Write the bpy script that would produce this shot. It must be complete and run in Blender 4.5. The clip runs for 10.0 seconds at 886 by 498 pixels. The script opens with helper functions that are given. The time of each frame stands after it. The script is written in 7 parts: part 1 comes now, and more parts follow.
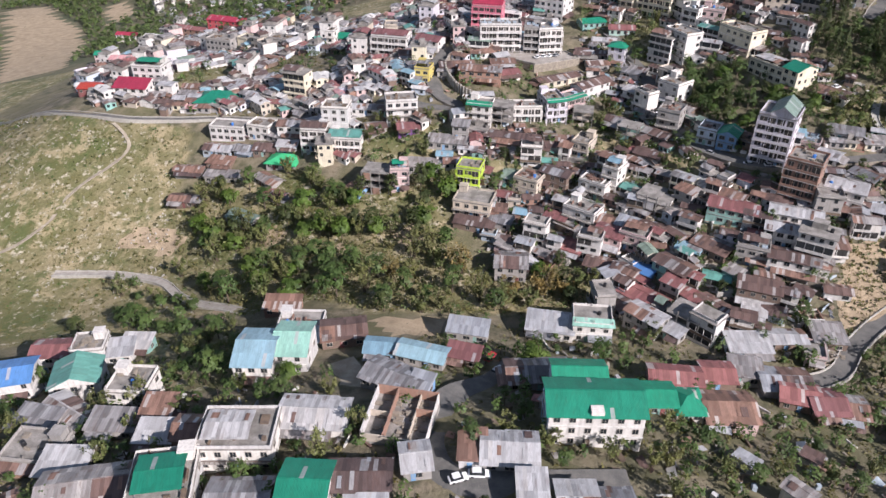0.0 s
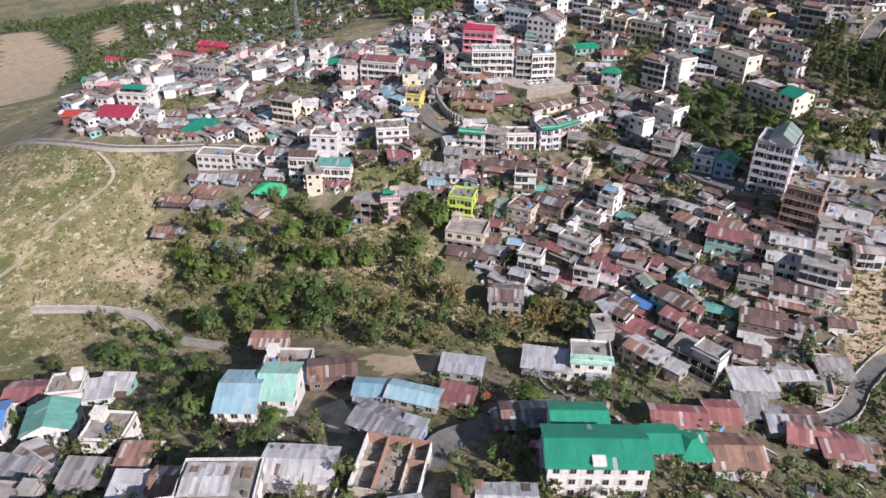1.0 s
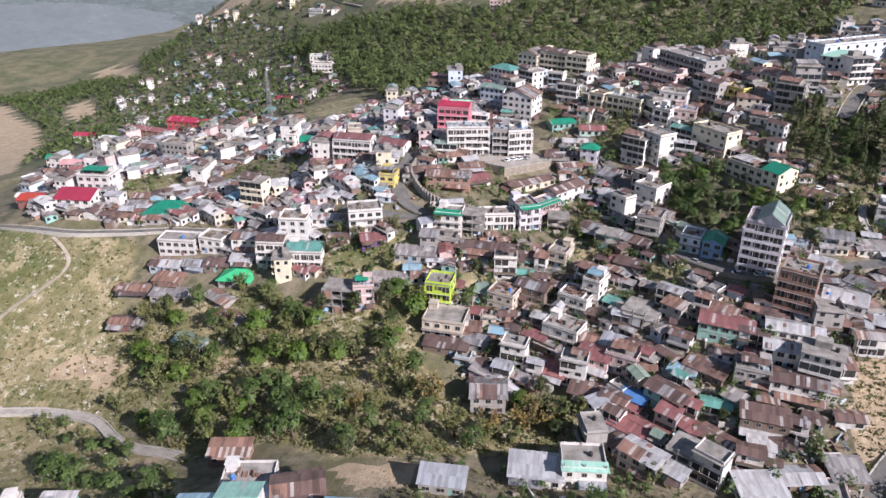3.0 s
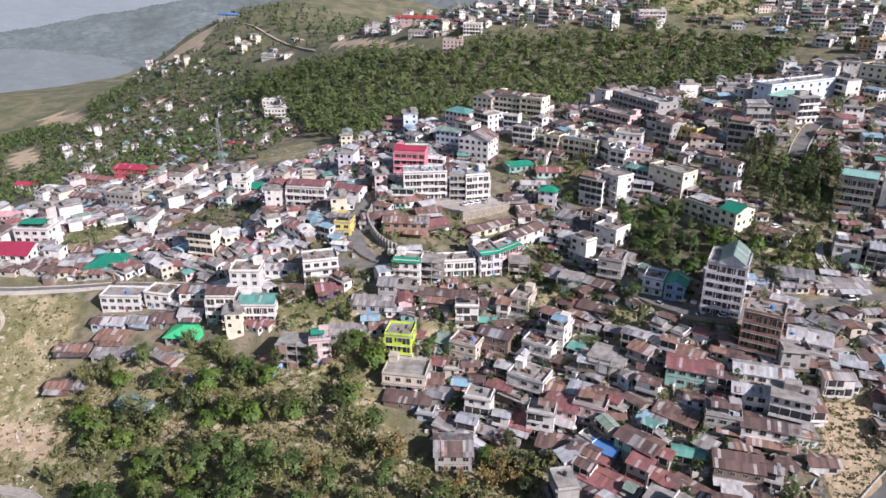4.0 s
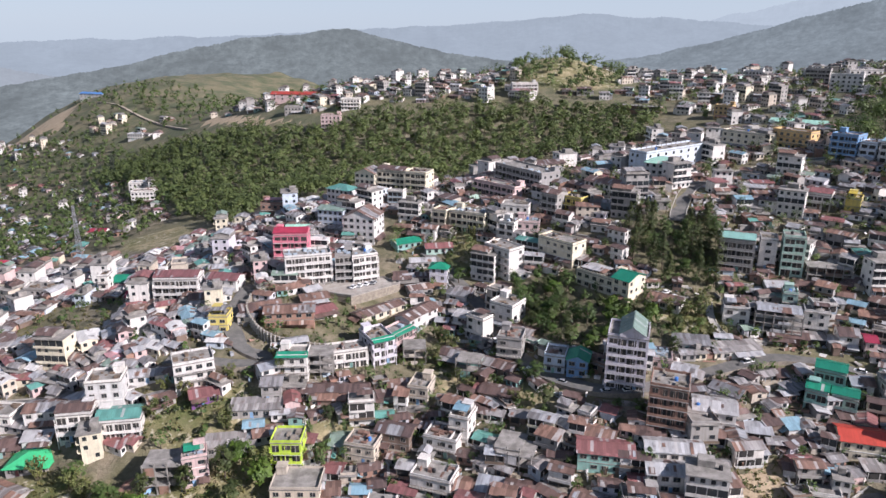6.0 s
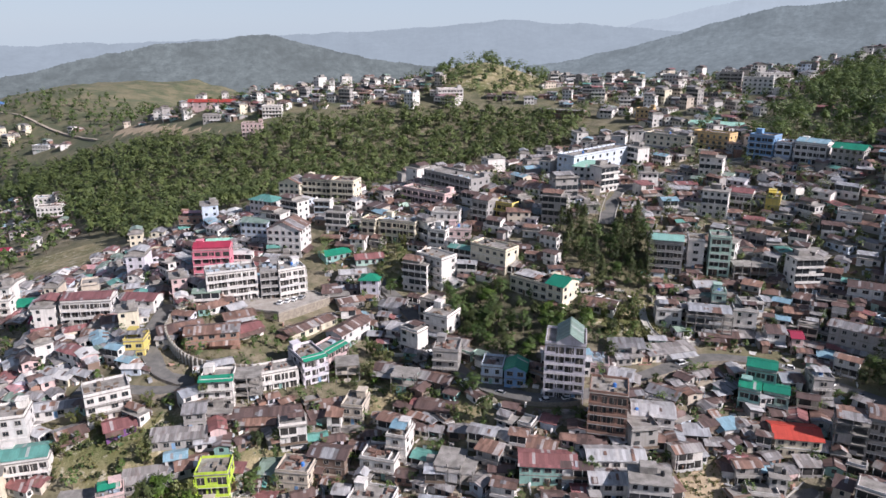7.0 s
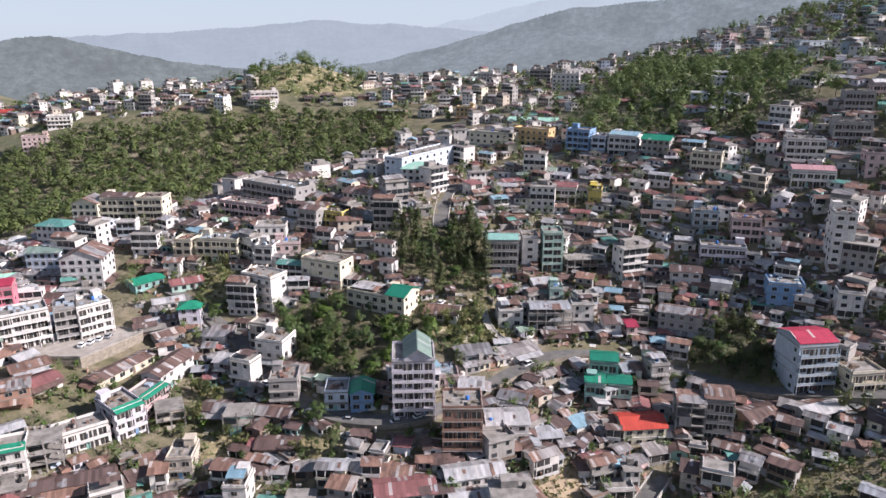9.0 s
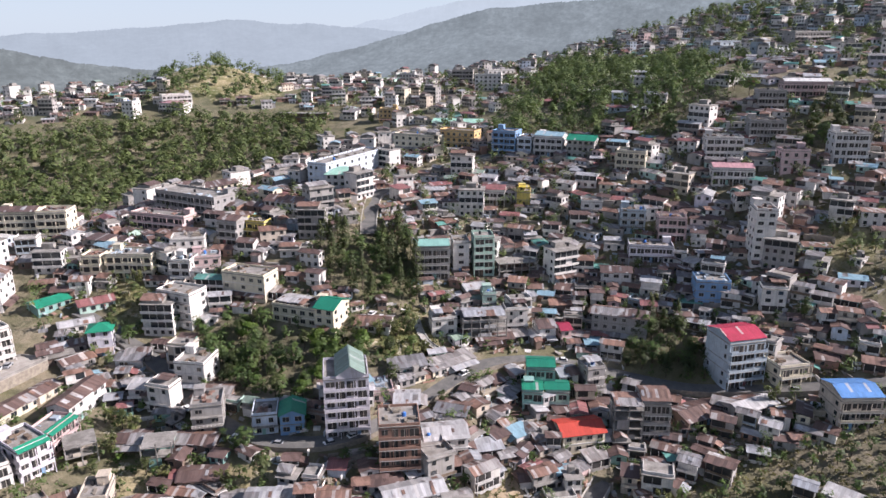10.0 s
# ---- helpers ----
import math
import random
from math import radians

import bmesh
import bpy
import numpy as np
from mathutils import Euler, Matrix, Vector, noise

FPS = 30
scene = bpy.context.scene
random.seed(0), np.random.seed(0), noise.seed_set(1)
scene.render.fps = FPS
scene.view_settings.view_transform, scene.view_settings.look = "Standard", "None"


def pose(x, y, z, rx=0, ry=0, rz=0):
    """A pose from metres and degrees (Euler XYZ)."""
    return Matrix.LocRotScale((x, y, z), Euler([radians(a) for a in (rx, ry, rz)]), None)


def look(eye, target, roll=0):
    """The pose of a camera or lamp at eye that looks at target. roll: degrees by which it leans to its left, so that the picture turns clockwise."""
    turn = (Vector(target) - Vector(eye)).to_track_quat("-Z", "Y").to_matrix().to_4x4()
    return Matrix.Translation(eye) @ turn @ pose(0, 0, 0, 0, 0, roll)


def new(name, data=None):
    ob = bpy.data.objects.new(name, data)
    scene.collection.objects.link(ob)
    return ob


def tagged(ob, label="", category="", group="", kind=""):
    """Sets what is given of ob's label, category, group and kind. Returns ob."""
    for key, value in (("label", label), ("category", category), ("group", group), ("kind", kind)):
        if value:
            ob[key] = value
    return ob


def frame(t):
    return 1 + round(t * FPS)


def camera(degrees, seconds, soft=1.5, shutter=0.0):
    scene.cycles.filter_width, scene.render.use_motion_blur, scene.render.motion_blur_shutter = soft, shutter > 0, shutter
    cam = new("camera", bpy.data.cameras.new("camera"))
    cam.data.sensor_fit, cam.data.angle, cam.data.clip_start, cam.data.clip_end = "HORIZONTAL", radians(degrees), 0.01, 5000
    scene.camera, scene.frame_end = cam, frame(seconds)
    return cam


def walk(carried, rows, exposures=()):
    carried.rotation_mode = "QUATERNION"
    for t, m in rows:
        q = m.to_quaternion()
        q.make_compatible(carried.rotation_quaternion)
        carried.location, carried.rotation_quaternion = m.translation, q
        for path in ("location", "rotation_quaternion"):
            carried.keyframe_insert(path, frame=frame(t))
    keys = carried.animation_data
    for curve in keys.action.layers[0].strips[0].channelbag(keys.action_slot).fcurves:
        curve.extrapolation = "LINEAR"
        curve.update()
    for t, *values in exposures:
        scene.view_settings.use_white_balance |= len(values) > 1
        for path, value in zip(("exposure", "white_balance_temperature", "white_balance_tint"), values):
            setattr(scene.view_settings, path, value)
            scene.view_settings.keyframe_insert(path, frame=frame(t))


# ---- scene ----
# ---- camera ----
cam = camera(64.13, 10.0)
PATH = [
    (0, (2.49, 0.68, 153.09), (-14.25, 82.74, 98.45), 0.12),
    (0.5, (1.97, 4.83, 152.84), (-14.51, 87.75, 99.44), 0.06),
    (1, (1.24, 8.70, 152.83), (-14.88, 92.41, 100.55), 0.07),
    (1.5, (0.60, 12.99, 152.93), (-15.15, 97.57, 101.96), 0.06),
    (2, (-0.16, 16.72, 153.10), (-15.50, 102.37, 103.83), 0.06),
    (3.5, (-1.72, 28.99, 152.69), (-13.48, 119.04, 110.83), 0.09),
    (4, (-2.33, 32.88, 152.53), (-10.70, 124.40, 113.10), 0.11),
    (4.5, (-2.62, 37.26, 152.34), (-7.36, 130.14, 115.58), 0.06),
    (5, (-2.95, 40.95, 152.08), (-4.11, 134.91, 117.87), 0.06),
    (5.5, (-3.18, 45.25, 152.00), (-0.22, 140.11, 120.47), 0.02),
    (7, (-3.21, 56.97, 151.17), (14.06, 150.92, 121.59), 0.00),
    (7.5, (-2.84, 61.15, 150.73), (20.43, 153.80, 121.17), -0.05),
    (8, (-2.30, 64.94, 150.48), (26.77, 155.94, 120.92), -0.12),
    (8.5, (-1.70, 68.98, 150.20), (33.47, 157.81, 120.67), -0.15),
    (9, (-0.90, 72.87, 150.17), (39.41, 159.49, 120.64), -0.15),
    (9.5, (0.22, 76.96, 150.40), (45.40, 161.13, 120.82), -0.16),
    (10, (1.36, 80.61, 150.53), (50.93, 162.28, 120.96), -0.13),
]
walk(cam, [(t, look(eye, target, roll)) for t, eye, target, roll in PATH], [(0, 0.55, 6350, 20), (2, 0.64, 6300, 21), (4.5, 0.68, 6250, 22), (7, 0.56, 6300, 20), (8.5, 0.68, 6370, 21), (10, 0.84, 6430, 22)])

# ---- world, sun ----
SUN_AZ, SUN_EL = 123.0, 32.0          # degrees, clockwise from +y
sun_dir = Vector((math.sin(radians(SUN_AZ)) * math.cos(radians(SUN_EL)),
                  math.cos(radians(SUN_AZ)) * math.cos(radians(SUN_EL)), math.sin(radians(SUN_EL))))
world = bpy.data.worlds.new("world")
scene.world = world
world.use_nodes = True
wn, wl = world.node_tree.nodes, world.node_tree.links
sky = wn.new("ShaderNodeTexSky")
sky.sky_type, sky.sun_disc = "NISHITA", False
sky.sun_elevation, sky.sun_rotation = radians(SUN_EL), radians(SUN_AZ)
sky.air_density, sky.dust_density, sky.ozone_density, sky.altitude = 1.0, 1.0, 2.0, 1500
wn["Background"].inputs["Strength"].default_value = 0.05
where, split, thin = wn.new("ShaderNodeTexCoord"), wn.new("ShaderNodeSeparateXYZ"), wn.new("ShaderNodeMapRange")
wl.new(where.outputs["Generated"], split.inputs[0])
wl.new(split.outputs[2], thin.inputs["Value"])          # haze thick at the horizon, thin overhead
thin.interpolation_type = "SMOOTHSTEP"
for key, value in (("From Min", 0.0), ("From Max", 0.55), ("To Min", 0.8), ("To Max", 0.12)):
    thin.inputs[key].default_value = value
hazy = wn.new("ShaderNodeMix")
hazy.data_type = "RGBA"
hazy.inputs[7].default_value = (7.5, 9.2, 10.5, 1)
wl.new(thin.outputs["Result"], hazy.inputs[0])
wl.new(sky.outputs["Color"], hazy.inputs[6])
wl.new(hazy.outputs[2], wn["Background"].inputs["Color"])
sun = new("sun", bpy.data.lights.new("sun", "SUN"))
sun.data.energy, sun.data.angle, sun.data.color = 5.0, radians(0.6), (1.0, 0.96, 0.9)
sun.matrix_world = look(sun_dir * 800, (0, 0, 0))


# ---- materials ----
def material(name, rough=0.8, metal=0.0):
    m = bpy.data.materials.new(name)
    m.use_nodes = True
    n, l = m.node_tree.nodes, m.node_tree.links
    b = n["Principled BSDF"]
    b.inputs["Roughness"].default_value, b.inputs["Metallic"].default_value = rough, metal
    return m, n, l, b


def mixed(n, l, fac, a, b, kind="MIX"):
    """A colour mix node; fac, a and b are sockets or values."""
    x = n.new("ShaderNodeMix")
    x.data_type, x.blend_type = "RGBA", kind
    for sock, value in ((x.inputs[0], fac), (x.inputs[6], a), (x.inputs[7], b)):
        if isinstance(value, bpy.types.NodeSocket):
            l.new(value, sock)
        elif isinstance(value, (tuple, list)):
            sock.default_value = (*value, 1)
        else:
            sock.default_value = value
    return x.outputs[2]


def noise_of(n, l, vec, scale, detail=4.0, rough=0.55):
    t = n.new("ShaderNodeTexNoise")
    t.inputs["Scale"].default_value, t.inputs["Detail"].default_value, t.inputs["Roughness"].default_value = scale, detail, rough
    l.new(vec, t.inputs["Vector"])
    return t.outputs["Fac"]


def ramped(n, l, fac, lo, hi):
    r = n.new("ShaderNodeMapRange")
    r.inputs["From Min"].default_value, r.inputs["From Max"].default_value = lo, hi
    l.new(fac, r.inputs["Value"])
    return r.outputs["Result"]


def calc(n, l, op, a, b=0.0):
    x = n.new("ShaderNodeMath")
    x.operation = op
    for sock, value in zip(x.inputs, (a, b)):
        if isinstance(value, bpy.types.NodeSocket):
            l.new(value, sock)
        else:
            sock.default_value = value
    return x.outputs[0]


def place_vec(n, l, stretch=(1, 1, 1)):
    """Local metres plus a shift of each object's own."""
    tc, oi, mp = n.new("ShaderNodeTexCoord"), n.new("ShaderNodeObjectInfo"), n.new("ShaderNodeMapping")
    l.new(tc.outputs["Object"], mp.inputs["Vector"])
    k = n.new("ShaderNodeCombineXYZ")
    s = calc(n, l, "MULTIPLY", oi.outputs["Random"], 90.0)
    for i in range(3):
        l.new(s, k.inputs[i])
    l.new(k.outputs[0], mp.inputs["Location"])
    mp.inputs["Scale"].default_value = stretch
    return mp.outputs[0], tc.outputs["Object"], oi.outputs["Random"]


def shaded(c, k):
    return tuple(min(1.0, v * k) for v in c)


def wall_paint(name, c, dirt=0.55):
    """Painted plaster with rain streaks and worn patches."""
    m, n, l, b = material(name, 0.85)
    vec, raw, rnd = place_vec(n, l)
    streak, _, _ = place_vec(n, l, (1.6, 1.6, 0.12))
    col = mixed(n, l, ramped(n, l, noise_of(n, l, vec, 0.35, 5), 0.35, 0.75), c, shaded(c, 0.72))
    col = mixed(n, l, calc(n, l, "MULTIPLY", ramped(n, l, noise_of(n, l, streak, 1.1, 4), 0.48, 0.8), dirt), col, (0.16, 0.145, 0.125))
    col = mixed(n, l, calc(n, l, "MULTIPLY", ramped(n, l, noise_of(n, l, vec, 2.6, 3), 0.54, 0.74), 0.5), col, (0.3, 0.27, 0.23))
    tint = mixed(n, l, rnd, (0.82, 0.82, 0.84), (1.06, 1.03, 1.0))
    l.new(mixed(n, l, 1.0, col, tint, "MULTIPLY"), b.inputs["Base Color"])
    bump = n.new("ShaderNodeBump")
    bump.inputs["Strength"].default_value, bump.inputs["Distance"].default_value = 0.4, 0.03
    l.new(noise_of(n, l, vec, 6.0, 3), bump.inputs["Height"])
    l.new(bump.outputs[0], b.inputs["Normal"])
    return m


def tin_roof(name, c, rust=0.35, gloss=0.5):
    """Corrugated sheets: each about 0.85 m wide and 3.6 m long, with its own fading and rust."""
    m, n, l, b = material(name, gloss, 0.15)
    vec, raw, rnd = place_vec(n, l)
    sep = n.new("ShaderNodeSeparateXYZ")
    l.new(raw, sep.inputs[0])
    sx = calc(n, l, "FLOOR", calc(n, l, "DIVIDE", sep.outputs[0], 0.85))
    sy = calc(n, l, "FLOOR", calc(n, l, "DIVIDE", sep.outputs[1], 3.6))
    cell = n.new("ShaderNodeCombineXYZ")
    l.new(sx, cell.inputs[0]), l.new(sy, cell.inputs[1]), l.new(calc(n, l, "MULTIPLY", rnd, 50.0), cell.inputs[2])
    white = n.new("ShaderNodeTexWhiteNoise")
    l.new(cell.outputs[0], white.inputs["Vector"])
    col = mixed(n, l, white.outputs["Value"], shaded(c, 1 - 0.62 * rust), shaded(c, 1 + 0.85 * rust))
    odd = calc(n, l, "GREATER_THAN", white.outputs["Value"], 1.0 - 0.16 * rust)
    col = mixed(n, l, calc(n, l, "MULTIPLY", odd, 0.8), col, (0.5, 0.5, 0.5))
    run, _, _ = place_vec(n, l, (3.2, 0.22, 1))
    col = mixed(n, l, calc(n, l, "MULTIPLY", ramped(n, l, noise_of(n, l, run, 1.6, 4, 0.7), 0.5, 0.72), 0.5), col, shaded(c, 0.45))
    col = mixed(n, l, calc(n, l, "MULTIPLY", ramped(n, l, noise_of(n, l, run, 0.9, 4, 0.7), 0.56, 0.76), 0.35), col, shaded(c, 1.7))
    stain, _, _ = place_vec(n, l, (1.4, 0.35, 1))
    col = mixed(n, l, calc(n, l, "MULTIPLY", ramped(n, l, noise_of(n, l, stain, 0.9, 5), 0.5, 0.78), rust), col, (0.13, 0.062, 0.04))
    col = mixed(n, l, calc(n, l, "MULTIPLY", ramped(n, l, noise_of(n, l, vec, 0.28, 3), 0.45, 0.8), 0.4), col, shaded(c, 0.45))
    tint = mixed(n, l, rnd, (0.75, 0.77, 0.8), (1.12, 1.06, 1.0))
    l.new(mixed(n, l, 1.0, col, tint, "MULTIPLY"), b.inputs["Base Color"])
    wave = n.new("ShaderNodeTexWave")
    wave.bands_direction = "X"
    wave.inputs["Scale"].default_value = 1.2
    l.new(raw, wave.inputs["Vector"])
    bump = n.new("ShaderNodeBump")
    bump.inputs["Strength"].default_value, bump.inputs["Distance"].default_value = 0.5, 0.04
    l.new(wave.outputs["Fac"], bump.inputs["Height"])
    l.new(bump.outputs[0], b.inputs["Normal"])
    return m


def leafage(name, a, bcol, c):
    """Leaves: three greens by clump and by plant, a little light through them."""
    m, n, l, b = material(name, 0.6)
    geo, oi = n.new("ShaderNodeNewGeometry"), n.new("ShaderNodeObjectInfo")
    col = mixed(n, l, geo.outputs["Random Per Island"], a, bcol)
    col = mixed(n, l, calc(n, l, "MULTIPLY", oi.outputs["Random"], 0.6), col, c)
    col = mixed(n, l, ramped(n, l, noise_of(n, l, geo.outputs["Position"], 0.09, 3), 0.4, 0.65), col, mixed(n, l, 0.5, col, c))
    col = mixed(n, l, ramped(n, l, noise_of(n, l, geo.outputs["Position"], 0.22, 2), 0.38, 0.62), mixed(n, l, 1.0, col, (0.62, 0.66, 0.6), "MULTIPLY"), mixed(n, l, 1.0, col, (1.35, 1.3, 1.15), "MULTIPLY"))
    l.new(col, b.inputs["Base Color"])
    tr = n.new("ShaderNodeBsdfTranslucent")
    l.new(col, tr.inputs["Color"])
    add = n.new("ShaderNodeMixShader")
    add.inputs[0].default_value = 0.35
    l.new(b.outputs[0], add.inputs[1]), l.new(tr.outputs[0], add.inputs[2])
    l.new(add.outputs[0], n["Material Output"].inputs["Surface"])
    return m


def speckled(name, a, bcol, scale=1.0, rough=0.9, c=None):
    m, n, l, b = material(name, rough)
    vec, raw, rnd = place_vec(n, l)
    col = mixed(n, l, ramped(n, l, noise_of(n, l, vec, 0.4 * scale, 6), 0.35, 0.65), a, bcol)
    col = mixed(n, l, calc(n, l, "MULTIPLY", ramped(n, l, noise_of(n, l, vec, 4 * scale, 4), 0.5, 0.75), 0.6), col, c or shaded(a, 0.55))
    l.new(col, b.inputs["Base Color"])
    bump = n.new("ShaderNodeBump")
    bump.inputs["Strength"].default_value, bump.inputs["Distance"].default_value = 0.5, 0.05
    l.new(noise_of(n, l, vec, 5 * scale, 4), bump.inputs["Height"])
    l.new(bump.outputs[0], b.inputs["Normal"])
    return m


WALL = {k: wall_paint("paint_" + k, c, d) for k, c, d in (
    ("white", (0.73, 0.715, 0.69), 0.45), ("cream", (0.74, 0.68, 0.53), 0.45), ("beige", (0.60, 0.53, 0.44), 0.5),
    ("pink", (0.66, 0.49, 0.48), 0.5), ("pinkred", (0.74, 0.22, 0.30), 0.4), ("red", (0.50, 0.07, 0.09), 0.4),
    ("maroon", (0.24, 0.08, 0.08), 0.4), ("blue", (0.20, 0.38, 0.62), 0.45), ("bluew", (0.60, 0.69, 0.80), 0.5),
    ("blueg", (0.40, 0.49, 0.57), 0.5), ("teal", (0.25, 0.47, 0.43), 0.5), ("mint", (0.46, 0.66, 0.57), 0.5),
    ("lime", (0.52, 0.72, 0.06), 0.35), ("yellow", (0.66, 0.54, 0.15), 0.4), ("orange", (0.72, 0.49, 0.22), 0.35),
    ("grey", (0.36, 0.35, 0.34), 0.6), ("brown", (0.20, 0.14, 0.11), 0.6), ("brick", (0.34, 0.20, 0.15), 0.6),
    ("lav", (0.68, 0.66, 0.73), 0.45), ("purple", (0.20, 0.08, 0.25), 0.4))}
ROOF = {k: tin_roof("roof_" + k, c, r, g) for k, c, r, g in (
    ("brown", (0.145, 0.10, 0.092), 0.5, 0.55), ("rust", (0.24, 0.15, 0.12), 0.6, 0.6), ("grey", (0.28, 0.275, 0.28), 0.6, 0.45),
    ("silver", (0.45, 0.465, 0.49), 0.4, 0.42), ("green", (0.015, 0.27, 0.17), 0.12, 0.45), ("tealg", (0.13, 0.35, 0.31), 0.2, 0.5),
    ("tarp", (0.06, 0.58, 0.25), 0.03, 0.55), ("mint", (0.34, 0.62, 0.53), 0.15, 0.5), ("blue", (0.10, 0.26, 0.58), 0.12, 0.45),
    ("blueg", (0.28, 0.46, 0.56), 0.2, 0.45), ("red", (0.48, 0.07, 0.05), 0.12, 0.5), ("crimson", (0.42, 0.045, 0.09), 0.14, 0.5),
    ("maroon", (0.28, 0.125, 0.125), 0.4, 0.55), ("pink", (0.60, 0.34, 0.36), 0.2, 0.55), ("white", (0.74, 0.74, 0.73), 0.15, 0.5),
    ("greeng", (0.24, 0.33, 0.28), 0.3, 0.55), ("yellow", (0.72, 0.55, 0.08), 0.1, 0.5), ("lime", (0.50, 0.72, 0.08), 0.1, 0.5))}
CONC = speckled("concrete", (0.33, 0.31, 0.29), (0.165, 0.155, 0.14), 0.9, 0.9, (0.10, 0.092, 0.082))
TRIM = wall_paint("trim_white", (0.74, 0.73, 0.71), 0.4)
# near-black paint for the shade inside galleries, doorways and verandas
ROOM_SHADE = speckled("painted_room_shade", (0.035, 0.033, 0.032), (0.05, 0.047, 0.045), 1.0)
TIMBER = speckled("weathered_timber", (0.19, 0.14, 0.10), (0.12, 0.09, 0.07), 2.0)
TANK = material("tank_plastic", 0.45)[0]
TANK.node_tree.nodes["Principled BSDF"].inputs["Base Color"].default_value = (0.02, 0.02, 0.022, 1)
TANK_BLUE = material("tank_blue", 0.45)[0]
TANK_BLUE.node_tree.nodes["Principled BSDF"].inputs["Base Color"].default_value = (0.05, 0.18, 0.5, 1)
STEEL = material("steel", 0.45, 0.7)[0]
STEEL.node_tree.nodes["Principled BSDF"].inputs["Base Color"].default_value = (0.4, 0.4, 0.42, 1)
# dark glass; also painted as recess shade behind the far houses' balconies
GLASS_AND_SHADE = material("glass_and_recess_shade", 0.12)[0]
GLASS_AND_SHADE.node_tree.nodes["Principled BSDF"].inputs["Base Color"].default_value = (0.03, 0.035, 0.04, 1)
FRAME_M = speckled("window_frame", (0.40, 0.37, 0.33), (0.26, 0.23, 0.20), 3.0)
ASPHALT = speckled("asphalt", (0.16, 0.155, 0.145), (0.10, 0.10, 0.098), 1.0, 0.9, (0.22, 0.20, 0.17))
DECK = speckled("pale_paving", (0.42, 0.39, 0.35), (0.30, 0.27, 0.24), 1.0, 0.9, (0.2, 0.185, 0.165))
DIRT_ROAD = speckled("dirt_track", (0.42, 0.37, 0.29), (0.30, 0.25, 0.19), 1.0)
KERB = speckled("kerb_stone", (0.46, 0.44, 0.40), (0.34, 0.32, 0.29), 2.0)
STONE = speckled("rubble_stone", (0.30, 0.26, 0.21), (0.19, 0.165, 0.135), 2.5)
BARK = speckled("bark", (0.13, 0.10, 0.07), (0.08, 0.062, 0.045), 3.0)
LEAF = leafage("leaf_broad", (0.055, 0.108, 0.028), (0.098, 0.16, 0.046), (0.10, 0.145, 0.048))
LEAF_WOOD = leafage("leaf_wood", (0.07, 0.12, 0.04), (0.12, 0.18, 0.062), (0.13, 0.158, 0.062))
LEAF_DARK = leafage("leaf_dark", (0.04, 0.065, 0.022), (0.07, 0.10, 0.034), (0.08, 0.095, 0.036))
LEAF_DRY = leafage("leaf_bamboo", (0.11, 0.15, 0.05), (0.17, 0.20, 0.075), (0.18, 0.175, 0.072))
LEAF_GOLD = leafage("leaf_golden", (0.20, 0.165, 0.06), (0.27, 0.215, 0.085), (0.24, 0.17, 0.07))
LEAF_LIME = leafage("leaf_bright", (0.07, 0.14, 0.02), (0.11, 0.19, 0.035), (0.10, 0.15, 0.03))
GRASS = leafage("grass_blades", (0.10, 0.105, 0.035), (0.19, 0.165, 0.07), (0.14, 0.135, 0.05))


# ---- mesh building ----
class Geo:
    def __init__(self):
        self.v, self.f, self.m = [], [], []

    def face(self, pts, mat=0):
        i = len(self.v)
        self.v += [tuple(p) for p in pts]
        self.f.append(tuple(range(i, i + len(pts))))
        self.m.append(mat)

    def box(self, x0, y0, z0, x1, y1, z1, mat=0):
        i = len(self.v)
        self.v += [(x0, y0, z0), (x1, y0, z0), (x1, y1, z0), (x0, y1, z0), (x0, y0, z1), (x1, y0, z1), (x1, y1, z1), (x0, y1, z1)]
        for q in ((0, 3, 2, 1), (4, 5, 6, 7), (0, 1, 5, 4), (1, 2, 6, 5), (2, 3, 7, 6), (3, 0, 4, 7)):
            self.f.append(tuple(i + k for k in q))
            self.m.append(mat)

    def plate(self, pts, thick, mat=0):
        """A flat plate: its upper outline, and its thickness downwards."""
        low = [(p[0], p[1], p[2] - thick) for p in pts]
        self.face(pts, mat)
        self.face(low[::-1], mat)
        for k in range(len(pts)):
            j = (k + 1) % len(pts)
            self.face((low[k], low[j], pts[j], pts[k]), mat)

    def tube(self, a, b, r0, r1, sides=6, mat=0):
        a, b = Vector(a), Vector(b)
        d = (b - a).normalized()
        u = d.orthogonal().normalized()
        w = d.cross(u)
        i = len(self.v)
        for c, r in ((a, r0), (b, r1)):
            for k in range(sides):
                q = 2 * math.pi * k / sides
                self.v.append(tuple(c + (u * math.cos(q) + w * math.sin(q)) * r))
        for k in range(sides):
            j = (k + 1) % sides
            self.f.append((i + k, i + j, i + sides + j, i + sides + k))
            self.m.append(mat)
        self.f.append(tuple(i + sides + k for k in range(sides)))
        self.m.append(mat)

    def mesh(self, name, mats):
        me = bpy.data.meshes.new(name)
        me.from_pydata(self.v, [], self.f)
        for m in mats:
            me.materials.append(m)
        me.polygons.foreach_set("material_index", self.m)
        me.update()
        return me


def part(name, geo, mats, parent, label="", m=None):
    data = geo.mesh(name, mats) if isinstance(geo, Geo) else geo
    ob = new(name, data)
    ob.parent = parent
    if m is not None:
        ob.matrix_basis = m
    if label:
        ob["label"] = label
    return ob


def thing(name, label, category, group="", m=None):
    e = new(name)
    e.empty_display_size = 0.5
    if m is not None:
        e.matrix_basis = m
    return tagged(e, label, category, group)


# ---- land ----
HILLS = []


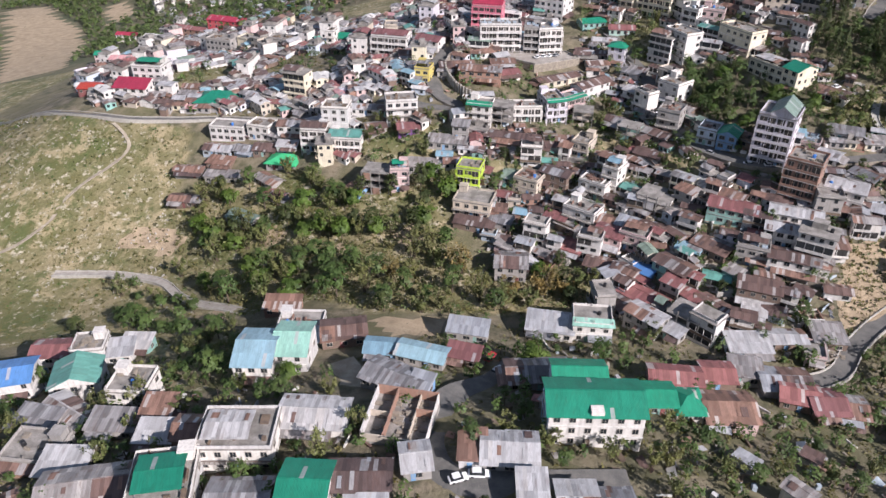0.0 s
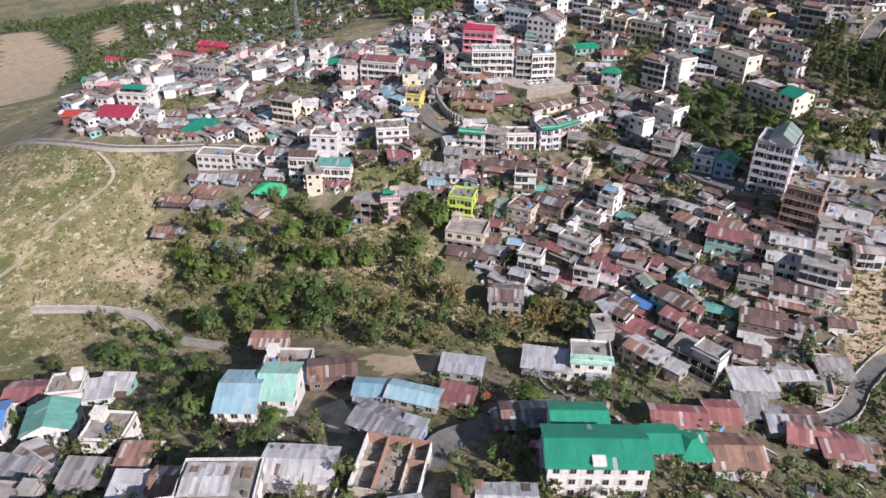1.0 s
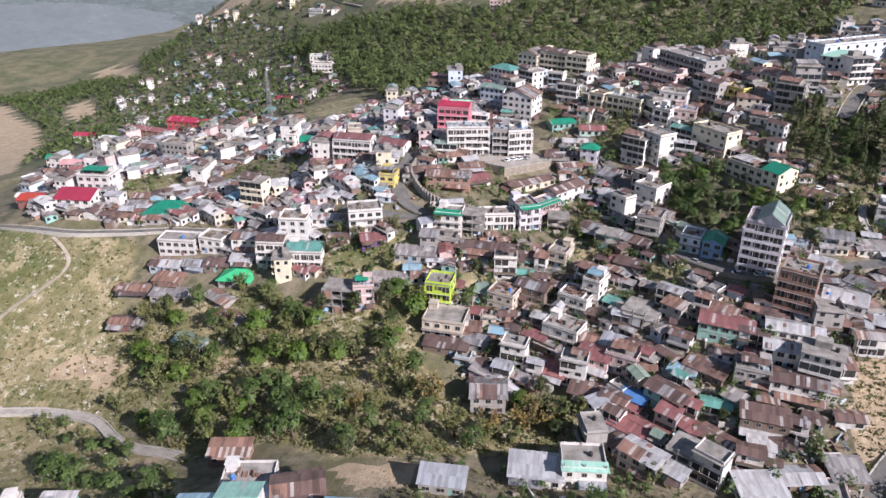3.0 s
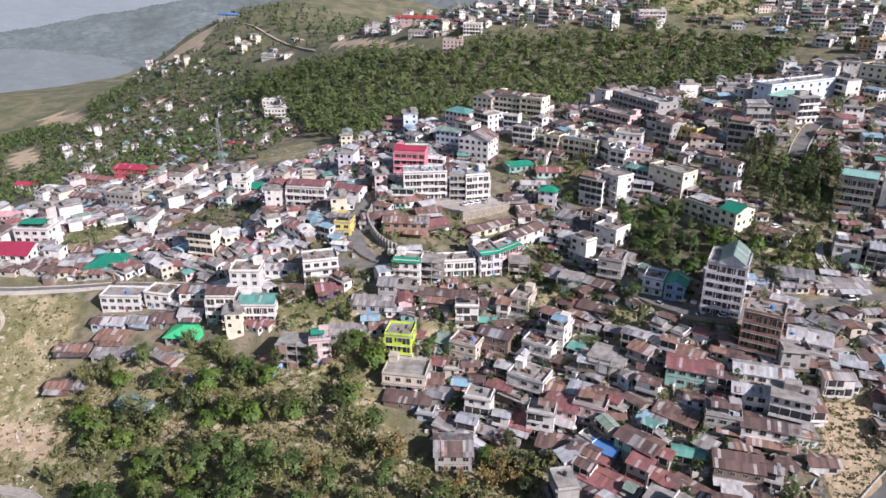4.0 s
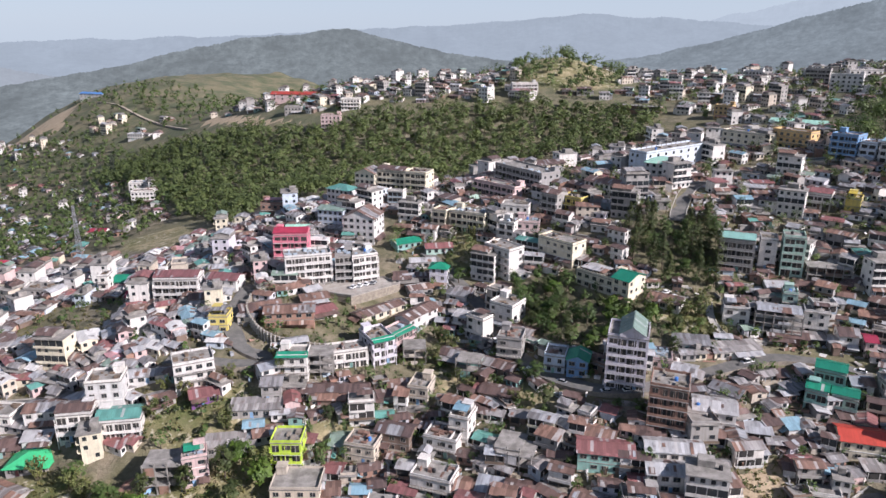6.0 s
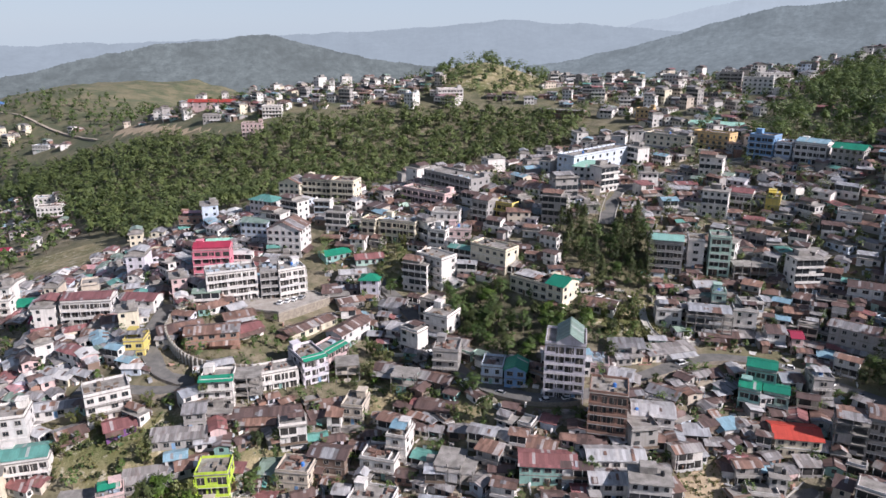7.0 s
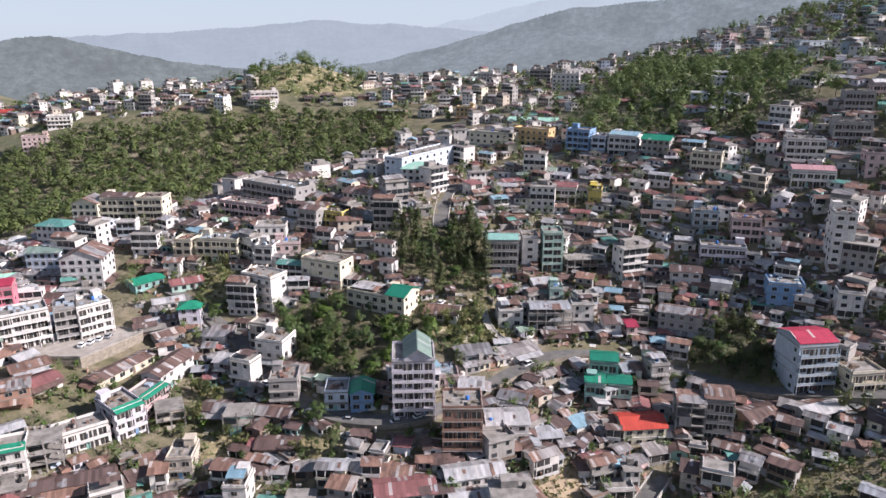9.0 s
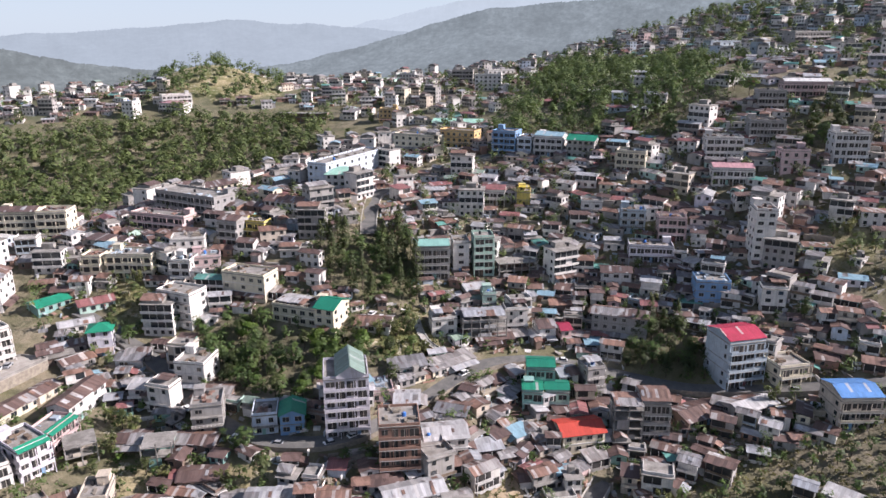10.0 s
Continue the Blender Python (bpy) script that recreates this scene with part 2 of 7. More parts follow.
def hill(x, y, spread, rise):
    HILLS.append((x, y, spread, rise))


hill(680, 180, 300, 25.5)
hill(-760, 660, 300, -37.9)
hill(60, 196, 80, -26.7)
hill(40, 640, 150, 2.2)
hill(440, 1140, 300, -31.2)
hill(920, 420, 300, 49.5)
hill(920, -300, 300, 40.4)
hill(-116, 168, 45, -11.7)
hill(-80, -200, 150, 19.5)
hill(-800, 1000, 150, -33.0)
hill(188, 132, 80, -6.8)
hill(-760, 180, 300, -40.0)
hill(60, 388, 80, 21.9)
hill(400, 760, 150, 10.5)
hill(-80, 880, 150, 22.3)
hill(316, 324, 80, 17.5)
hill(280, -200, 150, 38.2)
hill(-320, -200, 150, 27.4)
hill(40, 1120, 150, -20.7)
hill(760, 1120, 150, -35.5)
hill(-320, 640, 150, -30.6)
hill(-132, 324, 80, 4.8)
hill(-8, 168, 45, -8.4)
hill(-320, 1120, 150, 26.3)
hill(-440, 160, 150, -21.7)
hill(-44, 96, 45, 8.4)
hill(-560, 880, 150, -10.7)
hill(160, 760, 150, 21.8)
hill(-4, 4, 80, -15.4)
hill(136, 384, 45, -1.6)
hill(172, 240, 45, -6.3)
hill(-152, 204, 45, -7.5)
hill(-224, 276, 45, 16.1)
hill(380, 196, 80, 10.3)
hill(-80, 1120, 150, -29.7)
hill(100, 276, 45, -2.5)
hill(760, 760, 150, 26.5)
hill(28, 312, 45, -11.7)
hill(-680, 1120, 150, -30.2)
hill(880, -200, 150, 28.5)
hill(-80, 760, 150, 27.3)
hill(208, 420, 45, 10.6)
hill(100, 132, 45, -11.3)
hill(28, 96, 45, 12.7)
hill(920, 180, 300, 43.9)
hill(760, 40, 150, -13.7)
hill(280, 1000, 150, -13.4)
hill(124, -60, 80, -9.6)
hill(-260, 132, 80, -9.6)
hill(-44, 420, 45, 9.8)
hill(-280, -300, 300, 31.7)
hill(380, 452, 80, 10.4)
hill(-440, 760, 150, -30.8)
hill(-1000, 660, 300, -28.8)
hill(244, 276, 45, 2.9)
hill(-320, 1000, 150, 16.8)
hill(60, 516, 80, -13.4)
hill(64, 240, 45, 17.9)
hill(-44, 276, 45, 13.5)
hill(100, 348, 45, 11.8)
hill(-8, 240, 45, -5.4)
hill(920, -60, 300, 43.6)
hill(-188, 168, 45, -13.2)
hill(-680, 1000, 150, -27.9)
hill(400, 1120, 150, -24.0)
hill(760, 1000, 150, -26.4)
hill(280, 640, 150, 12.3)
hill(-80, 204, 45, -6.0)
hill(-116, 96, 45, -5.1)
hill(880, 400, 150, 33.2)
hill(380, 324, 80, 15.7)
hill(640, 640, 150, 11.9)
hill(-80, 1000, 150, -25.6)
hill(-560, 400, 150, -10.4)
hill(-440, 40, 150, -8.2)
hill(208, 132, 45, -10.8)
hill(208, 312, 45, 3.5)
hill(-1000, 900, 300, -31.0)
hill(138, 700, 38, 12)
hill(165, 745, 34, 15)          # the knoll

HILL_ROWS = np.array(HILLS, float)


def height(x, y):
    """Height of the hillside; takes numbers or arrays."""
    z = 40 + 0.05 * x + 0.04 * (y - 250)
    if np.ndim(x) == 0 and np.ndim(y) == 0:
        return z + float((HILL_ROWS[:, 3] * np.exp(-((x - HILL_ROWS[:, 0]) ** 2 + (y - HILL_ROWS[:, 1]) ** 2) / (2 * HILL_ROWS[:, 2] ** 2))).sum())
    for cx, cy, s, rise in HILLS:
        z = z + rise * np.exp(-((x - cx) ** 2 + (y - cy) ** 2) / (2 * s * s))
    return z


def inside(poly, x, y):
    """Whether points lie in an outline; arrays."""
    hit = np.zeros(np.shape(x), bool)
    for (x0, y0), (x1, y1) in zip(poly, poly[1:] + poly[:1]):
        if y0 != y1:
            hit ^= ((y0 > y) != (y1 > y)) & (x < (x1 - x0) * (y - y0) / (y1 - y0) + x0)
    return hit


def within(poly, x, y):
    """Whether one point lies in an outline."""
    hit = False
    x0, y0 = poly[-1]
    for x1, y1 in poly:
        if (y0 > y) != (y1 > y) and x < (x1 - x0) * (y - y0) / (y1 - y0) + x0:
            hit = not hit
        x0, y0 = x1, y1
    return hit


GULLY = [(-152, 215), (-145, 239), (-126, 231), (-105, 238), (-74, 223), (-44, 236), (-37, 207), (-20, 191), (13, 194), (12, 177), (-31, 167), (-53, 162), (-73, 170), (-95, 161), (-108, 170), (-133, 187)]
MEADOW = [(-340, 330), (-239, 266), (-201, 258), (-164, 262), (-155, 238), (-152, 215), (-138, 193), (-120, 172), (-108, 155), (-120, 149), (-172, 141), (-260, 120), (-420, 200)]
FOREST = [(-300, 760), (-260, 770), (-202, 745), (-71, 640), (4, 645), (116, 632), (199, 570), (180, 500), (130, 508), (60, 500), (18, 480), (-26, 480), (-56, 438), (-98, 425), (-157, 535), (-205, 649)]
PINES = [(97, 334), (117, 334), (133, 322), (126, 301), (115, 285), (97, 293), (94, 305), (92, 321)]
GARDEN = [(46, 312), (64, 310), (66, 292), (88, 278), (92, 268), (76, 264), (62, 262), (48, 272), (42, 297)]
SCRUB_BANK = [(89, 276), (115, 285), (111, 263), (93, 260)]
HILL_WOOD = [(230, 405), (280, 470), (409, 590), (515, 665), (478, 525), (498, 483), (400, 400), (299, 312), (267, 307), (256, 348), (231, 375)]
DARK_BANK = [(170, 237), (183, 240), (190, 229), (182, 212), (175, 206), (164, 216), (161, 231)]
ROADSIDE = [(-161, 187), (-105, 165), (-82, 145), (-75, 115), (-95, 115), (-120, 145)]
KNOLL = [(112, 655), (190, 640), (222, 710), (195, 780), (120, 775)]
WOODS_E = [(307, 278), (324, 265), (314, 251), (293, 246), (281, 258)]
GRASS_BANK = [(252, 224), (265, 213), (263, 206), (253, 202), (240, 213)]
TOWN_GREENS = [[(-84, 262), (-68, 256), (-44, 258), (-44, 244), (-56, 238), (-72, 236), (-82, 246)], [(9, 284), (15, 287), (24, 273), (20, 249), (11, 255)],
               [(31, 253), (44, 248), (48, 236), (36, 234)], [(-31, 243), (-17, 248), (-12, 239), (-23, 232)], [(23, 355), (36, 350), (31, 322), (20, 325)]]
BUILT_UP = [[(-58, 300), (-50, 278), (-20, 272), (-14, 290), (-18, 303), (-40, 312)], [(-25, 262), (10, 262), (16, 300), (0, 308), (-18, 296)]]
EARTH_BANK = [(86, 209), (104, 214), (97, 181), (81, 171)]
BARE = [[(-112, 206), (-104, 212), (-96, 206), (-102, 199)], [(-58, 205), (-50, 212), (-44, 204), (-52, 198)], [(-80, 200), (-74, 204), (-70, 198), (-76, 194)], [(-169, 201), (-166, 214), (-150, 214), (-138, 207), (-144, 198)], [(-53, 159), (-30, 165), (-27, 153), (-44, 147)],
        [(-115, 163), (-105, 169), (-97, 158), (-108, 153)], [(-722, 774), (-687, 813), (-518, 661), (-369, 442), (-420, 420), (-498, 517)],
        [(-201, 797), (-182, 822), (-107, 700), (-72, 655), (-120, 690)],
        [(-567, 759), (-534, 783), (-490, 719), (-485, 651)], [(-722, 812), (-630, 760), (-494, 628), (-416, 530), (-400, 454), (-426, 467)],
        [(-738, 1058), (-607, 1000), (-507, 838), (-623, 911)], [(-713, 1082), (-628, 1032), (-508, 839), (-560, 858)], [(-540, 1008), (-500, 1055), (-438, 1135), (-411, 969)], EARTH_BANK]

FIELD_W = [(-190, 287), (-200, 306), (-191, 322), (-168, 322), (-158, 307), (-168, 291)]
FIELD_N = [(-161, 465), (-123, 468), (-103, 404), (-118, 402), (-153, 438)]
FIELDS = [FIELD_W, FIELD_N]


def spaced(lo, mid0, mid1, hi, step, grow):
    """Grid lines: even between mid0 and mid1, wider and wider outside."""
    out = list(np.arange(mid0, mid1 + 0.1, step))
    s, a = step, mid0
    while a > lo:
        s *= grow
        a -= s
        out.insert(0, a)
    s, a = step, mid1
    while a < hi:
        s *= grow
        a += s
        out.append(a)
    return np.array(out)


def ground_material():
    m, n, l, b = material("hillside_ground", 0.95)
    geo = n.new("ShaderNodeNewGeometry")
    pos = geo.outputs["Position"]
    meadow, bare = n.new("ShaderNodeAttribute"), n.new("ShaderNodeAttribute")
    meadow.attribute_name, bare.attribute_name = "meadow", "bare"
    n1, n2, n3 = noise_of(n, l, pos, 0.035, 6, 0.6), noise_of(n, l, pos, 0.16, 6, 0.65), noise_of(n, l, pos, 1.3, 5, 0.6)
    town = mixed(n, l, ramped(n, l, n2, 0.4, 0.62), (0.25, 0.21, 0.148), (0.09, 0.087, 0.05))
    town = mixed(n, l, calc(n, l, "MULTIPLY", ramped(n, l, n1, 0.45, 0.6), 0.7), town, (0.13, 0.125, 0.06))
    field = mixed(n, l, ramped(n, l, n1, 0.38, 0.6), (0.10, 0.12, 0.038), (0.29, 0.245, 0.14))
    field = mixed(n, l, ramped(n, l, n2, 0.42, 0.7), field, (0.14, 0.13, 0.05))
    field = mixed(n, l, calc(n, l, "MULTIPLY", ramped(n, l, noise_of(n, l, pos, 0.09, 6, 0.75), 0.52, 0.6), 0.8), field, (0.40, 0.33, 0.20))
    field = mixed(n, l, calc(n, l, "MULTIPLY", ramped(n, l, noise_of(n, l, pos, 0.3, 5, 0.7), 0.56, 0.64), 0.9), field, (0.50, 0.45, 0.35))
    field = mixed(n, l, calc(n, l, "MULTIPLY", ramped(n, l, noise_of(n, l, pos, 0.22, 5, 0.7), 0.55, 0.66), 0.7), field, (0.075, 0.095, 0.03))
    wild = mixed(n, l, ramped(n, l, n1, 0.4, 0.62), (0.085, 0.098, 0.05), (0.19, 0.165, 0.10))
    wild = mixed(n, l, calc(n, l, "MULTIPLY", ramped(n, l, n2, 0.5, 0.7), 0.6), wild, (0.06, 0.07, 0.032))
    apart = n.new("ShaderNodeAttribute")
    apart.attribute_name = "wild"
    town = mixed(n, l, apart.outputs["Fac"], town, wild)
    col = mixed(n, l, meadow.outputs["Fac"], town, field)
    soil = mixed(n, l, ramped(n, l, n2, 0.35, 0.65), (0.48, 0.375, 0.255), (0.31, 0.24, 0.16))
    edge = calc(n, l, "GREATER_THAN", calc(n, l, "ADD", bare.outputs["Fac"], calc(n, l, "MULTIPLY", n2, 0.7)), 0.85)
    col = mixed(n, l, edge, col, soil)
    col = mixed(n, l, calc(n, l, "MULTIPLY", ramped(n, l, n3, 0.5, 0.75), 0.5), col, mixed(n, l, 1.0, col, (0.5, 0.5, 0.45), "MULTIPLY"))
    l.new(col, b.inputs["Base Color"])
    bump = n.new("ShaderNodeBump")
    bump.inputs["Strength"].default_value, bump.inputs["Distance"].default_value = 0.9, 0.6
    l.new(noise_of(n, l, pos, 0.9, 6, 0.65), bump.inputs["Height"])
    l.new(bump.outputs[0], b.inputs["Normal"])
    return m


def build_ground():
    xs, ys = spaced(-2600, -270, 330, 2600, 3.0, 1.045), spaced(-900, 70, 470, 2300, 3.0, 1.045)
    gx, gy = np.meshgrid(xs, ys)
    gz = height(gx, gy)
    rough = np.array([noise.fractal((x * 0.03, y * 0.03, 0), 1.0, 2.0, 4) for x, y in zip(gx.ravel(), gy.ravel())]).reshape(gx.shape)
    far = np.clip((np.hypot(gx, gy - 250) - 700) / 900, 0, 1)
    gz = gz + rough * (0.5 + 8 * far) 
    rim = np.clip((np.hypot(gx - 60, gy - 250) - 850 - 260 * np.clip(-gx / 200, 0, 1) * np.clip((gx + 640) / 180, 0, 1)) / 550, 0, 1)
    rim = rim * rim * (3 - 2 * rim)
    gz = gz * (1 - rim) - 90 * rim
    v = np.stack([gx, gy, gz], -1).reshape(-1, 3)
    ny, nx = gx.shape
    idx = np.arange(nx * ny).reshape(ny, nx)
    faces = np.stack([idx[:-1, :-1], idx[:-1, 1:], idx[1:, 1:], idx[1:, :-1]], -1).reshape(-1, 4)
    me = bpy.data.meshes.new("ground")
    me.from_pydata(v.tolist(), [], faces.tolist())
    me.polygons.foreach_set("use_smooth", np.ones(len(faces), bool))
    x, y = v[:, 0], v[:, 1]
    green = inside(MEADOW, x, y) | inside(GULLY, x, y) | inside(ROADSIDE, x, y)| inside(SCRUB_BANK, x, y) | inside(KNOLL, x, y) | inside(GRASS_BANK, x, y)
    for outline in TOWN_GREENS:
        green |= inside(outline, x, y)
    green |= (x < -330) & (y < 420)
    for outline in FIELDS:
        green |= inside(outline, x, y)
    outer = np.clip((np.hypot(x - 30, y - 250) - 330) / 120, 0, 1)
    soil = np.zeros(len(x))
    for outline in BARE:
        soil[inside(outline, x, y)] = 0.62
    for name, data in (("meadow", green.astype(np.float32)), ("wild", outer.astype(np.float32)), ("bare", soil.astype(np.float32))):
        me.attributes.new(name, "FLOAT", "POINT").data.foreach_set("value", data)
    me.materials.append(ground_material())
    ob = new("ground", me)
    return tagged(ob, "steep hillside of dry grass, earth and scrub", "hillside", kind="structure")


build_ground()


def backdrop(name, outline, near, bump_h, seed, colour, label, rugged):
    """A far ridge: outline rows of (bearing in degrees, height), at a distance; rolls down towards the viewer. Its haze
    and daylight are put into a glowing colour.
    """
    m, n, l, b = material("far_hill_glow_" + name, 1.0)
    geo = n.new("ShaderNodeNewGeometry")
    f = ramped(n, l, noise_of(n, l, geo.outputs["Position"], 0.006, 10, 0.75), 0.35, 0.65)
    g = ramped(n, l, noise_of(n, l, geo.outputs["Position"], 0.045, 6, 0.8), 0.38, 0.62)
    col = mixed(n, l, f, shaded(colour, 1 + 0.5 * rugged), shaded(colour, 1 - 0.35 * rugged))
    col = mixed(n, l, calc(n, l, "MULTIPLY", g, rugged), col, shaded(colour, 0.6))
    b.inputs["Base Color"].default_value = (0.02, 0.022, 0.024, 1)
    # emission holds the hazy, lit look; the near-black base takes hardly any sun
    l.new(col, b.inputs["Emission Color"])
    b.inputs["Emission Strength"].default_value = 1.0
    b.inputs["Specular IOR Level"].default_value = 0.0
    g = Geo()
    az = np.arange(outline[0][0], outline[-1][0] + 0.01, 0.08)
    top = np.interp(az, [o[0] for o in outline], [o[1] for o in outline])
    rows = 9
    for k in range(rows):
        s = k / (rows - 1)
        for a, z in zip(az, top):
            q = radians(a)
            d = near + (1 - s) ** 1.3 * -0.22 * near
            wob = noise.fractal((a * 0.35, s * 3, seed), 0.8, 2.0, 7) * bump_h * (0.3 + 0.7 * s) + (noise.noise((a * 9, s, seed)) * bump_h * 0.6 if k == rows - 1 else 0)
            g.v.append((math.sin(q) * d, math.cos(q) * d, -120 + (z + 120) * s ** 0.8 + wob))
    w = len(az)
    for k in range(rows - 1):
        for i in range(w - 1):
            g.f.append((k * w + i, k * w + i + 1, (k + 1) * w + i + 1, (k + 1) * w + i))
            g.m.append(0)
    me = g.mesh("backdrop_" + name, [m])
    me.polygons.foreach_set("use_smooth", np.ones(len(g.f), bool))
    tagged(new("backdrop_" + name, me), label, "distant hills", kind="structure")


# mist and haze of each layer are painted into its glow colour
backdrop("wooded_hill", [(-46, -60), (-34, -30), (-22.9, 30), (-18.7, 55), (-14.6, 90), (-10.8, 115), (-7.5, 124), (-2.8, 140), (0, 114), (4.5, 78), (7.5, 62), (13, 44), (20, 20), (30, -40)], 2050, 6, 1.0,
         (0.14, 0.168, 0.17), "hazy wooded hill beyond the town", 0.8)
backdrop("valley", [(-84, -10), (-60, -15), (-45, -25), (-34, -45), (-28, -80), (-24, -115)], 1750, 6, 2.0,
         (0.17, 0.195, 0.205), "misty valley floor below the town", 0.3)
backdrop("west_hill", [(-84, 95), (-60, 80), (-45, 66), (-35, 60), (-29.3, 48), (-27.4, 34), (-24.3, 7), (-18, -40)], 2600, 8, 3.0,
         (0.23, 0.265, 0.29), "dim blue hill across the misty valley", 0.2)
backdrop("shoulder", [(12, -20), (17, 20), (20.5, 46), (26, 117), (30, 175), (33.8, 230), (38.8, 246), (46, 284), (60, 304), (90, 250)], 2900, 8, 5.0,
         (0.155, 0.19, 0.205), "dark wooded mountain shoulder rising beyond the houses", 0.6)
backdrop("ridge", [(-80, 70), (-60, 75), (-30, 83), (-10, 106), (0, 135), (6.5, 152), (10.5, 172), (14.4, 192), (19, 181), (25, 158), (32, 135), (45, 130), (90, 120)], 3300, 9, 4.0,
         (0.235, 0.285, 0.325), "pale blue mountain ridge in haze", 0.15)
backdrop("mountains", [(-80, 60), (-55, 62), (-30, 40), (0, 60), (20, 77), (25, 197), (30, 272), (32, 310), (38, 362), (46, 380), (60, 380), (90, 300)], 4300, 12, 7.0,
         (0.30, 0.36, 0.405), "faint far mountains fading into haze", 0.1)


# ---- houses ----
WORDS = {"white": "white", "cream": "cream", "beige": "beige", "pink": "pink", "pinkred": "rose-red", "red": "red", "maroon": "maroon", "blue": "blue",
         "bluew": "pale blue", "blueg": "grey-blue", "teal": "teal", "mint": "mint-green", "lime": "lime-green", "yellow": "yellow", "orange": "orange",
         "grey": "bare grey", "brown": "dark timber", "brick": "brick", "lav": "lilac-white", "purple": "purple"}
ROOFS = {"brown": "brown tin", "rust": "rusted tin", "grey": "grey tin", "silver": "silvery tin", "green": "green tin", "tealg": "dull green tin", "tarp": "bright green sheet",
         "mint": "mint-green tin", "blue": "blue tin", "blueg": "grey-blue tin", "red": "red tin", "crimson": "crimson tin", "maroon": "maroon tin", "pink": "pink tin",
         "white": "white sheet", "greeng": "grey-green tin", "yellow": "yellow sheet", "lime": "lime-green sheet", "conc": "flat concrete", "sheet": "sheet-covered flat",
         "greenflat": "green-canopied flat", "mintflat": "green-edged flat"}
COUNT = {1: "single-storey", 2: "two-storey", 3: "three-storey", 4: "four-storey", 5: "five-storey", 6: "six-storey", 7: "seven-storey"}
FLOOR = 3.0
TAKEN = []          # x, y, radius of what stands already
rng = random.Random(7)
WINDOWS = {}


def window_mesh(w, h):
    key = (round(w, 1), round(h, 1))
    if key not in WINDOWS:
        g = Geo()
        w, h = key
        t = 0.07
        xs, zs = (-w / 2, -w / 2 + t, -t / 2, t / 2, w / 2 - t, w / 2), (0, t, h - t, h)
        g.v = [(x, -0.1, z) for z in zs for x in xs]

        def quad(a, b, c, d, m=0):
            g.f.append((a, b, c, d))
            g.m.append(m)
        for r in range(3):
            for k in range(5):
                a = r * 6 + k
                if r == 1 and k in (1, 3):
                    q = len(g.v)
                    ring = (a, a + 1, a + 7, a + 6)
                    g.v += [(g.v[i][0], -0.03, g.v[i][2]) for i in ring]
                    for i in range(4):
                        quad(ring[i], ring[(i + 1) % 4], q + (i + 1) % 4, q + i)
                    quad(q, q + 1, q + 2, q + 3, 1)
                else:
                    quad(a, a + 1, a + 7, a + 6)
        rim = [0, 1, 2, 3, 4, 5, 11, 17, 23, 22, 21, 20, 19, 18, 12, 6]
        q = len(g.v)
        g.v += [(g.v[i][0], 0.02, g.v[i][2]) for i in rim]
        for i in range(16):
            j = (i + 1) % 16
            quad(rim[i], q + i, q + j, rim[j])
        WINDOWS[key] = g.mesh("window", [FRAME_M, GLASS_AND_SHADE])
    return WINDOWS[key]


OPENINGS = {}


def opening_mesh(w, h):
    """A doorway or wide window onto a gallery: a near-black panel painting its inner shade, with one door leaf."""
    key = (round(w * 2.5) / 2.5, round(h, 1))
    if key not in OPENINGS:
        w, h = key
        g = Geo()
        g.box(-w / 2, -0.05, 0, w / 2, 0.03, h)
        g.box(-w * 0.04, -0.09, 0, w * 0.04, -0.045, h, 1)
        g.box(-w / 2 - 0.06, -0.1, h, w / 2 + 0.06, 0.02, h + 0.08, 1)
        OPENINGS[key] = g.mesh("opening", [ROOM_SHADE, FRAME_M])
    return OPENINGS[key]


def facade_windows(parent, width, y, z0, floors, rows, w=1.6, h=1.45, turn=0.0, off=(0, 0), skip=0.0, start=0):
    """Windows in rows on one face; turn in degrees about z, the face lying at y in its own frame."""
    n = max(1, min(rows, int((width - 0.4) / 2.9)))
    for k in range(start, floors):
        for i in range(n):
            if rng.random() < skip:
                continue
            x = (i + 0.5) / n * width - width / 2
            m = pose(off[0], off[1], 0, 0, 0, turn) @ pose(x, y, z0 + k * FLOOR + (0.85 if h < 1.7 else 0.6))
            part("window", window_mesh(w, h), None, parent, m=m)


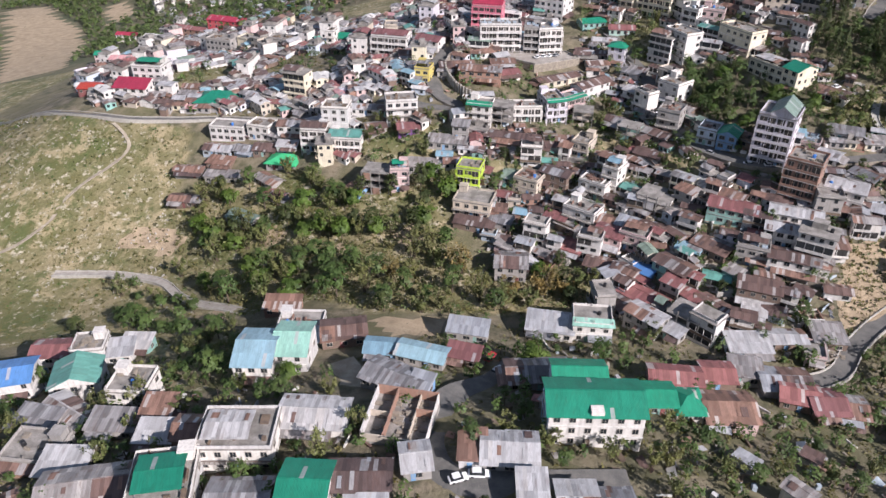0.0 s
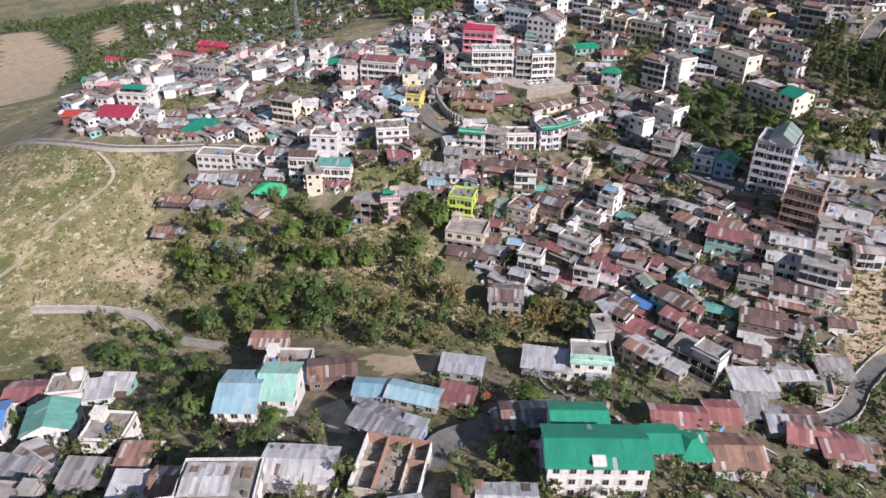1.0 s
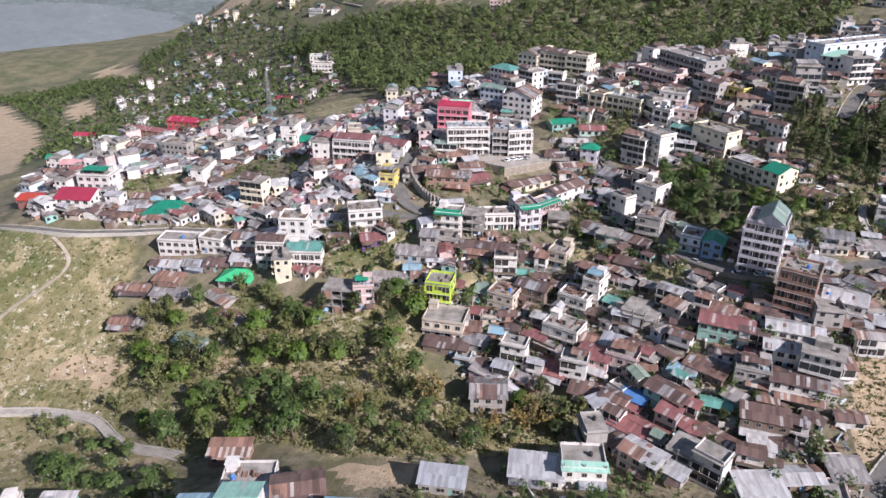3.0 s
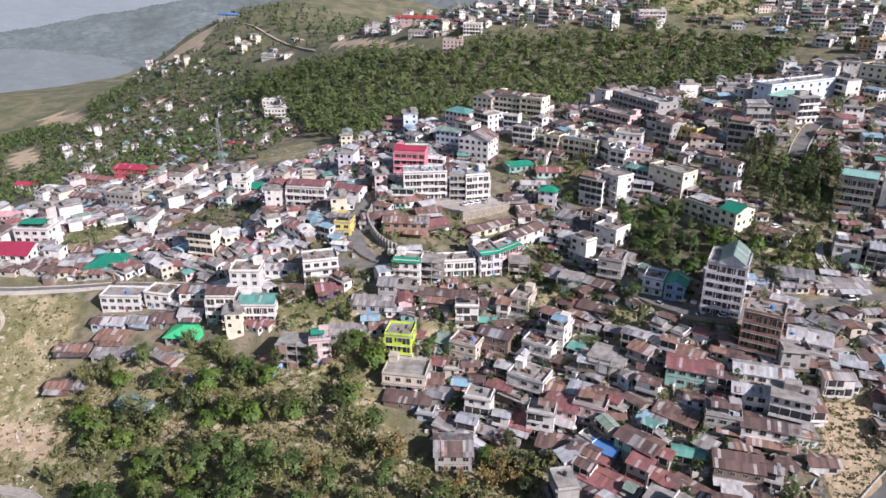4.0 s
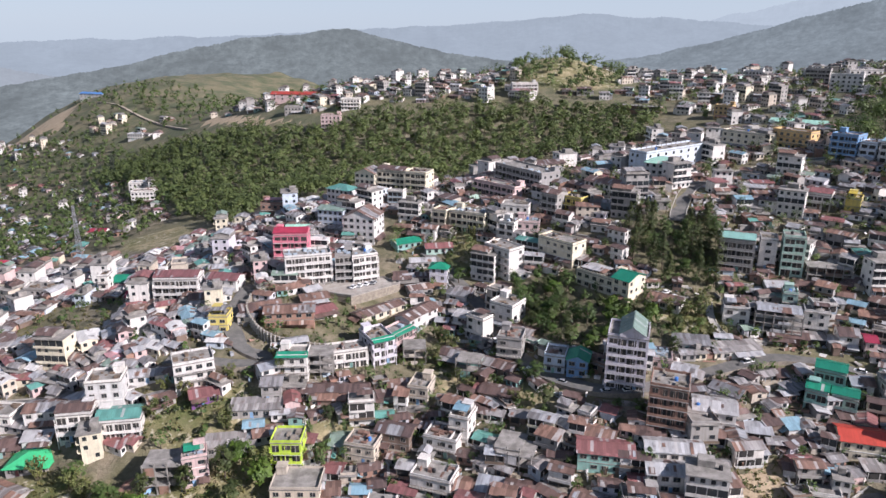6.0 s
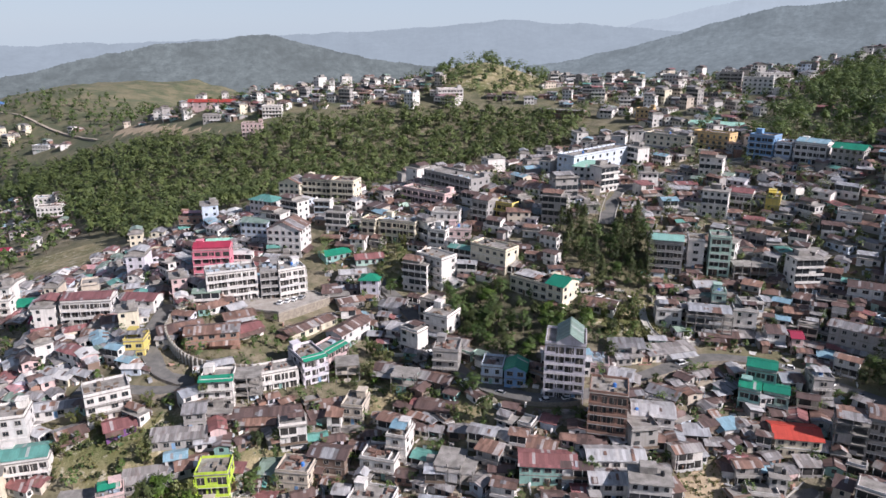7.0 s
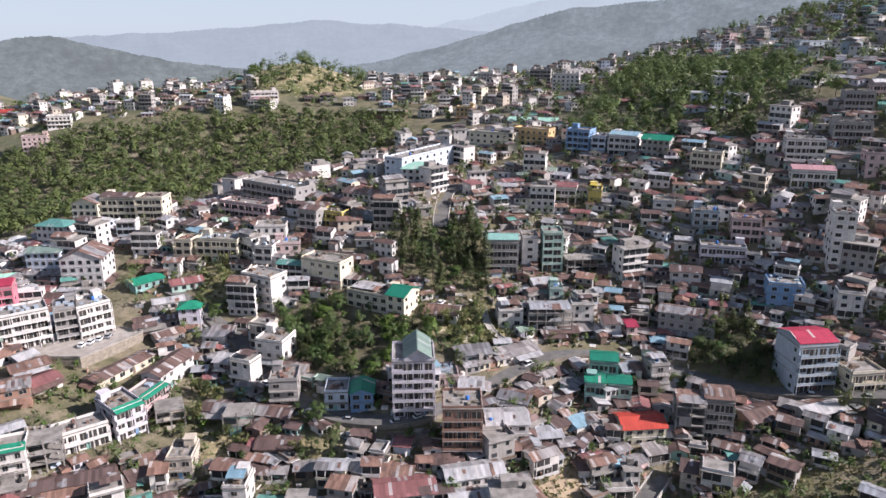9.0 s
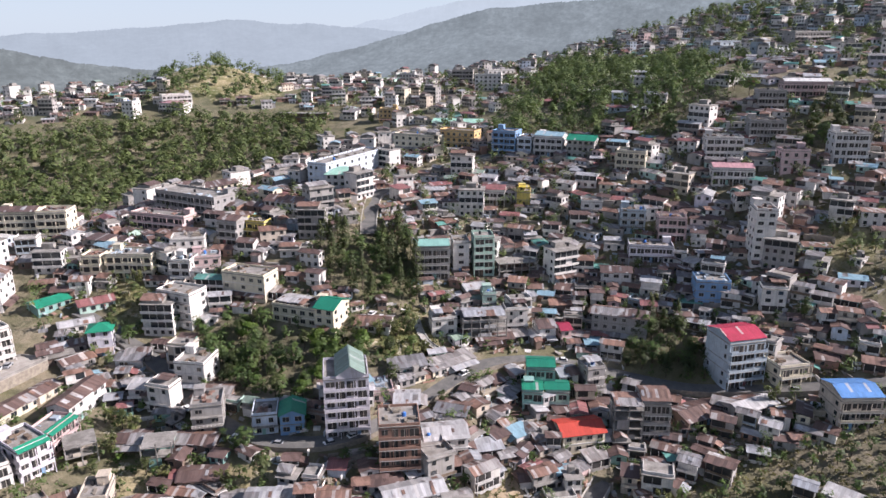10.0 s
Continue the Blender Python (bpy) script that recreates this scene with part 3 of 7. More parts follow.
def slope_roof(parent, mat, w, d, z, pitch, over=0.5, turn=0.0, hip=False, off=(0, 0)):
    """A two-sided roof with its ridge along x before the turn."""
    rise = (d / 2 + over) * math.tan(radians(pitch))
    drop = over * math.tan(radians(pitch))
    g = Geo()
    a, e = w / 2 + over, d / 2 + over
    r = max(0.3, a - e) if hip else a
    z0 = z - drop
    top = z0 + rise
    t = 0.14
    worn = mat in (ROOF["brown"], ROOF["rust"], ROOF["grey"], ROOF["silver"])
    if hip or not worn or w < 6:
        g.plate([(-a, -e, z0), (a, -e, z0), (r, 0, top), (-r, 0, top)], t)
        g.plate([(a, e, z0), (-a, e, z0), (-r, 0, top), (r, 0, top)], t)
    else:          # lengths of sheeting of different age, lapped over one another
        cuts = [-a] + sorted(rng.uniform(-a * 0.7, a * 0.7) for _ in range(1 if w < 10 else 2)) + [a]
        for c0, c1 in zip(cuts, cuts[1:]):
            for side in (-1, 1):
                lift, eave = rng.uniform(0.0, 0.12), e + rng.uniform(-0.25, 0.3)
                low = top - (top - z0) * eave / e
                ring = [(c0, side * eave, low + lift), (c1 + 0.05, side * eave, low + lift), (c1 + 0.05, 0, top + lift), (c0, 0, top + lift)]
                g.plate(ring if side < 0 else ring[::-1], t, rng.choice((0, 0, 0, 0, 0, 0, 1, 2, 3)))
    if hip:
        g.plate([(a, -e, z0), (a, e, z0), (r, 0, top)], t)
        g.plate([(-a, e, z0), (-a, -e, z0), (-r, 0, top)], t)
    g.box(-r, -0.18, top - 0.08, r, 0.18, top + 0.05)
    for _ in range(int(w * d / 16) if worn and not hip else 0):          # loose and patched sheets
        s, u = rng.choice((-1, 1)), rng.uniform(-a + 0.2, a - 1.3)
        wide, p = rng.choice((0.8, 0.8, 1.6)), rng.uniform(0.0, 0.6)
        q = min(1.0, p + rng.uniform(1.2, 2.6) / e)
        zl = rng.uniform(0.14, 0.18)
        ring = [(u, s * e * (1 - p), z0 + rise * p + zl), (u + wide, s * e * (1 - p), z0 + rise * p + zl), (u + wide, s * e * (1 - q), z0 + rise * q + zl), (u, s * e * (1 - q), z0 + rise * q + zl)]
        g.plate(ring if s < 0 else ring[::-1], 0.02, rng.choice((0, 1, 1, 2, 3, 4)))
    roof = part("roof", g, [mat, ROOF["rust"], ROOF["grey"], ROOF["brown"], ROOF["silver"]], parent, m=pose(off[0], off[1], 0, 0, 0, turn))
    return roof


def flat_top(parent, w, d, z, mat, clutter=True):
    g = Geo()
    g.box(-w / 2 - 0.25, -d / 2 - 0.25, z, w / 2 + 0.25, d / 2 + 0.25, z + 0.22)
    part("roof", g, [CONC], parent)
    p = Geo()
    t, h = 0.18, 0.75
    z += 0.22
    p.box(-w / 2, -d / 2, z, w / 2, -d / 2 + t, z + h), p.box(-w / 2, d / 2 - t, z, w / 2, d / 2, z + h)
    p.box(-w / 2, -d / 2 + t, z, -w / 2 + t, d / 2 - t, z + h), p.box(w / 2 - t, -d / 2 + t, z, w / 2, d / 2 - t, z + h)
    part("parapet", p, [mat], parent)
    if not clutter:
        return
    if rng.random() < 0.5:
        s = Geo()
        x, y = rng.choice((-1, 1)) * (w / 2 - 1.9), d / 2 - 1.9
        s.box(x - 1.4, y - 1.4, z, x + 1.4, y + 1.4, z + 2.4)
        s.box(x - 1.6, y - 1.6, z + 2.4, x + 1.6, y + 1.6, z + 2.55)
        part("stair_head", s, [mat], parent)
    if rng.random() < 0.7:
        c = Geo()
        x, y = rng.uniform(-w / 3, w / 3), rng.uniform(-d / 6, d / 4)
        c.tube((x, y, z), (x, y, z + 1.0), 0.55, 0.55, 10)
        c.tube((x, y, z + 1.0), (x, y, z + 1.25), 0.55, 0.2, 10)
        part("water_tank", c, [rng.choice((TANK, TANK, TANK_BLUE))], parent, "plastic rooftop water tank")
    if rng.random() < 0.55:
        k = Geo()
        for x in np.linspace(-w / 2 + 0.3, w / 2 - 0.3, max(2, int(w / 3.5))):
            for y in (-d / 2 + 0.3, d / 2 - 0.3):
                k.box(x - 0.12, y - 0.12, z, x + 0.12, y + 0.12, z + rng.uniform(0.9, 1.7))
        part("starter_column_set", k, [CONC], parent, "unfinished concrete column stubs")["kind"] = "stuff"
    if rng.random() < 0.85:
        s = Geo()
        for q in range(rng.randint(5, 14)):
            x, y = rng.uniform(-w / 2 + 1, w / 2 - 1), rng.uniform(-d / 2 + 1, d / 2 - 1)
            a, b, c = rng.uniform(0.1, 0.9), rng.uniform(0.1, 1.3), rng.uniform(0.1, 0.9)
            s.box(x - a, y - b, z, x + a, y + b, z + c)
        part("roof_clutter", s, [rng.choice((STONE, TIMBER, ROOF["rust"], WALL["blueg"]))], parent)["kind"] = "stuff"


def balconies(parent, w, d, floors, mat, depth=1.3, canopy=False):
    for k in range(floors):
        z = k * FLOOR
        if k:
            g = Geo()
            g.box(-w / 2 - 0.1, -d / 2 - depth, z - 0.18, w / 2 + 0.1, -d / 2 + 0.02, z)
            slab = part("balcony", g, [TRIM], parent)
            r = Geo()
            r.box(-w / 2 - 0.1, -d / 2 - depth, z, w / 2 + 0.1, -d / 2 - depth + 0.12, z + 0.8)
            for s in (-1, 1):
                x0, x1 = sorted((s * (w / 2 + 0.1), s * (w / 2 - 0.02)))
                r.box(x0, -d / 2 - depth + 0.12, z, x1, -d / 2, z + 0.85)
            part("balustrade", r, [mat], slab)
        n = max(2, int(w / 3.4) + 1)
        c = Geo()
        for x in np.linspace(-w / 2 + 0.05, w / 2 - 0.05, n):
            c.box(x - 0.09, -d / 2 - depth + 0.0, z + (0.85 if k else -2.0), x + 0.09, -d / 2 - depth + 0.18, z + FLOOR - 0.18)
        part("colonnade", c, [mat], parent)["kind"] = "stuff"


def gable_body(w, d, low, H, pitch, turn=False):
    """Walls with gable ends, as one solid; ridge along x, or along y with turn."""
    a, e = (d, w) if turn else (w, d)
    rise = e / 2 * math.tan(radians(pitch)) - 0.12
    ring = [(-e / 2, low), (e / 2, low), (e / 2, H), (0, H + rise), (-e / 2, H)]
    g = Geo()
    put = (lambda u, t, z: (t, u, z)) if turn else (lambda u, t, z: (u, t, z))
    g.v = [put(s * a / 2, t, z) for s in (-1, 1) for t, z in ring]
    g.f = [(4, 3, 2, 1, 0), (5, 6, 7, 8, 9)] + [(k, (k + 1) % 5, 5 + (k + 1) % 5, 5 + k) for k in range(5)]
    g.m = [0] * 7
    return g


def house(x, y, yaw, w, d, floors, style, wall, roof, rows=6, sides=True, group="houses of the hill town", sink=0.0):
    """One house: its middle, the turn of its front (0 looks towards -y), width, depth, storeys, kind, paint and roof."""
    q = radians(yaw)
    fx, fy = x + math.sin(q) * d / 2, y - math.cos(q) * d / 2
    z = float(height(fx, fy)) - sink
    TAKEN.append((x, y, max(w, d) * 0.5, min(w, d) * 0.5))
    H = floors * FLOOR
    mat = WALL[wall]
    rm = ROOF.get(roof, CONC)
    what = "building" if floors > 3 or w > 24 else "house"
    label = f"{WORDS[wall]} {COUNT[floors]} {what} with a {ROOFS[roof]} roof"
    if style == "open":
        label = f"unfinished {WORDS[wall]} {COUNT[floors]} {what} with open concrete frame"
    if style in ("balc", "tower"):
        label += " and balconies"
    top = thing("house" if what == "house" else "building", label, what, group, pose(x, y, z, 0, 0, yaw))
    back = 2.5 + 0.35 * d
    body = Geo()
    if style == "open":
        body.box(-w / 2 + 0.3, 0, -3.5, w / 2 - 0.3, d / 2, H - 0.2)
        part("wall", body, [mat], top)
        for k in range(floors + 1):
            s = Geo()
            s.box(-w / 2, -d / 2, k * FLOOR - 0.2, w / 2, d / 2, k * FLOOR)
            part("floor_slab", s, [CONC], top)
        for cx in np.linspace(-w / 2 + 0.2, w / 2 - 0.2, max(3, int(w / 3) + 1)):
            for cy in (-d / 2 + 0.2, 0.0 - 0.3):
                c = Geo()
                c.box(cx - 0.16, cy - 0.16, -3.5, cx + 0.16, cy + 0.16, H - 0.2 + (rng.uniform(0.6, 1.6) if cy < -1 else 0))
                part("column", c, [CONC], top)
        i = Geo()
        for k in range(floors):
            if rng.random() < 0.7:
                a = rng.uniform(-w / 2, 0)
                i.box(a, -d / 2 + 0.1, k * FLOOR, a + w * rng.uniform(0.25, 0.5), -d / 2 + 0.28, k * FLOOR + rng.choice((1.0, 1.2, 2.75)))
        if i.v:
            part("infill_wall", i, [mat], top)["kind"] = "stuff"
        if roof != "conc":
            slope_roof(top, rm, w * 0.9, d * 0.9, H + 1.2, 8, 0.3)
        return top
    if style == "ruin":
        label = "roofless brick shell of a house with rubble inside"
        top["label"] = label
        body.box(-w / 2, -d / 2, -3.5, w / 2, d / 2, 0.3)
        part("floor_slab", body, [CONC], top)
        for x0, y0, x1, y1 in ((-w / 2, -d / 2, w / 2, -d / 2 + 0.25), (-w / 2, d / 2 - 0.25, w / 2, d / 2), (-w / 2, -d / 2 + 0.25, -w / 2 + 0.25, d / 2 - 0.25), (w / 2 - 0.25, -d / 2 + 0.25, w / 2, d / 2 - 0.25),
                               (-w / 6, -d / 2 + 0.25, -w / 6 + 0.2, d / 2 - 0.25), (w / 5, -d / 2 + 0.25, w / 5 + 0.2, d / 2 - 0.25), (-w / 2 + 0.25, 0, -w / 6, 0.2), (w / 5 + 0.2, 1.5, w / 2 - 0.25, 1.7)):
            g = Geo()
            g.box(x0, y0, 0.3, x1, y1, rng.uniform(1.8, 3.0))
            part("wall", g, [WALL[rng.choice(("brick", "white", "beige"))]], top)
        g = Geo()
        for q in range(60):
            x0, y0, s = rng.uniform(-w / 2 + 0.6, w / 2 - 0.6), rng.uniform(-d / 2 + 0.6, d / 2 - 0.6), rng.uniform(0.2, 0.9)
            g.box(x0 - s, y0 - s * 0.5, 0.3, x0 + s, y0 + s * 0.5, 0.3 + rng.uniform(0.1, 0.8))
        part("rubble", g, [STONE], top)["kind"] = "stuff"
        return top
    deep = -back - 1.5
    pitch = {"hall": 20, "gablef": 24}.get(style, rng.uniform(14, 20))
    if style in ("gable", "hall", "gablef"):
        body = gable_body(w, d, deep, H, pitch, style == "gablef")
    else:
        body.box(-w / 2, -d / 2, deep, w / 2, d / 2, H)
    gaps, far_off = Geo(), y > 330          # openings too small to pick apart
    if not sides:
        n = max(1, int(d / 3.2))
        for k in range(floors):
            for i in range(n):
                for s in (-1, 1):
                    if rng.random() < 0.3:
                        continue
                    cy, u = (i + 0.5) / n * d - d / 2 + rng.uniform(-0.3, 0.3), rng.uniform(0.4, 0.75)
                    x0, x1 = sorted((s * (w / 2 - 0.02), s * (w / 2 + 0.05)))
                    gaps.box(x0, cy - u - 0.07, k * FLOOR + 0.85, x1, cy + u + 0.07, k * FLOOR + 2.2, 2)
                    x0, x1 = sorted((s * (w / 2 + 0.045), s * (w / 2 + 0.08)))
                    gaps.box(x0, cy - u, k * FLOOR + 0.92, x1, cy + u, k * FLOOR + 2.13, 1)
            if k and rng.random() < 0.6:
                for s in (-1, 1):
                    x0, x1 = sorted((s * (w / 2 - 0.02), s * (w / 2 + 0.1)))
                    gaps.box(x0, -d / 2, k * FLOOR - 0.2, x1, d / 2, k * FLOOR - 0.02, 3)
    part("wall", body, [mat], top)
    if floors > 1 and style not in ("balc", "tower"):
        for k in range(1, floors):
            g = Geo()
            t = 0.12
            g.box(-w / 2 - t, -d / 2 - t, k * FLOOR - 0.22, w / 2 + t, d / 2 + t, k * FLOOR - 0.02)
            part("floor_band", g, [TRIM if wall in ("white", "cream", "bluew", "lav", "pink") else CONC], top)
    face = -d / 2 - 0.01
    if style in ("balc", "tower"):
        bays = max(2, int(w / 2.6))
        for k in range(floors):
            for i in range(bays):
                x0, x1 = -w / 2 + 0.25 + i * (w - 0.5) / bays, -w / 2 + 0.25 + (i + 1) * (w - 0.5) / bays
                x0, x1 = x0 + rng.uniform(0.05, 0.5), x1 - rng.uniform(0.05, 0.5)
                sill = rng.choice((0.1, 0.8))
                if far_off:
                    # flat near-black panel paints the shade within a far gallery opening
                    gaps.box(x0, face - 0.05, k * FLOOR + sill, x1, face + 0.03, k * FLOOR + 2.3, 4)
                else:
                    part("opening", opening_mesh(x1 - x0, 2.3 - sill), None, top, m=pose((x0 + x1) / 2, face, k * FLOOR + sill))
    elif far_off:
        n = max(1, min(rows + 2, int(w / 2.6)))
        for k in range(floors):
            for i in range(n):
                cx, u = (i + 0.5) / n * w - w / 2, rng.uniform(0.5, 0.85)
                gaps.box(cx - u - 0.07, face - 0.06, k * FLOOR + 0.78, cx + u + 0.07, face + 0.03, k * FLOOR + 2.27, 2)
                gaps.box(cx - u, face - 0.09, k * FLOOR + 0.85, cx + u, face - 0.055, k * FLOOR + 2.2, 1)
    else:
        facade_windows(top, w, face, 0, floors, rows, rng.choice((1.3, 1.6, 1.9)), rng.choice((1.3, 1.5)), skip=0.08)
    if gaps.v:
        part("joinery", gaps, [mat, GLASS_AND_SHADE, FRAME_M, CONC, ROOM_SHADE], top, "window openings in the walls, some painted near-black for shade")["kind"] = "stuff"
    if sides:
        facade_windows(top, d, -w / 2 - 0.01, 0, floors, 2, turn=90, skip=0.25)
        facade_windows(top, d, -w / 2 - 0.01, 0, floors, 2, turn=-90, skip=0.25)
    dg = Geo()
    dx = rng.uniform(-w / 4, w / 4)
    dg.box(dx - 0.5, -d / 2 - 0.07, 0.02, dx + 0.5, -d / 2 + 0.02, 2.05)
    part("door", dg, [rng.choice((TIMBER, WALL["blue"], WALL["teal"], WALL["maroon"]))], top)
    if style in ("balc", "tower"):
        balconies(top, w, d, floors, mat)
    elif style == "flat" and floors in (2, 3, 4) and rng.random() < 0.5:
        for k in range(1, floors):
            g, r, o = Geo(), Geo(), -d / 2 - 1.1
            g.box(-w / 2 - 0.05, o, k * FLOOR - 0.18, w / 2 + 0.05, -d / 2 - 0.13, k * FLOOR - 0.03)
            slab = part("balcony", g, [CONC], top)
            r.box(-w / 2 - 0.05, o, k * FLOOR + 0.75, w / 2 + 0.05, o + 0.06, k * FLOOR + 0.85)
            for cx in np.linspace(-w / 2, w / 2, max(3, int(w / 0.9))):
                r.box(cx - 0.04, o, k * FLOOR - 0.03, cx + 0.04, o + 0.06, k * FLOOR + 0.76)
            part("railing", r, [rng.choice((TRIM, TIMBER, mat))], slab)
    elif style != "hall" and rng.random() < 0.6:
        s = rng.choice((-1, 1))
        g = Geo()
        if rng.random() < 0.6:
            x0, x1 = (-w / 2, w * rng.uniform(-0.1, 0.5)) if s < 0 else (w * rng.uniform(-0.5, 0.1), w / 2)
            g.plate([(x0, -d / 2 - rng.uniform(1.6, 2.8), 2.0), (x1, -d / 2 - rng.uniform(1.6, 2.8), 2.0), (x1, -d / 2 - 0.02, 2.75), (x0, -d / 2 - 0.02, 2.75)], 0.1)
        else:
            g.plate([(s * (w / 2 + 2.6), -d / 2, 1.9), (s * (w / 2 + 2.6), d / 3, 1.9), (s * (w / 2 + 0.02), d / 3, 2.8), (s * (w / 2 + 0.02), -d / 2, 2.8)], 0.1)
        part("lean_to_roof", g, [ROOF[rng.choice(("brown", "rust", "grey", "silver"))]], top, "low tin lean-to roof")
    if style == "tower":
        flat_top(top, w, d, H, mat, False)
        slope_roof(top, rm, d + 1.2, w * 0.62, H + 1.6, 34, 0.4, 90, off=(w * 0.1, 0))
        part("attic_wall", gable_body(w * 0.62, d + 0.6, H + 0.2, H + 1.6, 34, True), [mat], top, m=pose(w * 0.1, 0, 0))
    elif style == "hall":
        slope_roof(top, rm, w, d, H, pitch, 0.6)
        g = Geo()
        g.box(-1.3, -d / 2 - 0.1, H - 0.2, 1.3, -d / 2 + 2.0, H + 0.9)
        part("dormer", g, [mat], top)
        s = Geo()
        for k in range(5):
            s.box(-w / 2 - 0.06, -d / 2 + 0.3 + k * d / 5, -2, -w / 2, -d / 2 + 0.3 + (k + 0.55) * d / 5, H - 0.3)
        part("painted_stripes", s, [WALL["blue"]], top, "blue stripes painted on the side wall")
    elif style == "flat":
        flat_top(top, w, d, H, mat)
        if roof in ROOF and roof not in ("white",):
            slope_roof(top, rm, w * 0.72, d * 0.62, H + 2.2, 9, 0.25)
            g = Geo()
            for sx in (-1, 1):
                for sy in (-1, 1):
                    g.box(sx * w * 0.34 - 0.06, sy * d * 0.29 - 0.06, H + 0.2, sx * w * 0.34 + 0.06, sy * d * 0.29 + 0.06, H + 2.2)
            part("roof_posts", g, [STEEL], top)["kind"] = "stuff"
        elif roof == "sheet":
            slope_roof(top, ROOF["silver"], w * 0.6, d * 0.7, H + 1.3, 8, 0.2, 0, off=(-w * 0.12, 0))
        elif roof in ("greenflat", "mintflat"):
            g = Geo()
            c = ROOF["green" if roof == "greenflat" else "mint"]
            g.plate([(-w / 2 - 0.5, -d / 2 - 1.1, H + 0.5), (w / 2 + 0.5, -d / 2 - 1.1, H + 0.5), (w / 2 + 0.3, -d / 2 + 2.0, H + 1.3), (-w / 2 - 0.3, -d / 2 + 2.0, H + 1.3)], 0.1)
            part("canopy", g, [c], top, "green tin canopy along the roof edge")
    elif style == "balc":
        flat_top(top, w, d, H, mat)
        if roof not in ("conc", "greenflat") and roof in ROOF:
            slope_roof(top, rm, w * 0.95, d * 0.95, H + 1.4, 15, 0.5)
            g = gable_body(w * 0.94, d * 0.94, H + 0.2, H + 1.4, 15)
            part("attic_wall", g, [mat], top)
        elif roof == "greenflat":
            g = Geo()
            g.plate([(-w / 2, -d / 2 - 1.4, H + 0.4), (w / 2, -d / 2 - 1.4, H + 0.4), (w / 2, -d / 2 + 1.2, H + 1.2), (-w / 2, -d / 2 + 1.2, H + 1.2)], 0.1)
            part("canopy", g, [ROOF["green"]], top, "green tin canopy over the balcony")
    elif style == "gable":
        slope_roof(top, rm, w, d, H, pitch, 0.55)
    elif style == "gablef":
        slope_roof(top, rm, d, w, H, pitch, 0.5, 90)
    elif style == "hip":
        slope_roof(top, rm, w, d, H, 22, 0.7, 0, True)
    elif style == "shed":
        g = Geo()
        o, s = 0.5, d * 0.16
        g.plate([(-w / 2 - o, -d / 2 - o, H + 0.05), (w / 2 + o, -d / 2 - o, H + 0.05), (w / 2 + o, d / 2 + o, H + s), (-w / 2 - o, d / 2 + o, H + s)], 0.12)
        part("roof", g, [rm], top)
        u = Geo()
        u.box(-w / 2 + 0.05, d / 2 - 0.3, H - 0.02, w / 2 - 0.05, d / 2 - 0.1, H + s * 0.86)
        part("back_wall", u, [mat], top)
    return top


house(-138.3, 113.4, 25, 13.4, 10, 2, "gable", "white", "blue", 6)
house(-138.5, 130.1, 15, 10.7, 8, 2, "gable", "white", "maroon", 6)
house(-129.1, 133.9, 20, 9.0, 8, 2, "flat", "white", "conc", 6)
house(-122.5, 135.1, 20, 10.6, 7, 1, "shed", "white", "silver", 6)
house(-118.7, 140.2, 10, 8.4, 6, 1, "shed", "teal", "silver", 6)
house(-117.1, 114.3, 25, 11.6, 10, 2, "gablef", "white", "tealg", 6)
house(-96.8, 109.6, 8, 9.6, 9, 2, "flat", "white", "conc", 6)
house(-109.6, 101.3, -20, 13.5, 7, 1, "gable", "white", "silver", 6)
house(-114.7, 96.7, 0, 10.6, 7, 1, "shed", "grey", "grey", 6)
house(-84.2, 100.4, 10, 7.0, 8, 1, "shed", "brick", "rust", 6)
house(-93.3, 96.8, 8, 10.9, 6, 1, "shed", "grey", "grey", 6)
house(-79.5, 92.6, 10, 7.9, 6, 1, "shed", "white", "silver", 6)
house(-73.0, 94.2, 10, 4.8, 7, 1, "gable", "brick", "rust", 6)
house(-105.9, 86.8, 5, 12.2, 9, 1, "flat", "grey", "conc", 6)
house(-94.8, 82.2, 10, 10.0, 7, 1, "shed", "grey", "silver", 6)
house(-85.1, 76.2, 22, 17.1, 9, 1, "gable", "grey", "grey", 6)
house(-67.0, 76.4, 20, 12.0, 14, 2, "flat", "white", "green", 6)
house(-58.2, 90.7, 12, 15.2, 11, 2, "flat", "white", "sheet", 6)
house(-45.8, 100.3, 8, 14.3, 9, 1, "gable", "white", "silver", 6)
house(-51.9, 76.4, 12, 11.4, 9, 1, "gable", "brown", "grey", 6)
house(-39.1, 78.5, 8, 8.7, 11, 2, "gable", "white", "green", 6)
house(-30.6, 84.4, 12, 11.6, 7, 1, "gable", "brown", "brown", 6)
house(-69.6, 123.1, 10, 9.3, 14, 2, "gable", "white", "blueg", 6)
house(-62.3, 128.4, 10, 8.5, 13, 2, "gable", "white", "mint", 6)
house(-68.5, 146.9, 10, 12.7, 9, 1, "flat", "white", "conc", 6)
house(-81.3, 162.4, 10, 10.9, 6, 1, "shed", "brick", "rust", 6)
house(-54.1, 142.4, 20, 11.9, 9, 1, "gable", "brown", "brown", 6)
house(-40.8, 133.9, 5, 8.0, 6, 1, "gable", "blue", "blueg", 6)
house(-29.8, 132.9, -6, 12.5, 6, 1, "gable", "grey", "blueg", 6)
house(-19.6, 135.7, -5, 8.3, 5, 1, "shed", "brown", "maroon", 6)
house(-32.8, 117.4, -18, 13.9, 8, 1, "gable", "grey", "grey", 6)
house(-26.1, 116.3, -10, 4.8, 5, 1, "shed", "blue", "silver", 6)
house(-27.3, 102.6, 0, 13.8, 14, 1, "ruin", "brick", "conc", 6)
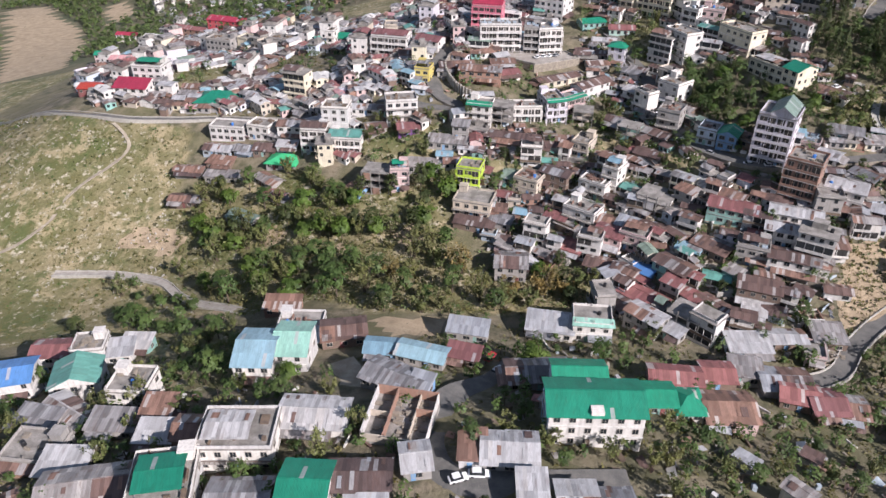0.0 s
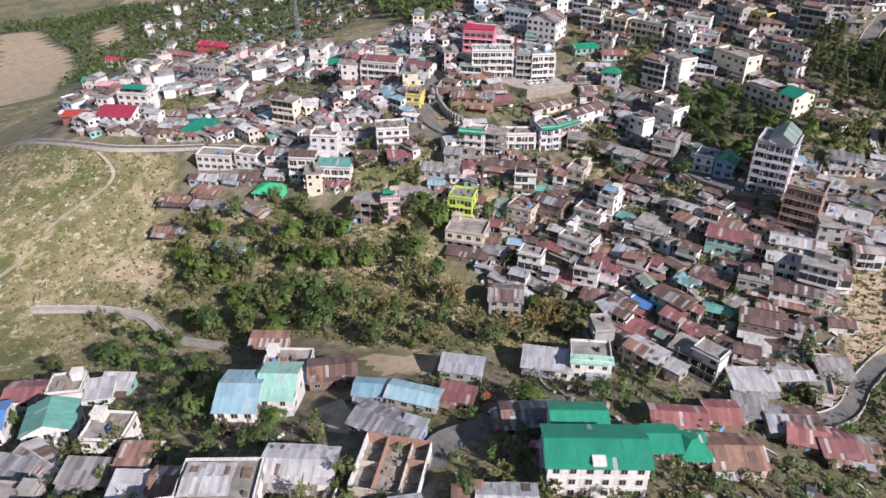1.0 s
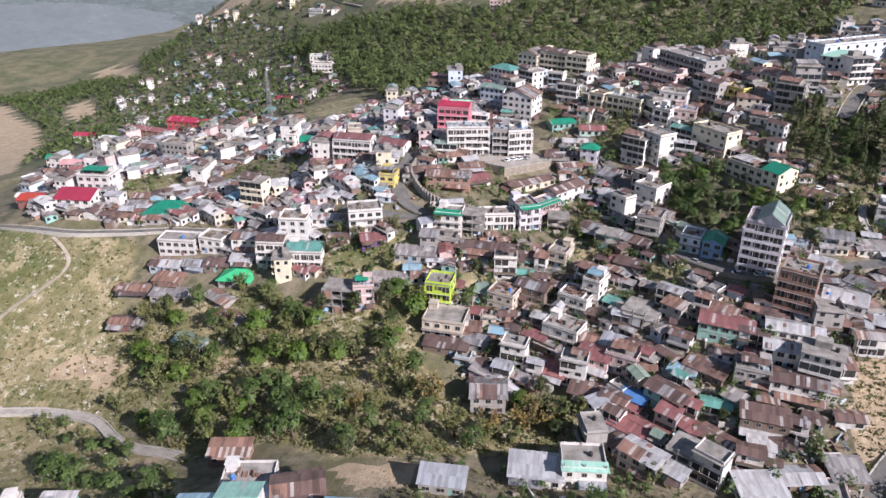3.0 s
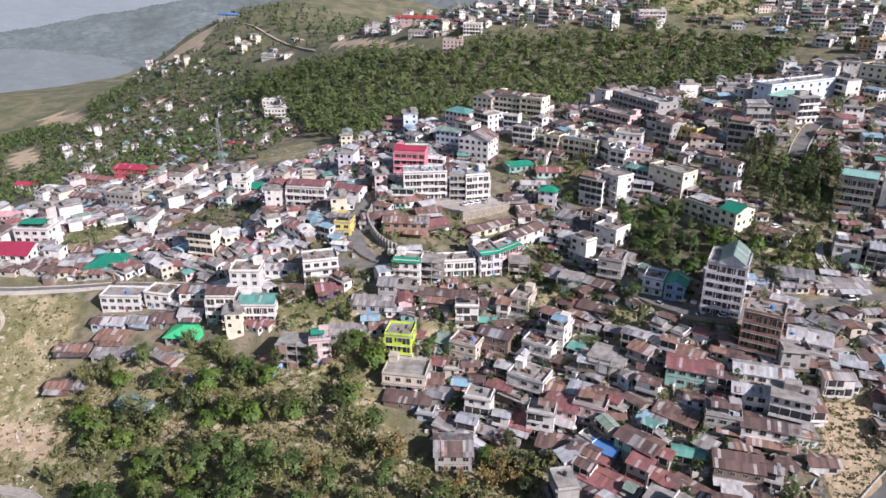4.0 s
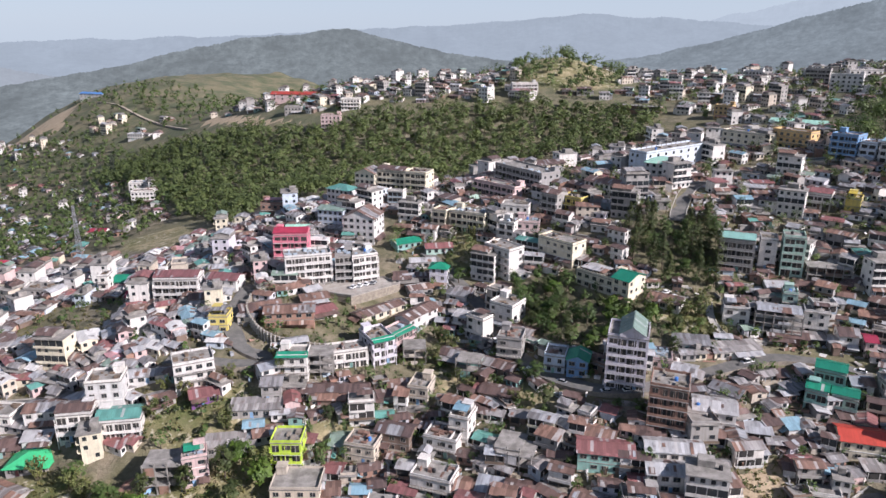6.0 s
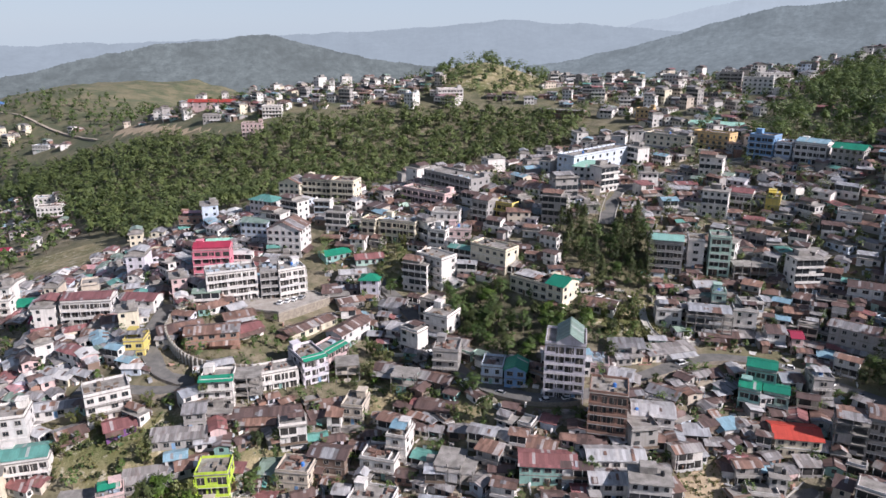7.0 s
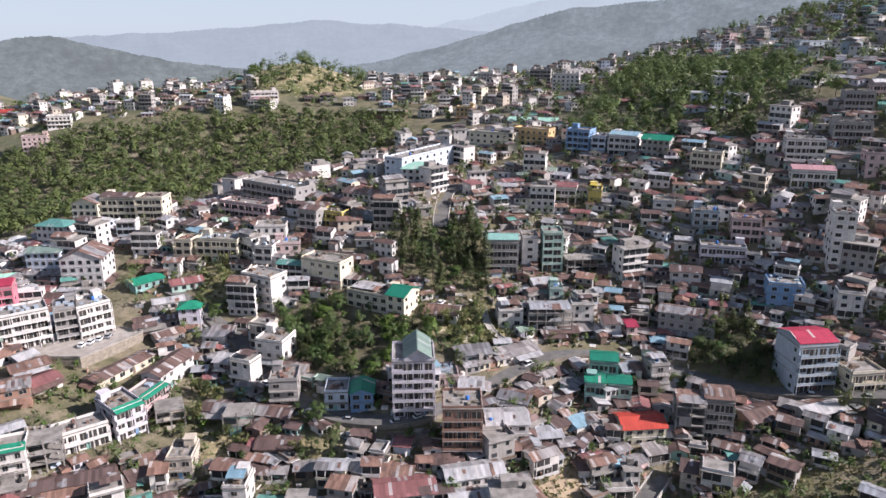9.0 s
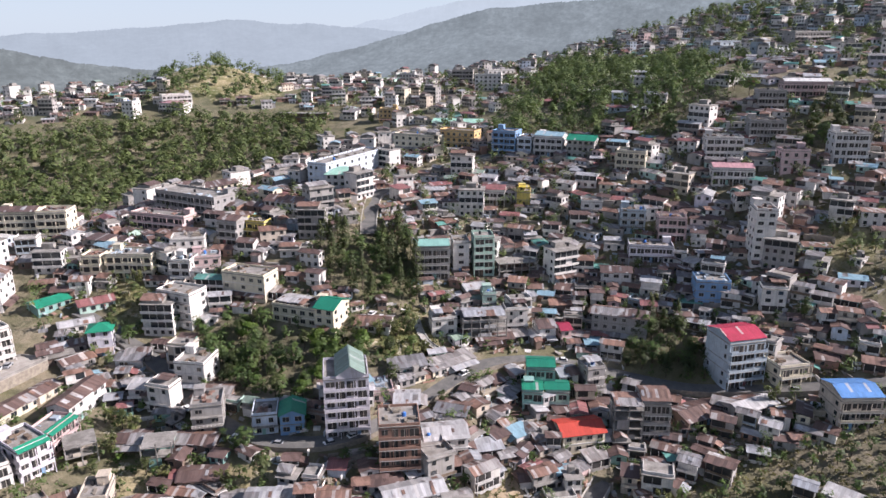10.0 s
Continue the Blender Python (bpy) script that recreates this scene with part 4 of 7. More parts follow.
house(-21.4, 153.5, 0, 11.1, 6, 1, "shed", "grey", "silver", 6)
house(-10.8, 95.3, 8, 5.1, 7, 1, "shed", "white", "rust", 6)
house(-3.6, 96.4, 8, 10.7, 8, 1, "gable", "grey", "silver", 6)
house(-21.2, 90.6, 20, 5.4, 7, 1, "gable", "grey", "silver", 6)
house(1.9, 85.6, 10, 5.2, 9, 1, "shed", "white", "silver", 6)
house(10.0, 85.6, 10, 7.0, 9, 1, "gable", "grey", "silver", 6)
house(16.8, 86.1, 10, 6.3, 8, 1, "gable", "grey", "grey", 6)
house(12.0, 110.4, 10, 19.4, 10.5, 3, "hall", "white", "green", 6)
house(-0.5, 129.9, 15, 14.9, 8, 1, "gable", "grey", "grey", 6)
house(28.1, 129.1, 10, 7.0, 8, 1, "gable", "teal", "green", 6)
house(34.8, 128.9, 10, 6.3, 8, 1, "hip", "white", "green", 6)
house(44.2, 130.3, 10, 11.7, 10, 1, "gable", "pink", "rust", 6)
house(12.7, 165.5, 5, 11.0, 9, 2, "flat", "white", "mintflat", 6)
house(1.1, 163.3, 0, 13.3, 8, 1, "shed", "white", "silver", 6)
house(55.7, 165.4, 10, 11.5, 7.5, 1, "shed", "blueg", "silver", 6)
house(65.8, 170.3, 10, 11.6, 6, 1, "gable", "brown", "silver", 6)
house(78.0, 173.3, 5, 8.7, 8, 1, "shed", "brown", "grey", 6)
house(45.2, 149.0, 8, 8.0, 8, 1, "gable", "brown", "maroon", 6)
house(62.5, 151.7, 8, 12.4, 9, 1, "gable", "grey", "silver", 6)
house(53.1, 153.8, 0, 8.2, 7, 1, "shed", "grey", "grey", 6)
house(33.7, 142.9, 5, 12.8, 7, 1, "gable", "brown", "maroon", 6)
house(65.2, 146.7, -5, 9.2, 8, 1, "gable", "brown", "maroon", 6)
house(77.2, 145.3, 0, 7.0, 8, 1, "gable", "brick", "rust", 6)
house(71.3, 145.2, 10, 8.4, 9, 1, "gable", "brown", "maroon", 6)
house(28.2, 170.8, -35, 10.7, 7, 2, "gable", "grey", "silver", 6)
house(40.1, 173.6, -30, 10.2, 9, 2, "open", "white", "conc", 6)
house(35.4, 168.5, -35, 7.3, 5, 1, "shed", "grey", "silver", 6)
house(28.1, 183.9, -35, 14.4, 8, 1, "gable", "pink", "maroon", 6)
house(28.4, 195.8, -30, 7.2, 6, 1, "gable", "blue", "blue", 6)
house(37.1, 194.2, -38, 11.6, 7, 2, "gable", "teal", "brown", 6)
house(49.8, 179.7, -40, 13.7, 6, 1, "gable", "brick", "brown", 6)
house(60.7, 185.9, -10, 12.1, 6, 2, "shed", "brown", "brown", 6)
house(74.5, 181.5, 9, 6.5, 7, 1, "ruin", "brick", "conc", 6)
house(59.2, 180.0, -10, 6.6, 6, 1, "shed", "grey", "silver", 6)
house(71.6, 198.0, -12, 14.3, 7, 2, "gable", "white", "brown", 6, sides=False)
house(60.4, 202.0, -12, 9.5, 7, 2, "flat", "grey", "brown", 6, sides=False)
house(49.6, 205.5, -35, 11.8, 9, 1, "gable", "brown", "rust", 6, sides=False)
house(71.9, 208.2, -12, 15.1, 7, 2, "gable", "white", "silver", 6, sides=False)
house(73.7, 214.7, -12, 15.3, 7, 2, "gable", "white", "silver", 6, sides=False)
house(55.5, 217.7, -15, 15.2, 8, 2, "gable", "teal", "maroon", 6, sides=False)
house(25.5, 209.2, -20, 9.4, 8, 2, "flat", "pink", "rust", 6, sides=False)
house(17.3, 209.6, -20, 9.5, 8, 2, "gable", "pink", "maroon", 6, sides=False)
house(23.1, 215.8, -20, 7.7, 6, 1, "shed", "grey", "silver", 6, sides=False)
house(16.3, 217.9, -20, 8.7, 7, 1, "gable", "white", "rust", 6, sides=False)
house(30.7, 213.7, -20, 7.6, 8, 1, "gable", "brown", "brown", 6, sides=False)
house(16.4, 197.9, -15, 12.8, 7, 1, "gable", "brown", "brown", 6)
house(-31.0, 221.9, -5, 13.6, 10, 2, "flat", "beige", "conc", 6, sides=False)
house(-29.5, 212.9, -5, 14.3, 5, 1, "shed", "brown", "brown", 6, sides=False)
house(-34.5, 232.5, -5, 8.8, 8, 3, "balc", "lime", "conc", 6, sides=False)
house(-12.7, 233.9, -20, 9.3, 8, 2, "flat", "beige", "conc", 6, sides=False)
house(-3.1, 237.2, -22, 10.8, 7, 2, "gable", "brown", "brown", 6, sides=False)
house(-68.7, 228.1, 0, 10.6, 9, 3, "open", "brick", "conc", 6, sides=False)
house(-60.4, 228.1, 15, 6.9, 6, 3, "flat", "pink", "green", 6, sides=False)
house(-52.3, 236.8, 5, 13.9, 6, 1, "shed", "grey", "grey", 6, sides=False)
house(-76.5, 225.5, -30, 7.4, 6, 1, "gable", "blue", "rust", 6, sides=False)
house(-93.9, 257.4, 5, 10.6, 9, 4, "flat", "white", "white", 6, sides=False)
house(-100.8, 249.6, 5, 10.3, 7, 3, "balc", "white", "brown", 6, sides=False)
house(-87.1, 247.5, 5, 13.0, 8, 2, "balc", "white", "tealg", 6, sides=False)
house(-112.6, 257.6, 5, 13.6, 8, 2, "gable", "white", "grey", 6, sides=False)
house(-123.0, 249.4, 5, 9.3, 8, 1, "gable", "brown", "brown", 6, sides=False)
house(-113.4, 250.4, 5, 8.1, 8, 1, "gable", "white", "silver", 6, sides=False)
house(-112.5, 242.8, 0, 12.3, 10, 1, "hip", "grey", "tarp", 6, sides=False)
house(-143.2, 258.6, 3, 15.0, 8, 2, "flat", "white", "white", 6, sides=False)
house(-128.3, 259.0, -8, 10.3, 8, 2, "flat", "white", "white", 6, sides=False)
house(-144.4, 249.3, 0, 12.3, 7, 1, "gable", "blueg", "silver", 6, sides=False)
house(-132.0, 248.9, 0, 8.5, 6, 1, "gable", "blueg", "silver", 6, sides=False)
house(-140.6, 242.0, 0, 10.5, 6, 1, "shed", "brown", "rust", 6, sides=False)
house(-152.9, 237.8, 8, 12.1, 6, 1, "gable", "grey", "rust", 6, sides=False)
house(-137.2, 235.2, 5, 13.3, 5, 1, "shed", "grey", "grey", 6, sides=False)
house(-115.7, 232.6, -30, 11.7, 6, 1, "gable", "grey", "grey", 6, sides=False)
house(-110.4, 225.4, -25, 9.9, 6, 1, "gable", "pink", "maroon", 6, sides=False)
house(-119.3, 215.5, -20, 12.3, 8, 1, "gable", "grey", "greeng", 6, sides=False)
house(-147.7, 224.0, 5, 14.0, 6, 1, "gable", "brown", "brown", 6, sides=False)
house(-199.4, 281.3, 3, 15.5, 14, 2, "gable", "white", "crimson", 4, sides=False)
house(-199.1, 294.9, 3, 14.5, 10, 3, "flat", "white", "green", 4, sides=False)
house(-160.0, 282.0, 12, 17.8, 14, 1, "hip", "white", "green", 4, sides=False)
house(-325.5, 432.3, 10, 15.0, 8, 2, "gable", "pink", "green", 4, sides=False)
house(-285.8, 395.2, 5, 16.2, 9, 2, "gable", "pink", "pink", 4, sides=False)
house(-225.4, 286.1, 5, 13.1, 9, 1, "gable", "maroon", "red", 4, sides=False)
house(-402.6, 569.2, 0, 20.3, 9, 2, "gable", "white", "crimson", 4, sides=False)
house(-292.2, 491.4, -10, 29.9, 9, 2, "gable", "brick", "maroon", 4, sides=False)
house(-259.8, 492.6, -10, 32.4, 9, 2, "gable", "red", "crimson", 4, sides=False)
house(-310.3, 475.0, -10, 23.1, 9, 2, "gable", "white", "white", 4, sides=False)
house(-244.4, 404.9, -8, 21.4, 8, 2, "gable", "grey", "rust", 4, sides=False)
house(-199.9, 367.4, -8, 16.0, 9, 3, "flat", "grey", "conc", 4, sides=False)
house(-160.7, 361.5, -8, 13.0, 8, 2, "flat", "grey", "conc", 4, sides=False)
house(-68.2, 262.0, 20, 12.5, 9, 3, "flat", "white", "conc", 6, sides=False)
house(-63.7, 254.6, 20, 8.3, 7, 1, "gable", "purple", "maroon", 6, sides=False)
house(-82.5, 266.2, 8, 16.8, 6, 1, "gable", "white", "silver", 6, sides=False)
house(-77.4, 254.7, 30, 7.9, 7, 1, "gable", "grey", "grey", 6, sides=False)
house(-35.8, 262.7, -3, 9.6, 8, 3, "flat", "white", "greenflat", 6, sides=False)
house(-27.0, 264.2, -3, 8.3, 8, 3, "open", "grey", "conc", 6, sides=False)
house(-19.3, 269.9, 13, 13.3, 7, 2, "balc", "white", "conc", 6, sides=False)
house(-25.3, 255.5, -4, 26.8, 6, 1, "gable", "brown", "brown", 6, sides=False)
house(-46.1, 248.5, 0, 15.5, 6, 1, "shed", "grey", "grey", 6, sides=False)
house(-41.9, 254.6, 0, 6.2, 7, 2, "gable", "grey", "grey", 6, sides=False)
house(-9.0, 275.0, 24, 8.2, 12, 3, "balc", "lav", "greenflat", 6, sides=False)
house(5.8, 294.7, 50, 17.0, 7, 2, "gable", "white", "brown", 6, sides=False)
house(-2.0, 281.8, 48, 10.5, 7, 2, "balc", "pink", "greenflat", 6, sides=False)
house(-8.2, 300.6, 39, 22.0, 6.5, 1, "gable", "cream", "brown", 6, sides=False)
house(7.5, 318.0, 18, 9.5, 7, 1, "gable", "grey", "silver", 6, sides=False)
house(4.0, 274.0, 0, 8.0, 8, 2, "open", "beige", "conc", 6, sides=False)
house(-52.2, 296.4, 20, 14.6, 8, 1, "gable", "brick", "brown", 6, sides=False)
house(-40.2, 289.3, 2, 17.4, 8, 2, "gable", "brick", "rust", 6, sides=False)
house(-33.2, 304.6, 17, 10.4, 7, 1, "gable", "pink", "rust", 6, sides=False)
house(-30.2, 295.6, 29, 10.3, 7, 1, "gable", "white", "maroon", 6, sides=False)
house(-64.3, 287.3, -5, 6.5, 7, 2, "flat", "yellow", "grey", 6, sides=False)
house(7.6, 221.0, -25, 11.9, 8, 2, "flat", "white", "conc", 6, sides=False)
house(10.5, 234.1, -25, 8.2, 8, 2, "flat", "white", "conc", 6, sides=False)
house(31.6, 223.8, -25, 10.7, 9, 2, "open", "white", "conc", 6, sides=False)
house(4.5, 207.0, -20, 9.5, 8, 1, "gable", "pink", "maroon", 6, sides=False)
house(-14.0, 193.5, 5, 10.2, 9, 2, "gable", "grey", "grey", 6)
house(-12.8, 197.8, 60, 6.5, 14, 1, "gable", "white", "silver", 6, sides=False)
house(-37.0, 323.5, 11, 18.4, 9, 4, "balc", "white", "conc", 6, sides=False)
house(-22.5, 325.0, 4, 7.2, 9, 4, "balc", "grey", "conc", 6, sides=False)
house(-15.4, 326.2, 20, 10.8, 9, 4, "balc", "white", "sheet", 6, sides=False)
house(-46.0, 347.5, -2, 14.5, 9, 4, "balc", "pinkred", "crimson", 6, sides=False)
house(-15.6, 362.6, -20, 15.0, 13, 4, "gablef", "white", "rust", 6, sides=False)
house(-29.7, 377.9, -22, 13.0, 9, 3, "gable", "bluew", "greeng", 4, sides=False)
house(-14.0, 418.6, -27, 11.5, 10, 4, "gablef", "cream", "rust", 4, sides=False)
house(-0.6, 414.6, -27, 16.0, 9, 4, "balc", "cream", "brown", 4, sides=False)
house(12.0, 406.8, -27, 12.0, 10, 4, "balc", "cream", "conc", 4, sides=False)
house(-27.0, 404.0, -36, 13.5, 9, 3, "hip", "white", "tealg", 4, sides=False)
house(-61.8, 411.5, -5, 15.1, 8, 2, "flat", "brick", "pink", 4, sides=False)
house(-46.8, 374.7, 0, 10.7, 11, 1, "gable", "teal", "mint", 4, sides=False)
house(-88.4, 323.5, -3, 17.5, 9, 3, "balc", "white", "maroon", 6, sides=False)
house(-128.1, 350.3, 0, 4.2, 6, 3, "flat", "white", "conc", 4, sides=False)
house(-119.4, 357.7, 0, 13.6, 10, 1, "gable", "teal", "green", 4, sides=False)
house(-106.6, 331.4, 5, 11.0, 8, 1, "gable", "white", "crimson", 6, sides=False)
house(-69.0, 321.1, -15, 11.5, 8, 2, "gable", "white", "maroon", 6, sides=False)
house(-76.0, 311.3, 10, 10.2, 7, 1, "gable", "brown", "rust", 6, sides=False)
house(3.2, 352.7, 25, 11.7, 8, 1, "gable", "teal", "green", 6, sides=False)
house(17.5, 346.1, 5, 11.7, 7, 1, "gable", "mint", "maroon", 6, sides=False)
house(-261.0, 490.2, -5, 29.2, 9, 2, "gable", "red", "crimson", 4, sides=False)
house(-185.6, 577.4, 5, 15.7, 9, 3, "flat", "white", "conc", 4, sides=False)
house(-194.0, 510.3, 0, 10.7, 8, 1, "gable", "white", "crimson", 4, sides=False)
house(-165.6, 366.5, 5, 8.8, 8, 2, "flat", "white", "conc", 4, sides=False)
house(-24.3, 253.2, -5, 11.0, 7, 1, "gable", "brown", "rust", 6, sides=False)
house(-20.2, 237.6, -10, 4.4, 8, 1, "gable", "teal", "greeng", 6)
house(5.6, 255.0, -20, 6.7, 9, 2, "flat", "beige", "conc", 6, sides=False)
house(22.4, 264.2, -21, 8.3, 8, 2, "open", "teal", "conc", 6, sides=False)
house(30.3, 249.6, -25, 11.6, 7, 1, "gable", "brown", "brown", 6)
house(31.3, 263.5, -37, 14.2, 7, 1, "gable", "brown", "brown", 6, sides=False)
house(17.6, 272.8, -28, 8.3, 7, 1, "gable", "brown", "brown", 6, sides=False)
house(42.4, 280.0, -35, 9.9, 9, 1, "gable", "brown", "brown", 6, sides=False)
house(16.4, 322.5, -15, 7.2, 7, 3, "hip", "lav", "green", 6, sides=False)
house(26.1, 313.2, -25, 7.6, 7, 1, "gable", "grey", "grey", 6, sides=False)
house(39.5, 291.1, -40, 9.7, 10, 3, "flat", "white", "conc", 6)
house(11.3, 233.7, -25, 10.2, 8, 2, "flat", "white", "conc", 6)
house(17.1, 236.9, -25, 5.9, 8, 3, "flat", "white", "blueg", 6)
house(30.3, 226.8, -25, 8.0, 10, 2, "open", "white", "conc", 6)
house(83.0, 226.1, -20, 10.9, 8, 2, "flat", "grey", "conc", 6)
house(90.7, 227.3, -22, 11.7, 9, 2, "gable", "white", "silver", 6)
house(55.6, 225.5, -30, 10.3, 8, 1, "gable", "grey", "rust", 6)
house(43.1, 323.7, -53, 14.0, 9, 4, "flat", "white", "conc", 6)
house(66.5, 321.3, -51, 17.5, 9, 3, "flat", "cream", "conc", 6, sides=False)
house(77.2, 299.3, -52, 17.0, 10, 2, "flat", "cream", "sheet", 6, sides=False)
house(84.4, 289.6, -52, 7.0, 11, 3, "gable", "cream", "green", 6, sides=False)
house(96.4, 282.5, -38, 11.8, 9, 1, "gable", "white", "rust", 6, sides=False)
house(50.3, 257.7, -22, 6.8, 8, 2, "flat", "bluew", "conc", 6)
house(56.7, 253.5, -22, 6.7, 8, 2, "gablef", "blue", "green", 6)
house(69.9, 245.7, -22, 12.0, 12, 6, "tower", "lav", "greeng", 6)
house(76.6, 227.3, -25, 10.6, 10, 5, "balc", "brick", "conc", 6)
house(99.4, 236.4, -50, 9.1, 8, 1, "gable", "brown", "rust", 6)
house(96.0, 258.4, -15, 11.4, 6, 1, "shed", "white", "grey", 6)
house(110.6, 255.2, 5, 14.2, 6, 1, "shed", "white", "grey", 6)
house(83.7, 252.3, -20, 6.7, 9, 1, "flat", "pink", "conc", 6)
house(88.7, 245.1, -30, 7.0, 8, 1, "gable", "white", "silver", 6)
house(131.5, 236.5, -35, 8.5, 7, 3, "balc", "teal", "green", 6)
house(125.0, 232.0, -35, 6.0, 6, 2, "balc", "teal", "green", 6)
house(132.0, 229.0, -35, 7.0, 6, 2, "balc", "mint", "green", 6)
house(146.5, 229.5, -15, 6.0, 7, 3, "flat", "grey", "silver", 6)
house(140.0, 234.5, -15, 6.0, 7, 2, "gable", "white", "silver", 6)
house(128.5, 214.5, -20, 12.5, 9, 2, "gable", "cream", "red", 6)
house(141.5, 209.0, -35, 8.5, 9, 4, "open", "grey", "rust", 6)
house(149.5, 206.5, -35, 8.0, 9, 4, "balc", "grey", "rust", 6, sides=False)
house(164.2, 201.9, -5, 15.9, 9, 1, "gable", "brown", "brown", 6)
house(177.0, 194.0, -5, 14.5, 8, 1, "gable", "grey", "silver", 6)
house(184.0, 206.0, -18, 12.3, 12, 5, "balc", "blueg", "crimson", 6, sides=False)
house(194.3, 195.2, -18, 10.3, 9, 2, "balc", "cream", "conc", 6, sides=False)
house(194.3, 174.4, -30, 12.0, 11, 3, "balc", "beige", "blue", 6, sides=False)
house(128.9, 264.7, -25, 15.2, 9, 3, "open", "white", "silver", 6, sides=False)
house(117.4, 272.1, -20, 8.6, 7, 2, "flat", "white", "silver", 6, sides=False)
house(130.8, 261.0, -20, 12.4, 6, 1, "gable", "brick", "brown", 6, sides=False)
house(139.2, 286.2, -10, 8.3, 8, 1, "gable", "white", "silver", 6, sides=False)
house(139.7, 277.1, -25, 4.9, 6, 2, "flat", "mint", "conc", 6, sides=False)
house(129.5, 299.8, -28, 12.6, 9, 4, "balc", "grey", "mint", 6, sides=False)
house(141.3, 298.7, -25, 6.0, 8, 4, "flat", "white", "conc", 6, sides=False)
house(148.7, 294.3, -25, 7.6, 8, 5, "balc", "mint", "conc", 6, sides=False)
house(159.5, 287.5, -20, 15.3, 8, 2, "open", "brown", "conc", 6, sides=False)
house(153.6, 251.6, -20, 3.4, 7, 2, "gable", "pink", "crimson", 6, sides=False)
house(148.7, 256.1, -20, 5.8, 8, 2, "gable", "white", "brown", 6, sides=False)
house(171.6, 242.8, -50, 18.5, 8, 3, "gable", "grey", "brown", 6, sides=False)
house(204.5, 261.8, -40, 16.3, 9, 2, "balc", "lav", "conc", 6, sides=False)
house(187.0, 261.7, -40, 10.8, 8, 2, "gable", "white", "brown", 6, sides=False)
house(198.4, 253.7, -40, 13.3, 8, 1, "gable", "grey", "brown", 6, sides=False)
house(228.3, 232.0, -40, 7.1, 10, 7, "flat", "white", "conc", 6, sides=False)
house(216.6, 263.1, -40, 10.3, 8, 3, "balc", "pink", "conc", 6, sides=False)
house(204.0, 232.3, -40, 11.5, 9, 3, "flat", "blue", "conc", 6, sides=False)
house(205.3, 296.1, -40, 8.6, 8, 2, "flat", "white", "conc", 6, sides=False)
house(209.6, 276.9, -40, 9.6, 8, 3, "flat", "blueg", "conc", 6, sides=False)
house(216.2, 371.5, -55, 12.0, 10, 4, "balc", "blue", "conc", 4, sides=False)
house(222.5, 362.7, -55, 7.0, 10, 3, "balc", "bluew", "conc", 4, sides=False)
house(228.9, 352.3, -55, 14.0, 10, 3, "balc", "white", "blueg", 4, sides=False)
house(235.4, 336.3, -55, 13.0, 10, 3, "gable", "grey", "green", 4, sides=False)
house(237.5, 305.9, -55, 13.0, 9, 3, "balc", "cream", "conc", 6, sides=False)
house(189.2, 417.0, -55, 24.0, 9, 3, "flat", "cream", "conc", 4, sides=False)
house(206.3, 400.0, -57, 20.0, 9, 3, "flat", "orange", "conc", 4, sides=False)
house(241.0, 456.8, -40, 30.5, 12, 1, "gable", "teal", "mint", 4, sides=False)
house(136.2, 391.1, 32, 48.0, 10, 4, "flat", "bluew", "conc", 6, sides=False)
house(126.0, 371.0, -34, 15.0, 11, 3, "hip", "white", "mint", 6, sides=False)
house(64.7, 391.0, -60, 35.0, 12, 3, "balc", "grey", "conc", 6, sides=False)
house(50.0, 384.4, -51, 27.0, 8, 2, "balc", "pink", "conc", 6, sides=False)
house(78.7, 414.5, 15, 19.8, 9, 2, "gable", "cream", "brown", 4, sides=False)
house(96.1, 355.7, -54, 22.0, 9, 2, "gable", "white", "rust", 6, sides=False)
house(69.7, 351.3, -48, 8.5, 8, 3, "balc", "grey", "brown", 6, sides=False)
house(78.9, 349.7, -48, 10.5, 8, 2, "balc", "yellow", "conc", 6, sides=False)
house(53.0, 353.2, -20, 12.2, 8, 3, "flat", "white", "conc", 6, sides=False)
house(48.6, 342.6, -35, 7.4, 8, 3, "balc", "white", "conc", 6, sides=False)
house(56.6, 343.2, -15, 10.2, 8, 2, "flat", "pink", "conc", 6, sides=False)
house(21.0, 363.8, -32, 7.1, 8, 3, "balc", "cream", "conc", 6, sides=False)
house(33.4, 357.7, -32, 17.1, 9, 3, "balc", "cream", "conc", 6, sides=False)
house(10.0, 336.8, 0, 10.6, 6, 1, "gable", "white", "silver", 6, sides=False)
house(23.6, 312.3, -30, 8.5, 7, 1, "gable", "white", "grey", 6, sides=False)
house(189.4, 321.9, -40, 5.7, 8, 2, "flat", "yellow", "yellow", 6, sides=False)
house(170.6, 337.2, -40, 8.3, 8, 2, "balc", "blueg", "conc", 6, sides=False)
house(180.0, 331.1, -40, 9.9, 9, 2, "balc", "white", "maroon", 6, sides=False)
house(266.3, 281.3, -40, 15.2, 9, 3, "balc", "white", "conc", 4, sides=False)
house(255.0, 267.1, -40, 16.4, 9, 2, "balc", "white", "pink", 6, sides=False)
house(286.6, 275.8, -40, 14.7, 9, 3, "balc", "grey", "conc", 4, sides=False)
house(275.3, 253.7, -40, 10.7, 9, 3, "flat", "pink", "conc", 6, sides=False)
house(293.3, 242.1, -40, 13.0, 9, 4, "balc", "white", "conc", 4, sides=False)
house(331.1, 287.8, -40, 21.8, 9, 2, "balc", "pink", "white", 4, sides=False)
house(310.2, 291.6, -40, 12.2, 9, 3, "balc", "grey", "conc", 4, sides=False)
house(502.0, 469.9, -12, 31.7, 9, 3, "flat", "blueg", "conc", 4, sides=False)
